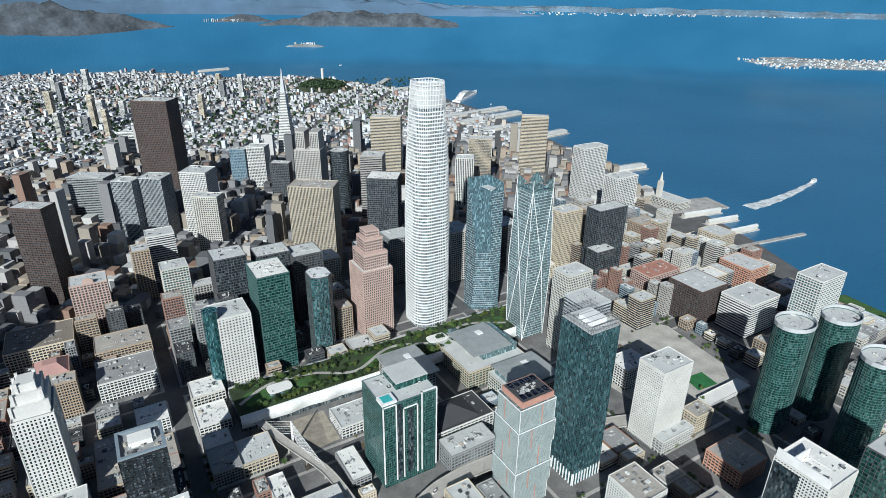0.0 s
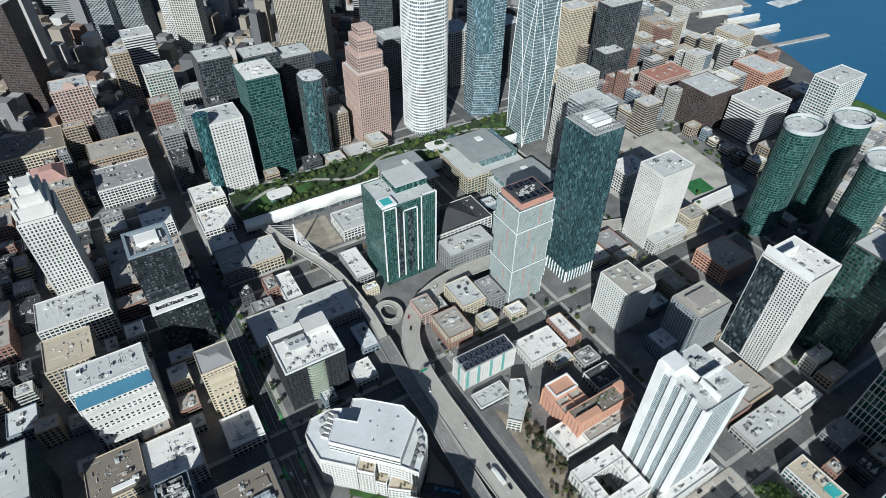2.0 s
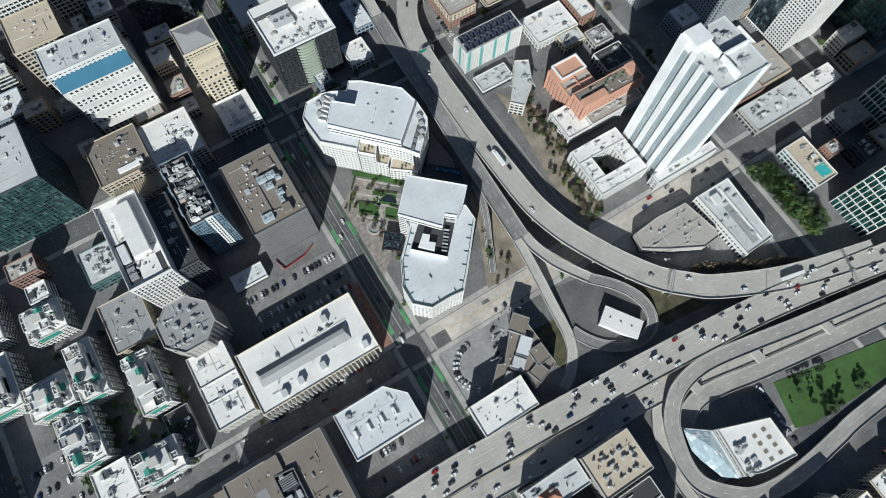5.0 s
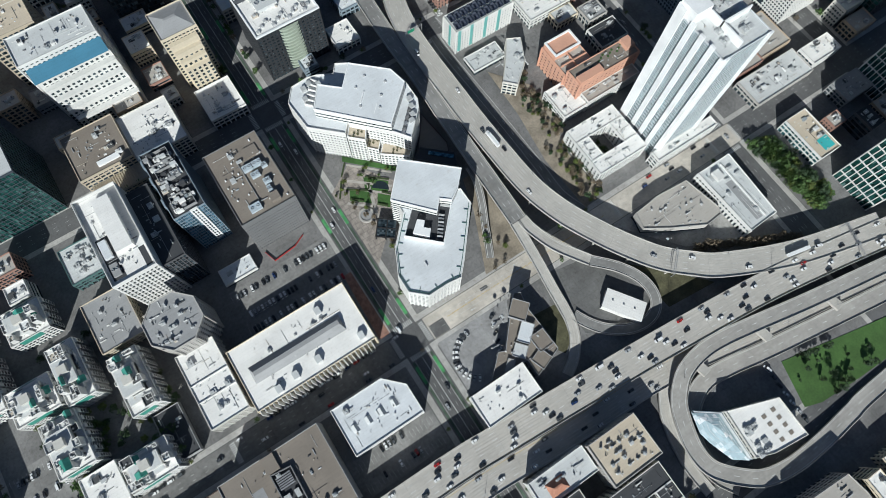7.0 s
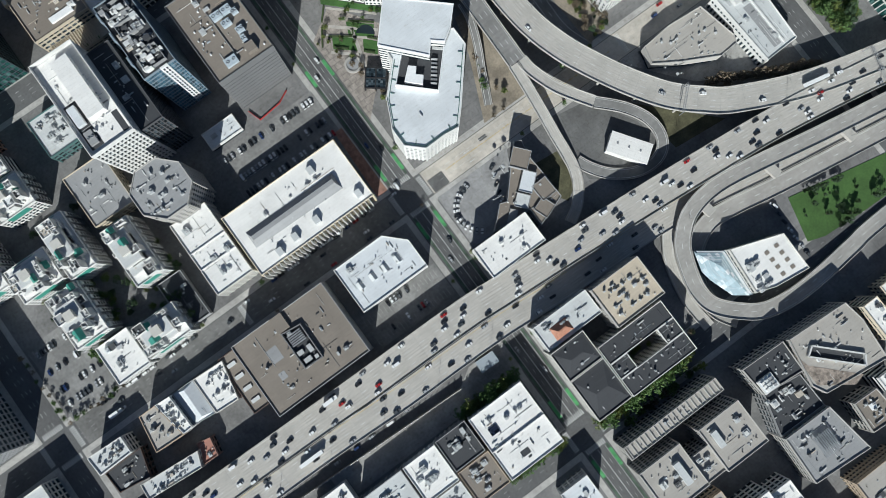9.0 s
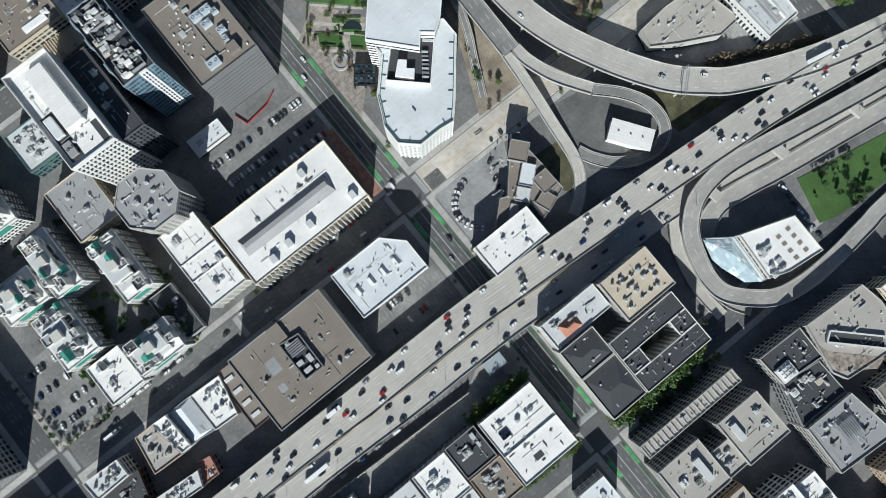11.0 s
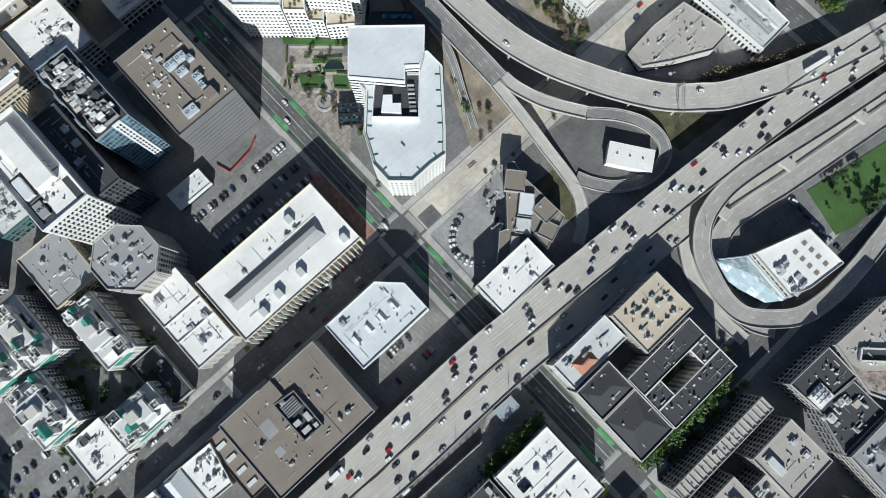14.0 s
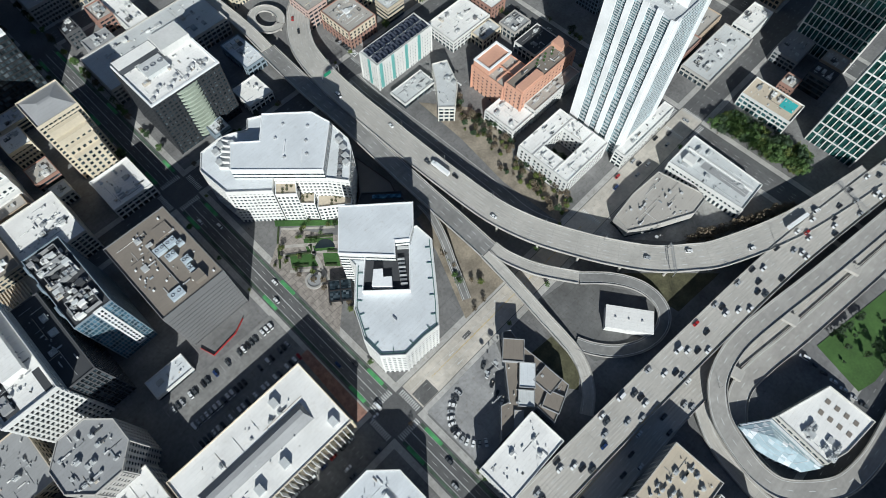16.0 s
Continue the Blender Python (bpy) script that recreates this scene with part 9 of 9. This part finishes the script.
# ---- lamp posts and sign gantries ----
def lamp_post(x, y, z, turn):
    ob = thing("street_lamp", "grey steel lamp post with one arm", "lamp", x, y, z, turn, group="freeway lamps")
    bm = bmesh.new()
    prism(bm, ngon(0.14, 6), 0, 9.5, ngon(0.08, 6))
    part("pole", bm, METAL, ob)
    bm = bmesh.new()
    beam(bm, (0, 0, 9.4), (3.0, 0, 10), 0.07)
    part("arm", bm, METAL, ob)
    bm = bmesh.new()
    box(bm, 2.7, 3.7, -0.18, 0.18, 9.9, 10.1)
    part("lamp_head", bm, UNIT, ob)


for line, off, face in ((FREEWAY, -10.2, -90), (LOWER_FREEWAY, 7.9, 90), (CONNECTOR, -7.2, 0)):
    pts = side_line(smooth_line(line), off)
    run = 0
    for p, q in zip(pts, pts[1:]):
        run += (q - p).length
        if run > 38 and -240 < q.x < 400:
            run = 0
            lamp_post(q.x, q.y, q.z, math.degrees(math.atan2((q - p).y, (q - p).x)) + (90 if off > 0 else -90))


def gantry(x, y, z, turn, w, label):
    ob = thing("sign_gantry", label, "gantry", x, y, z, turn)
    for s in (-1, 1):
        roof_box(ob, "post", s * w / 2 - 0.2, s * w / 2 + 0.2, -0.2, 0.2, 0, 6.5, METAL)
    bm = bmesh.new()
    for yy, zz in ((-0.6, 6), (0.6, 6), (-0.6, 7.2), (0.6, 7.2)):
        box(bm, -w / 2, w / 2, yy - 0.08, yy + 0.08, zz - 0.08, zz + 0.08)
    n = int(w / 1.4)
    for k in range(n):
        x0 = -w / 2 + k * w / n
        beam(bm, (x0, -0.6, 6), (x0 + w / n, 0.6, 7.2), 0.06)
        beam(bm, (x0, -0.6, 7.2), (x0 + w / n, -0.6, 6), 0.06)
    part("truss", bm, METAL, ob, "grey steel truss")
    return ob


gantry(181.5, -57.2, 12.5, 42, 19.5, "steel sign gantry over a ramp")
gantry(299.5, -115, 12, 73, 27, "steel sign gantry over the freeway")
g = gantry(133, 205, 12, 0, 15, "gantry with green road signs")
roof_box(g, "green_sign", -6, 0, -0.9, -0.7, 5, 8, plain("sign_green", (0.02, 0.22, 0.12), 0.5), "green road sign")
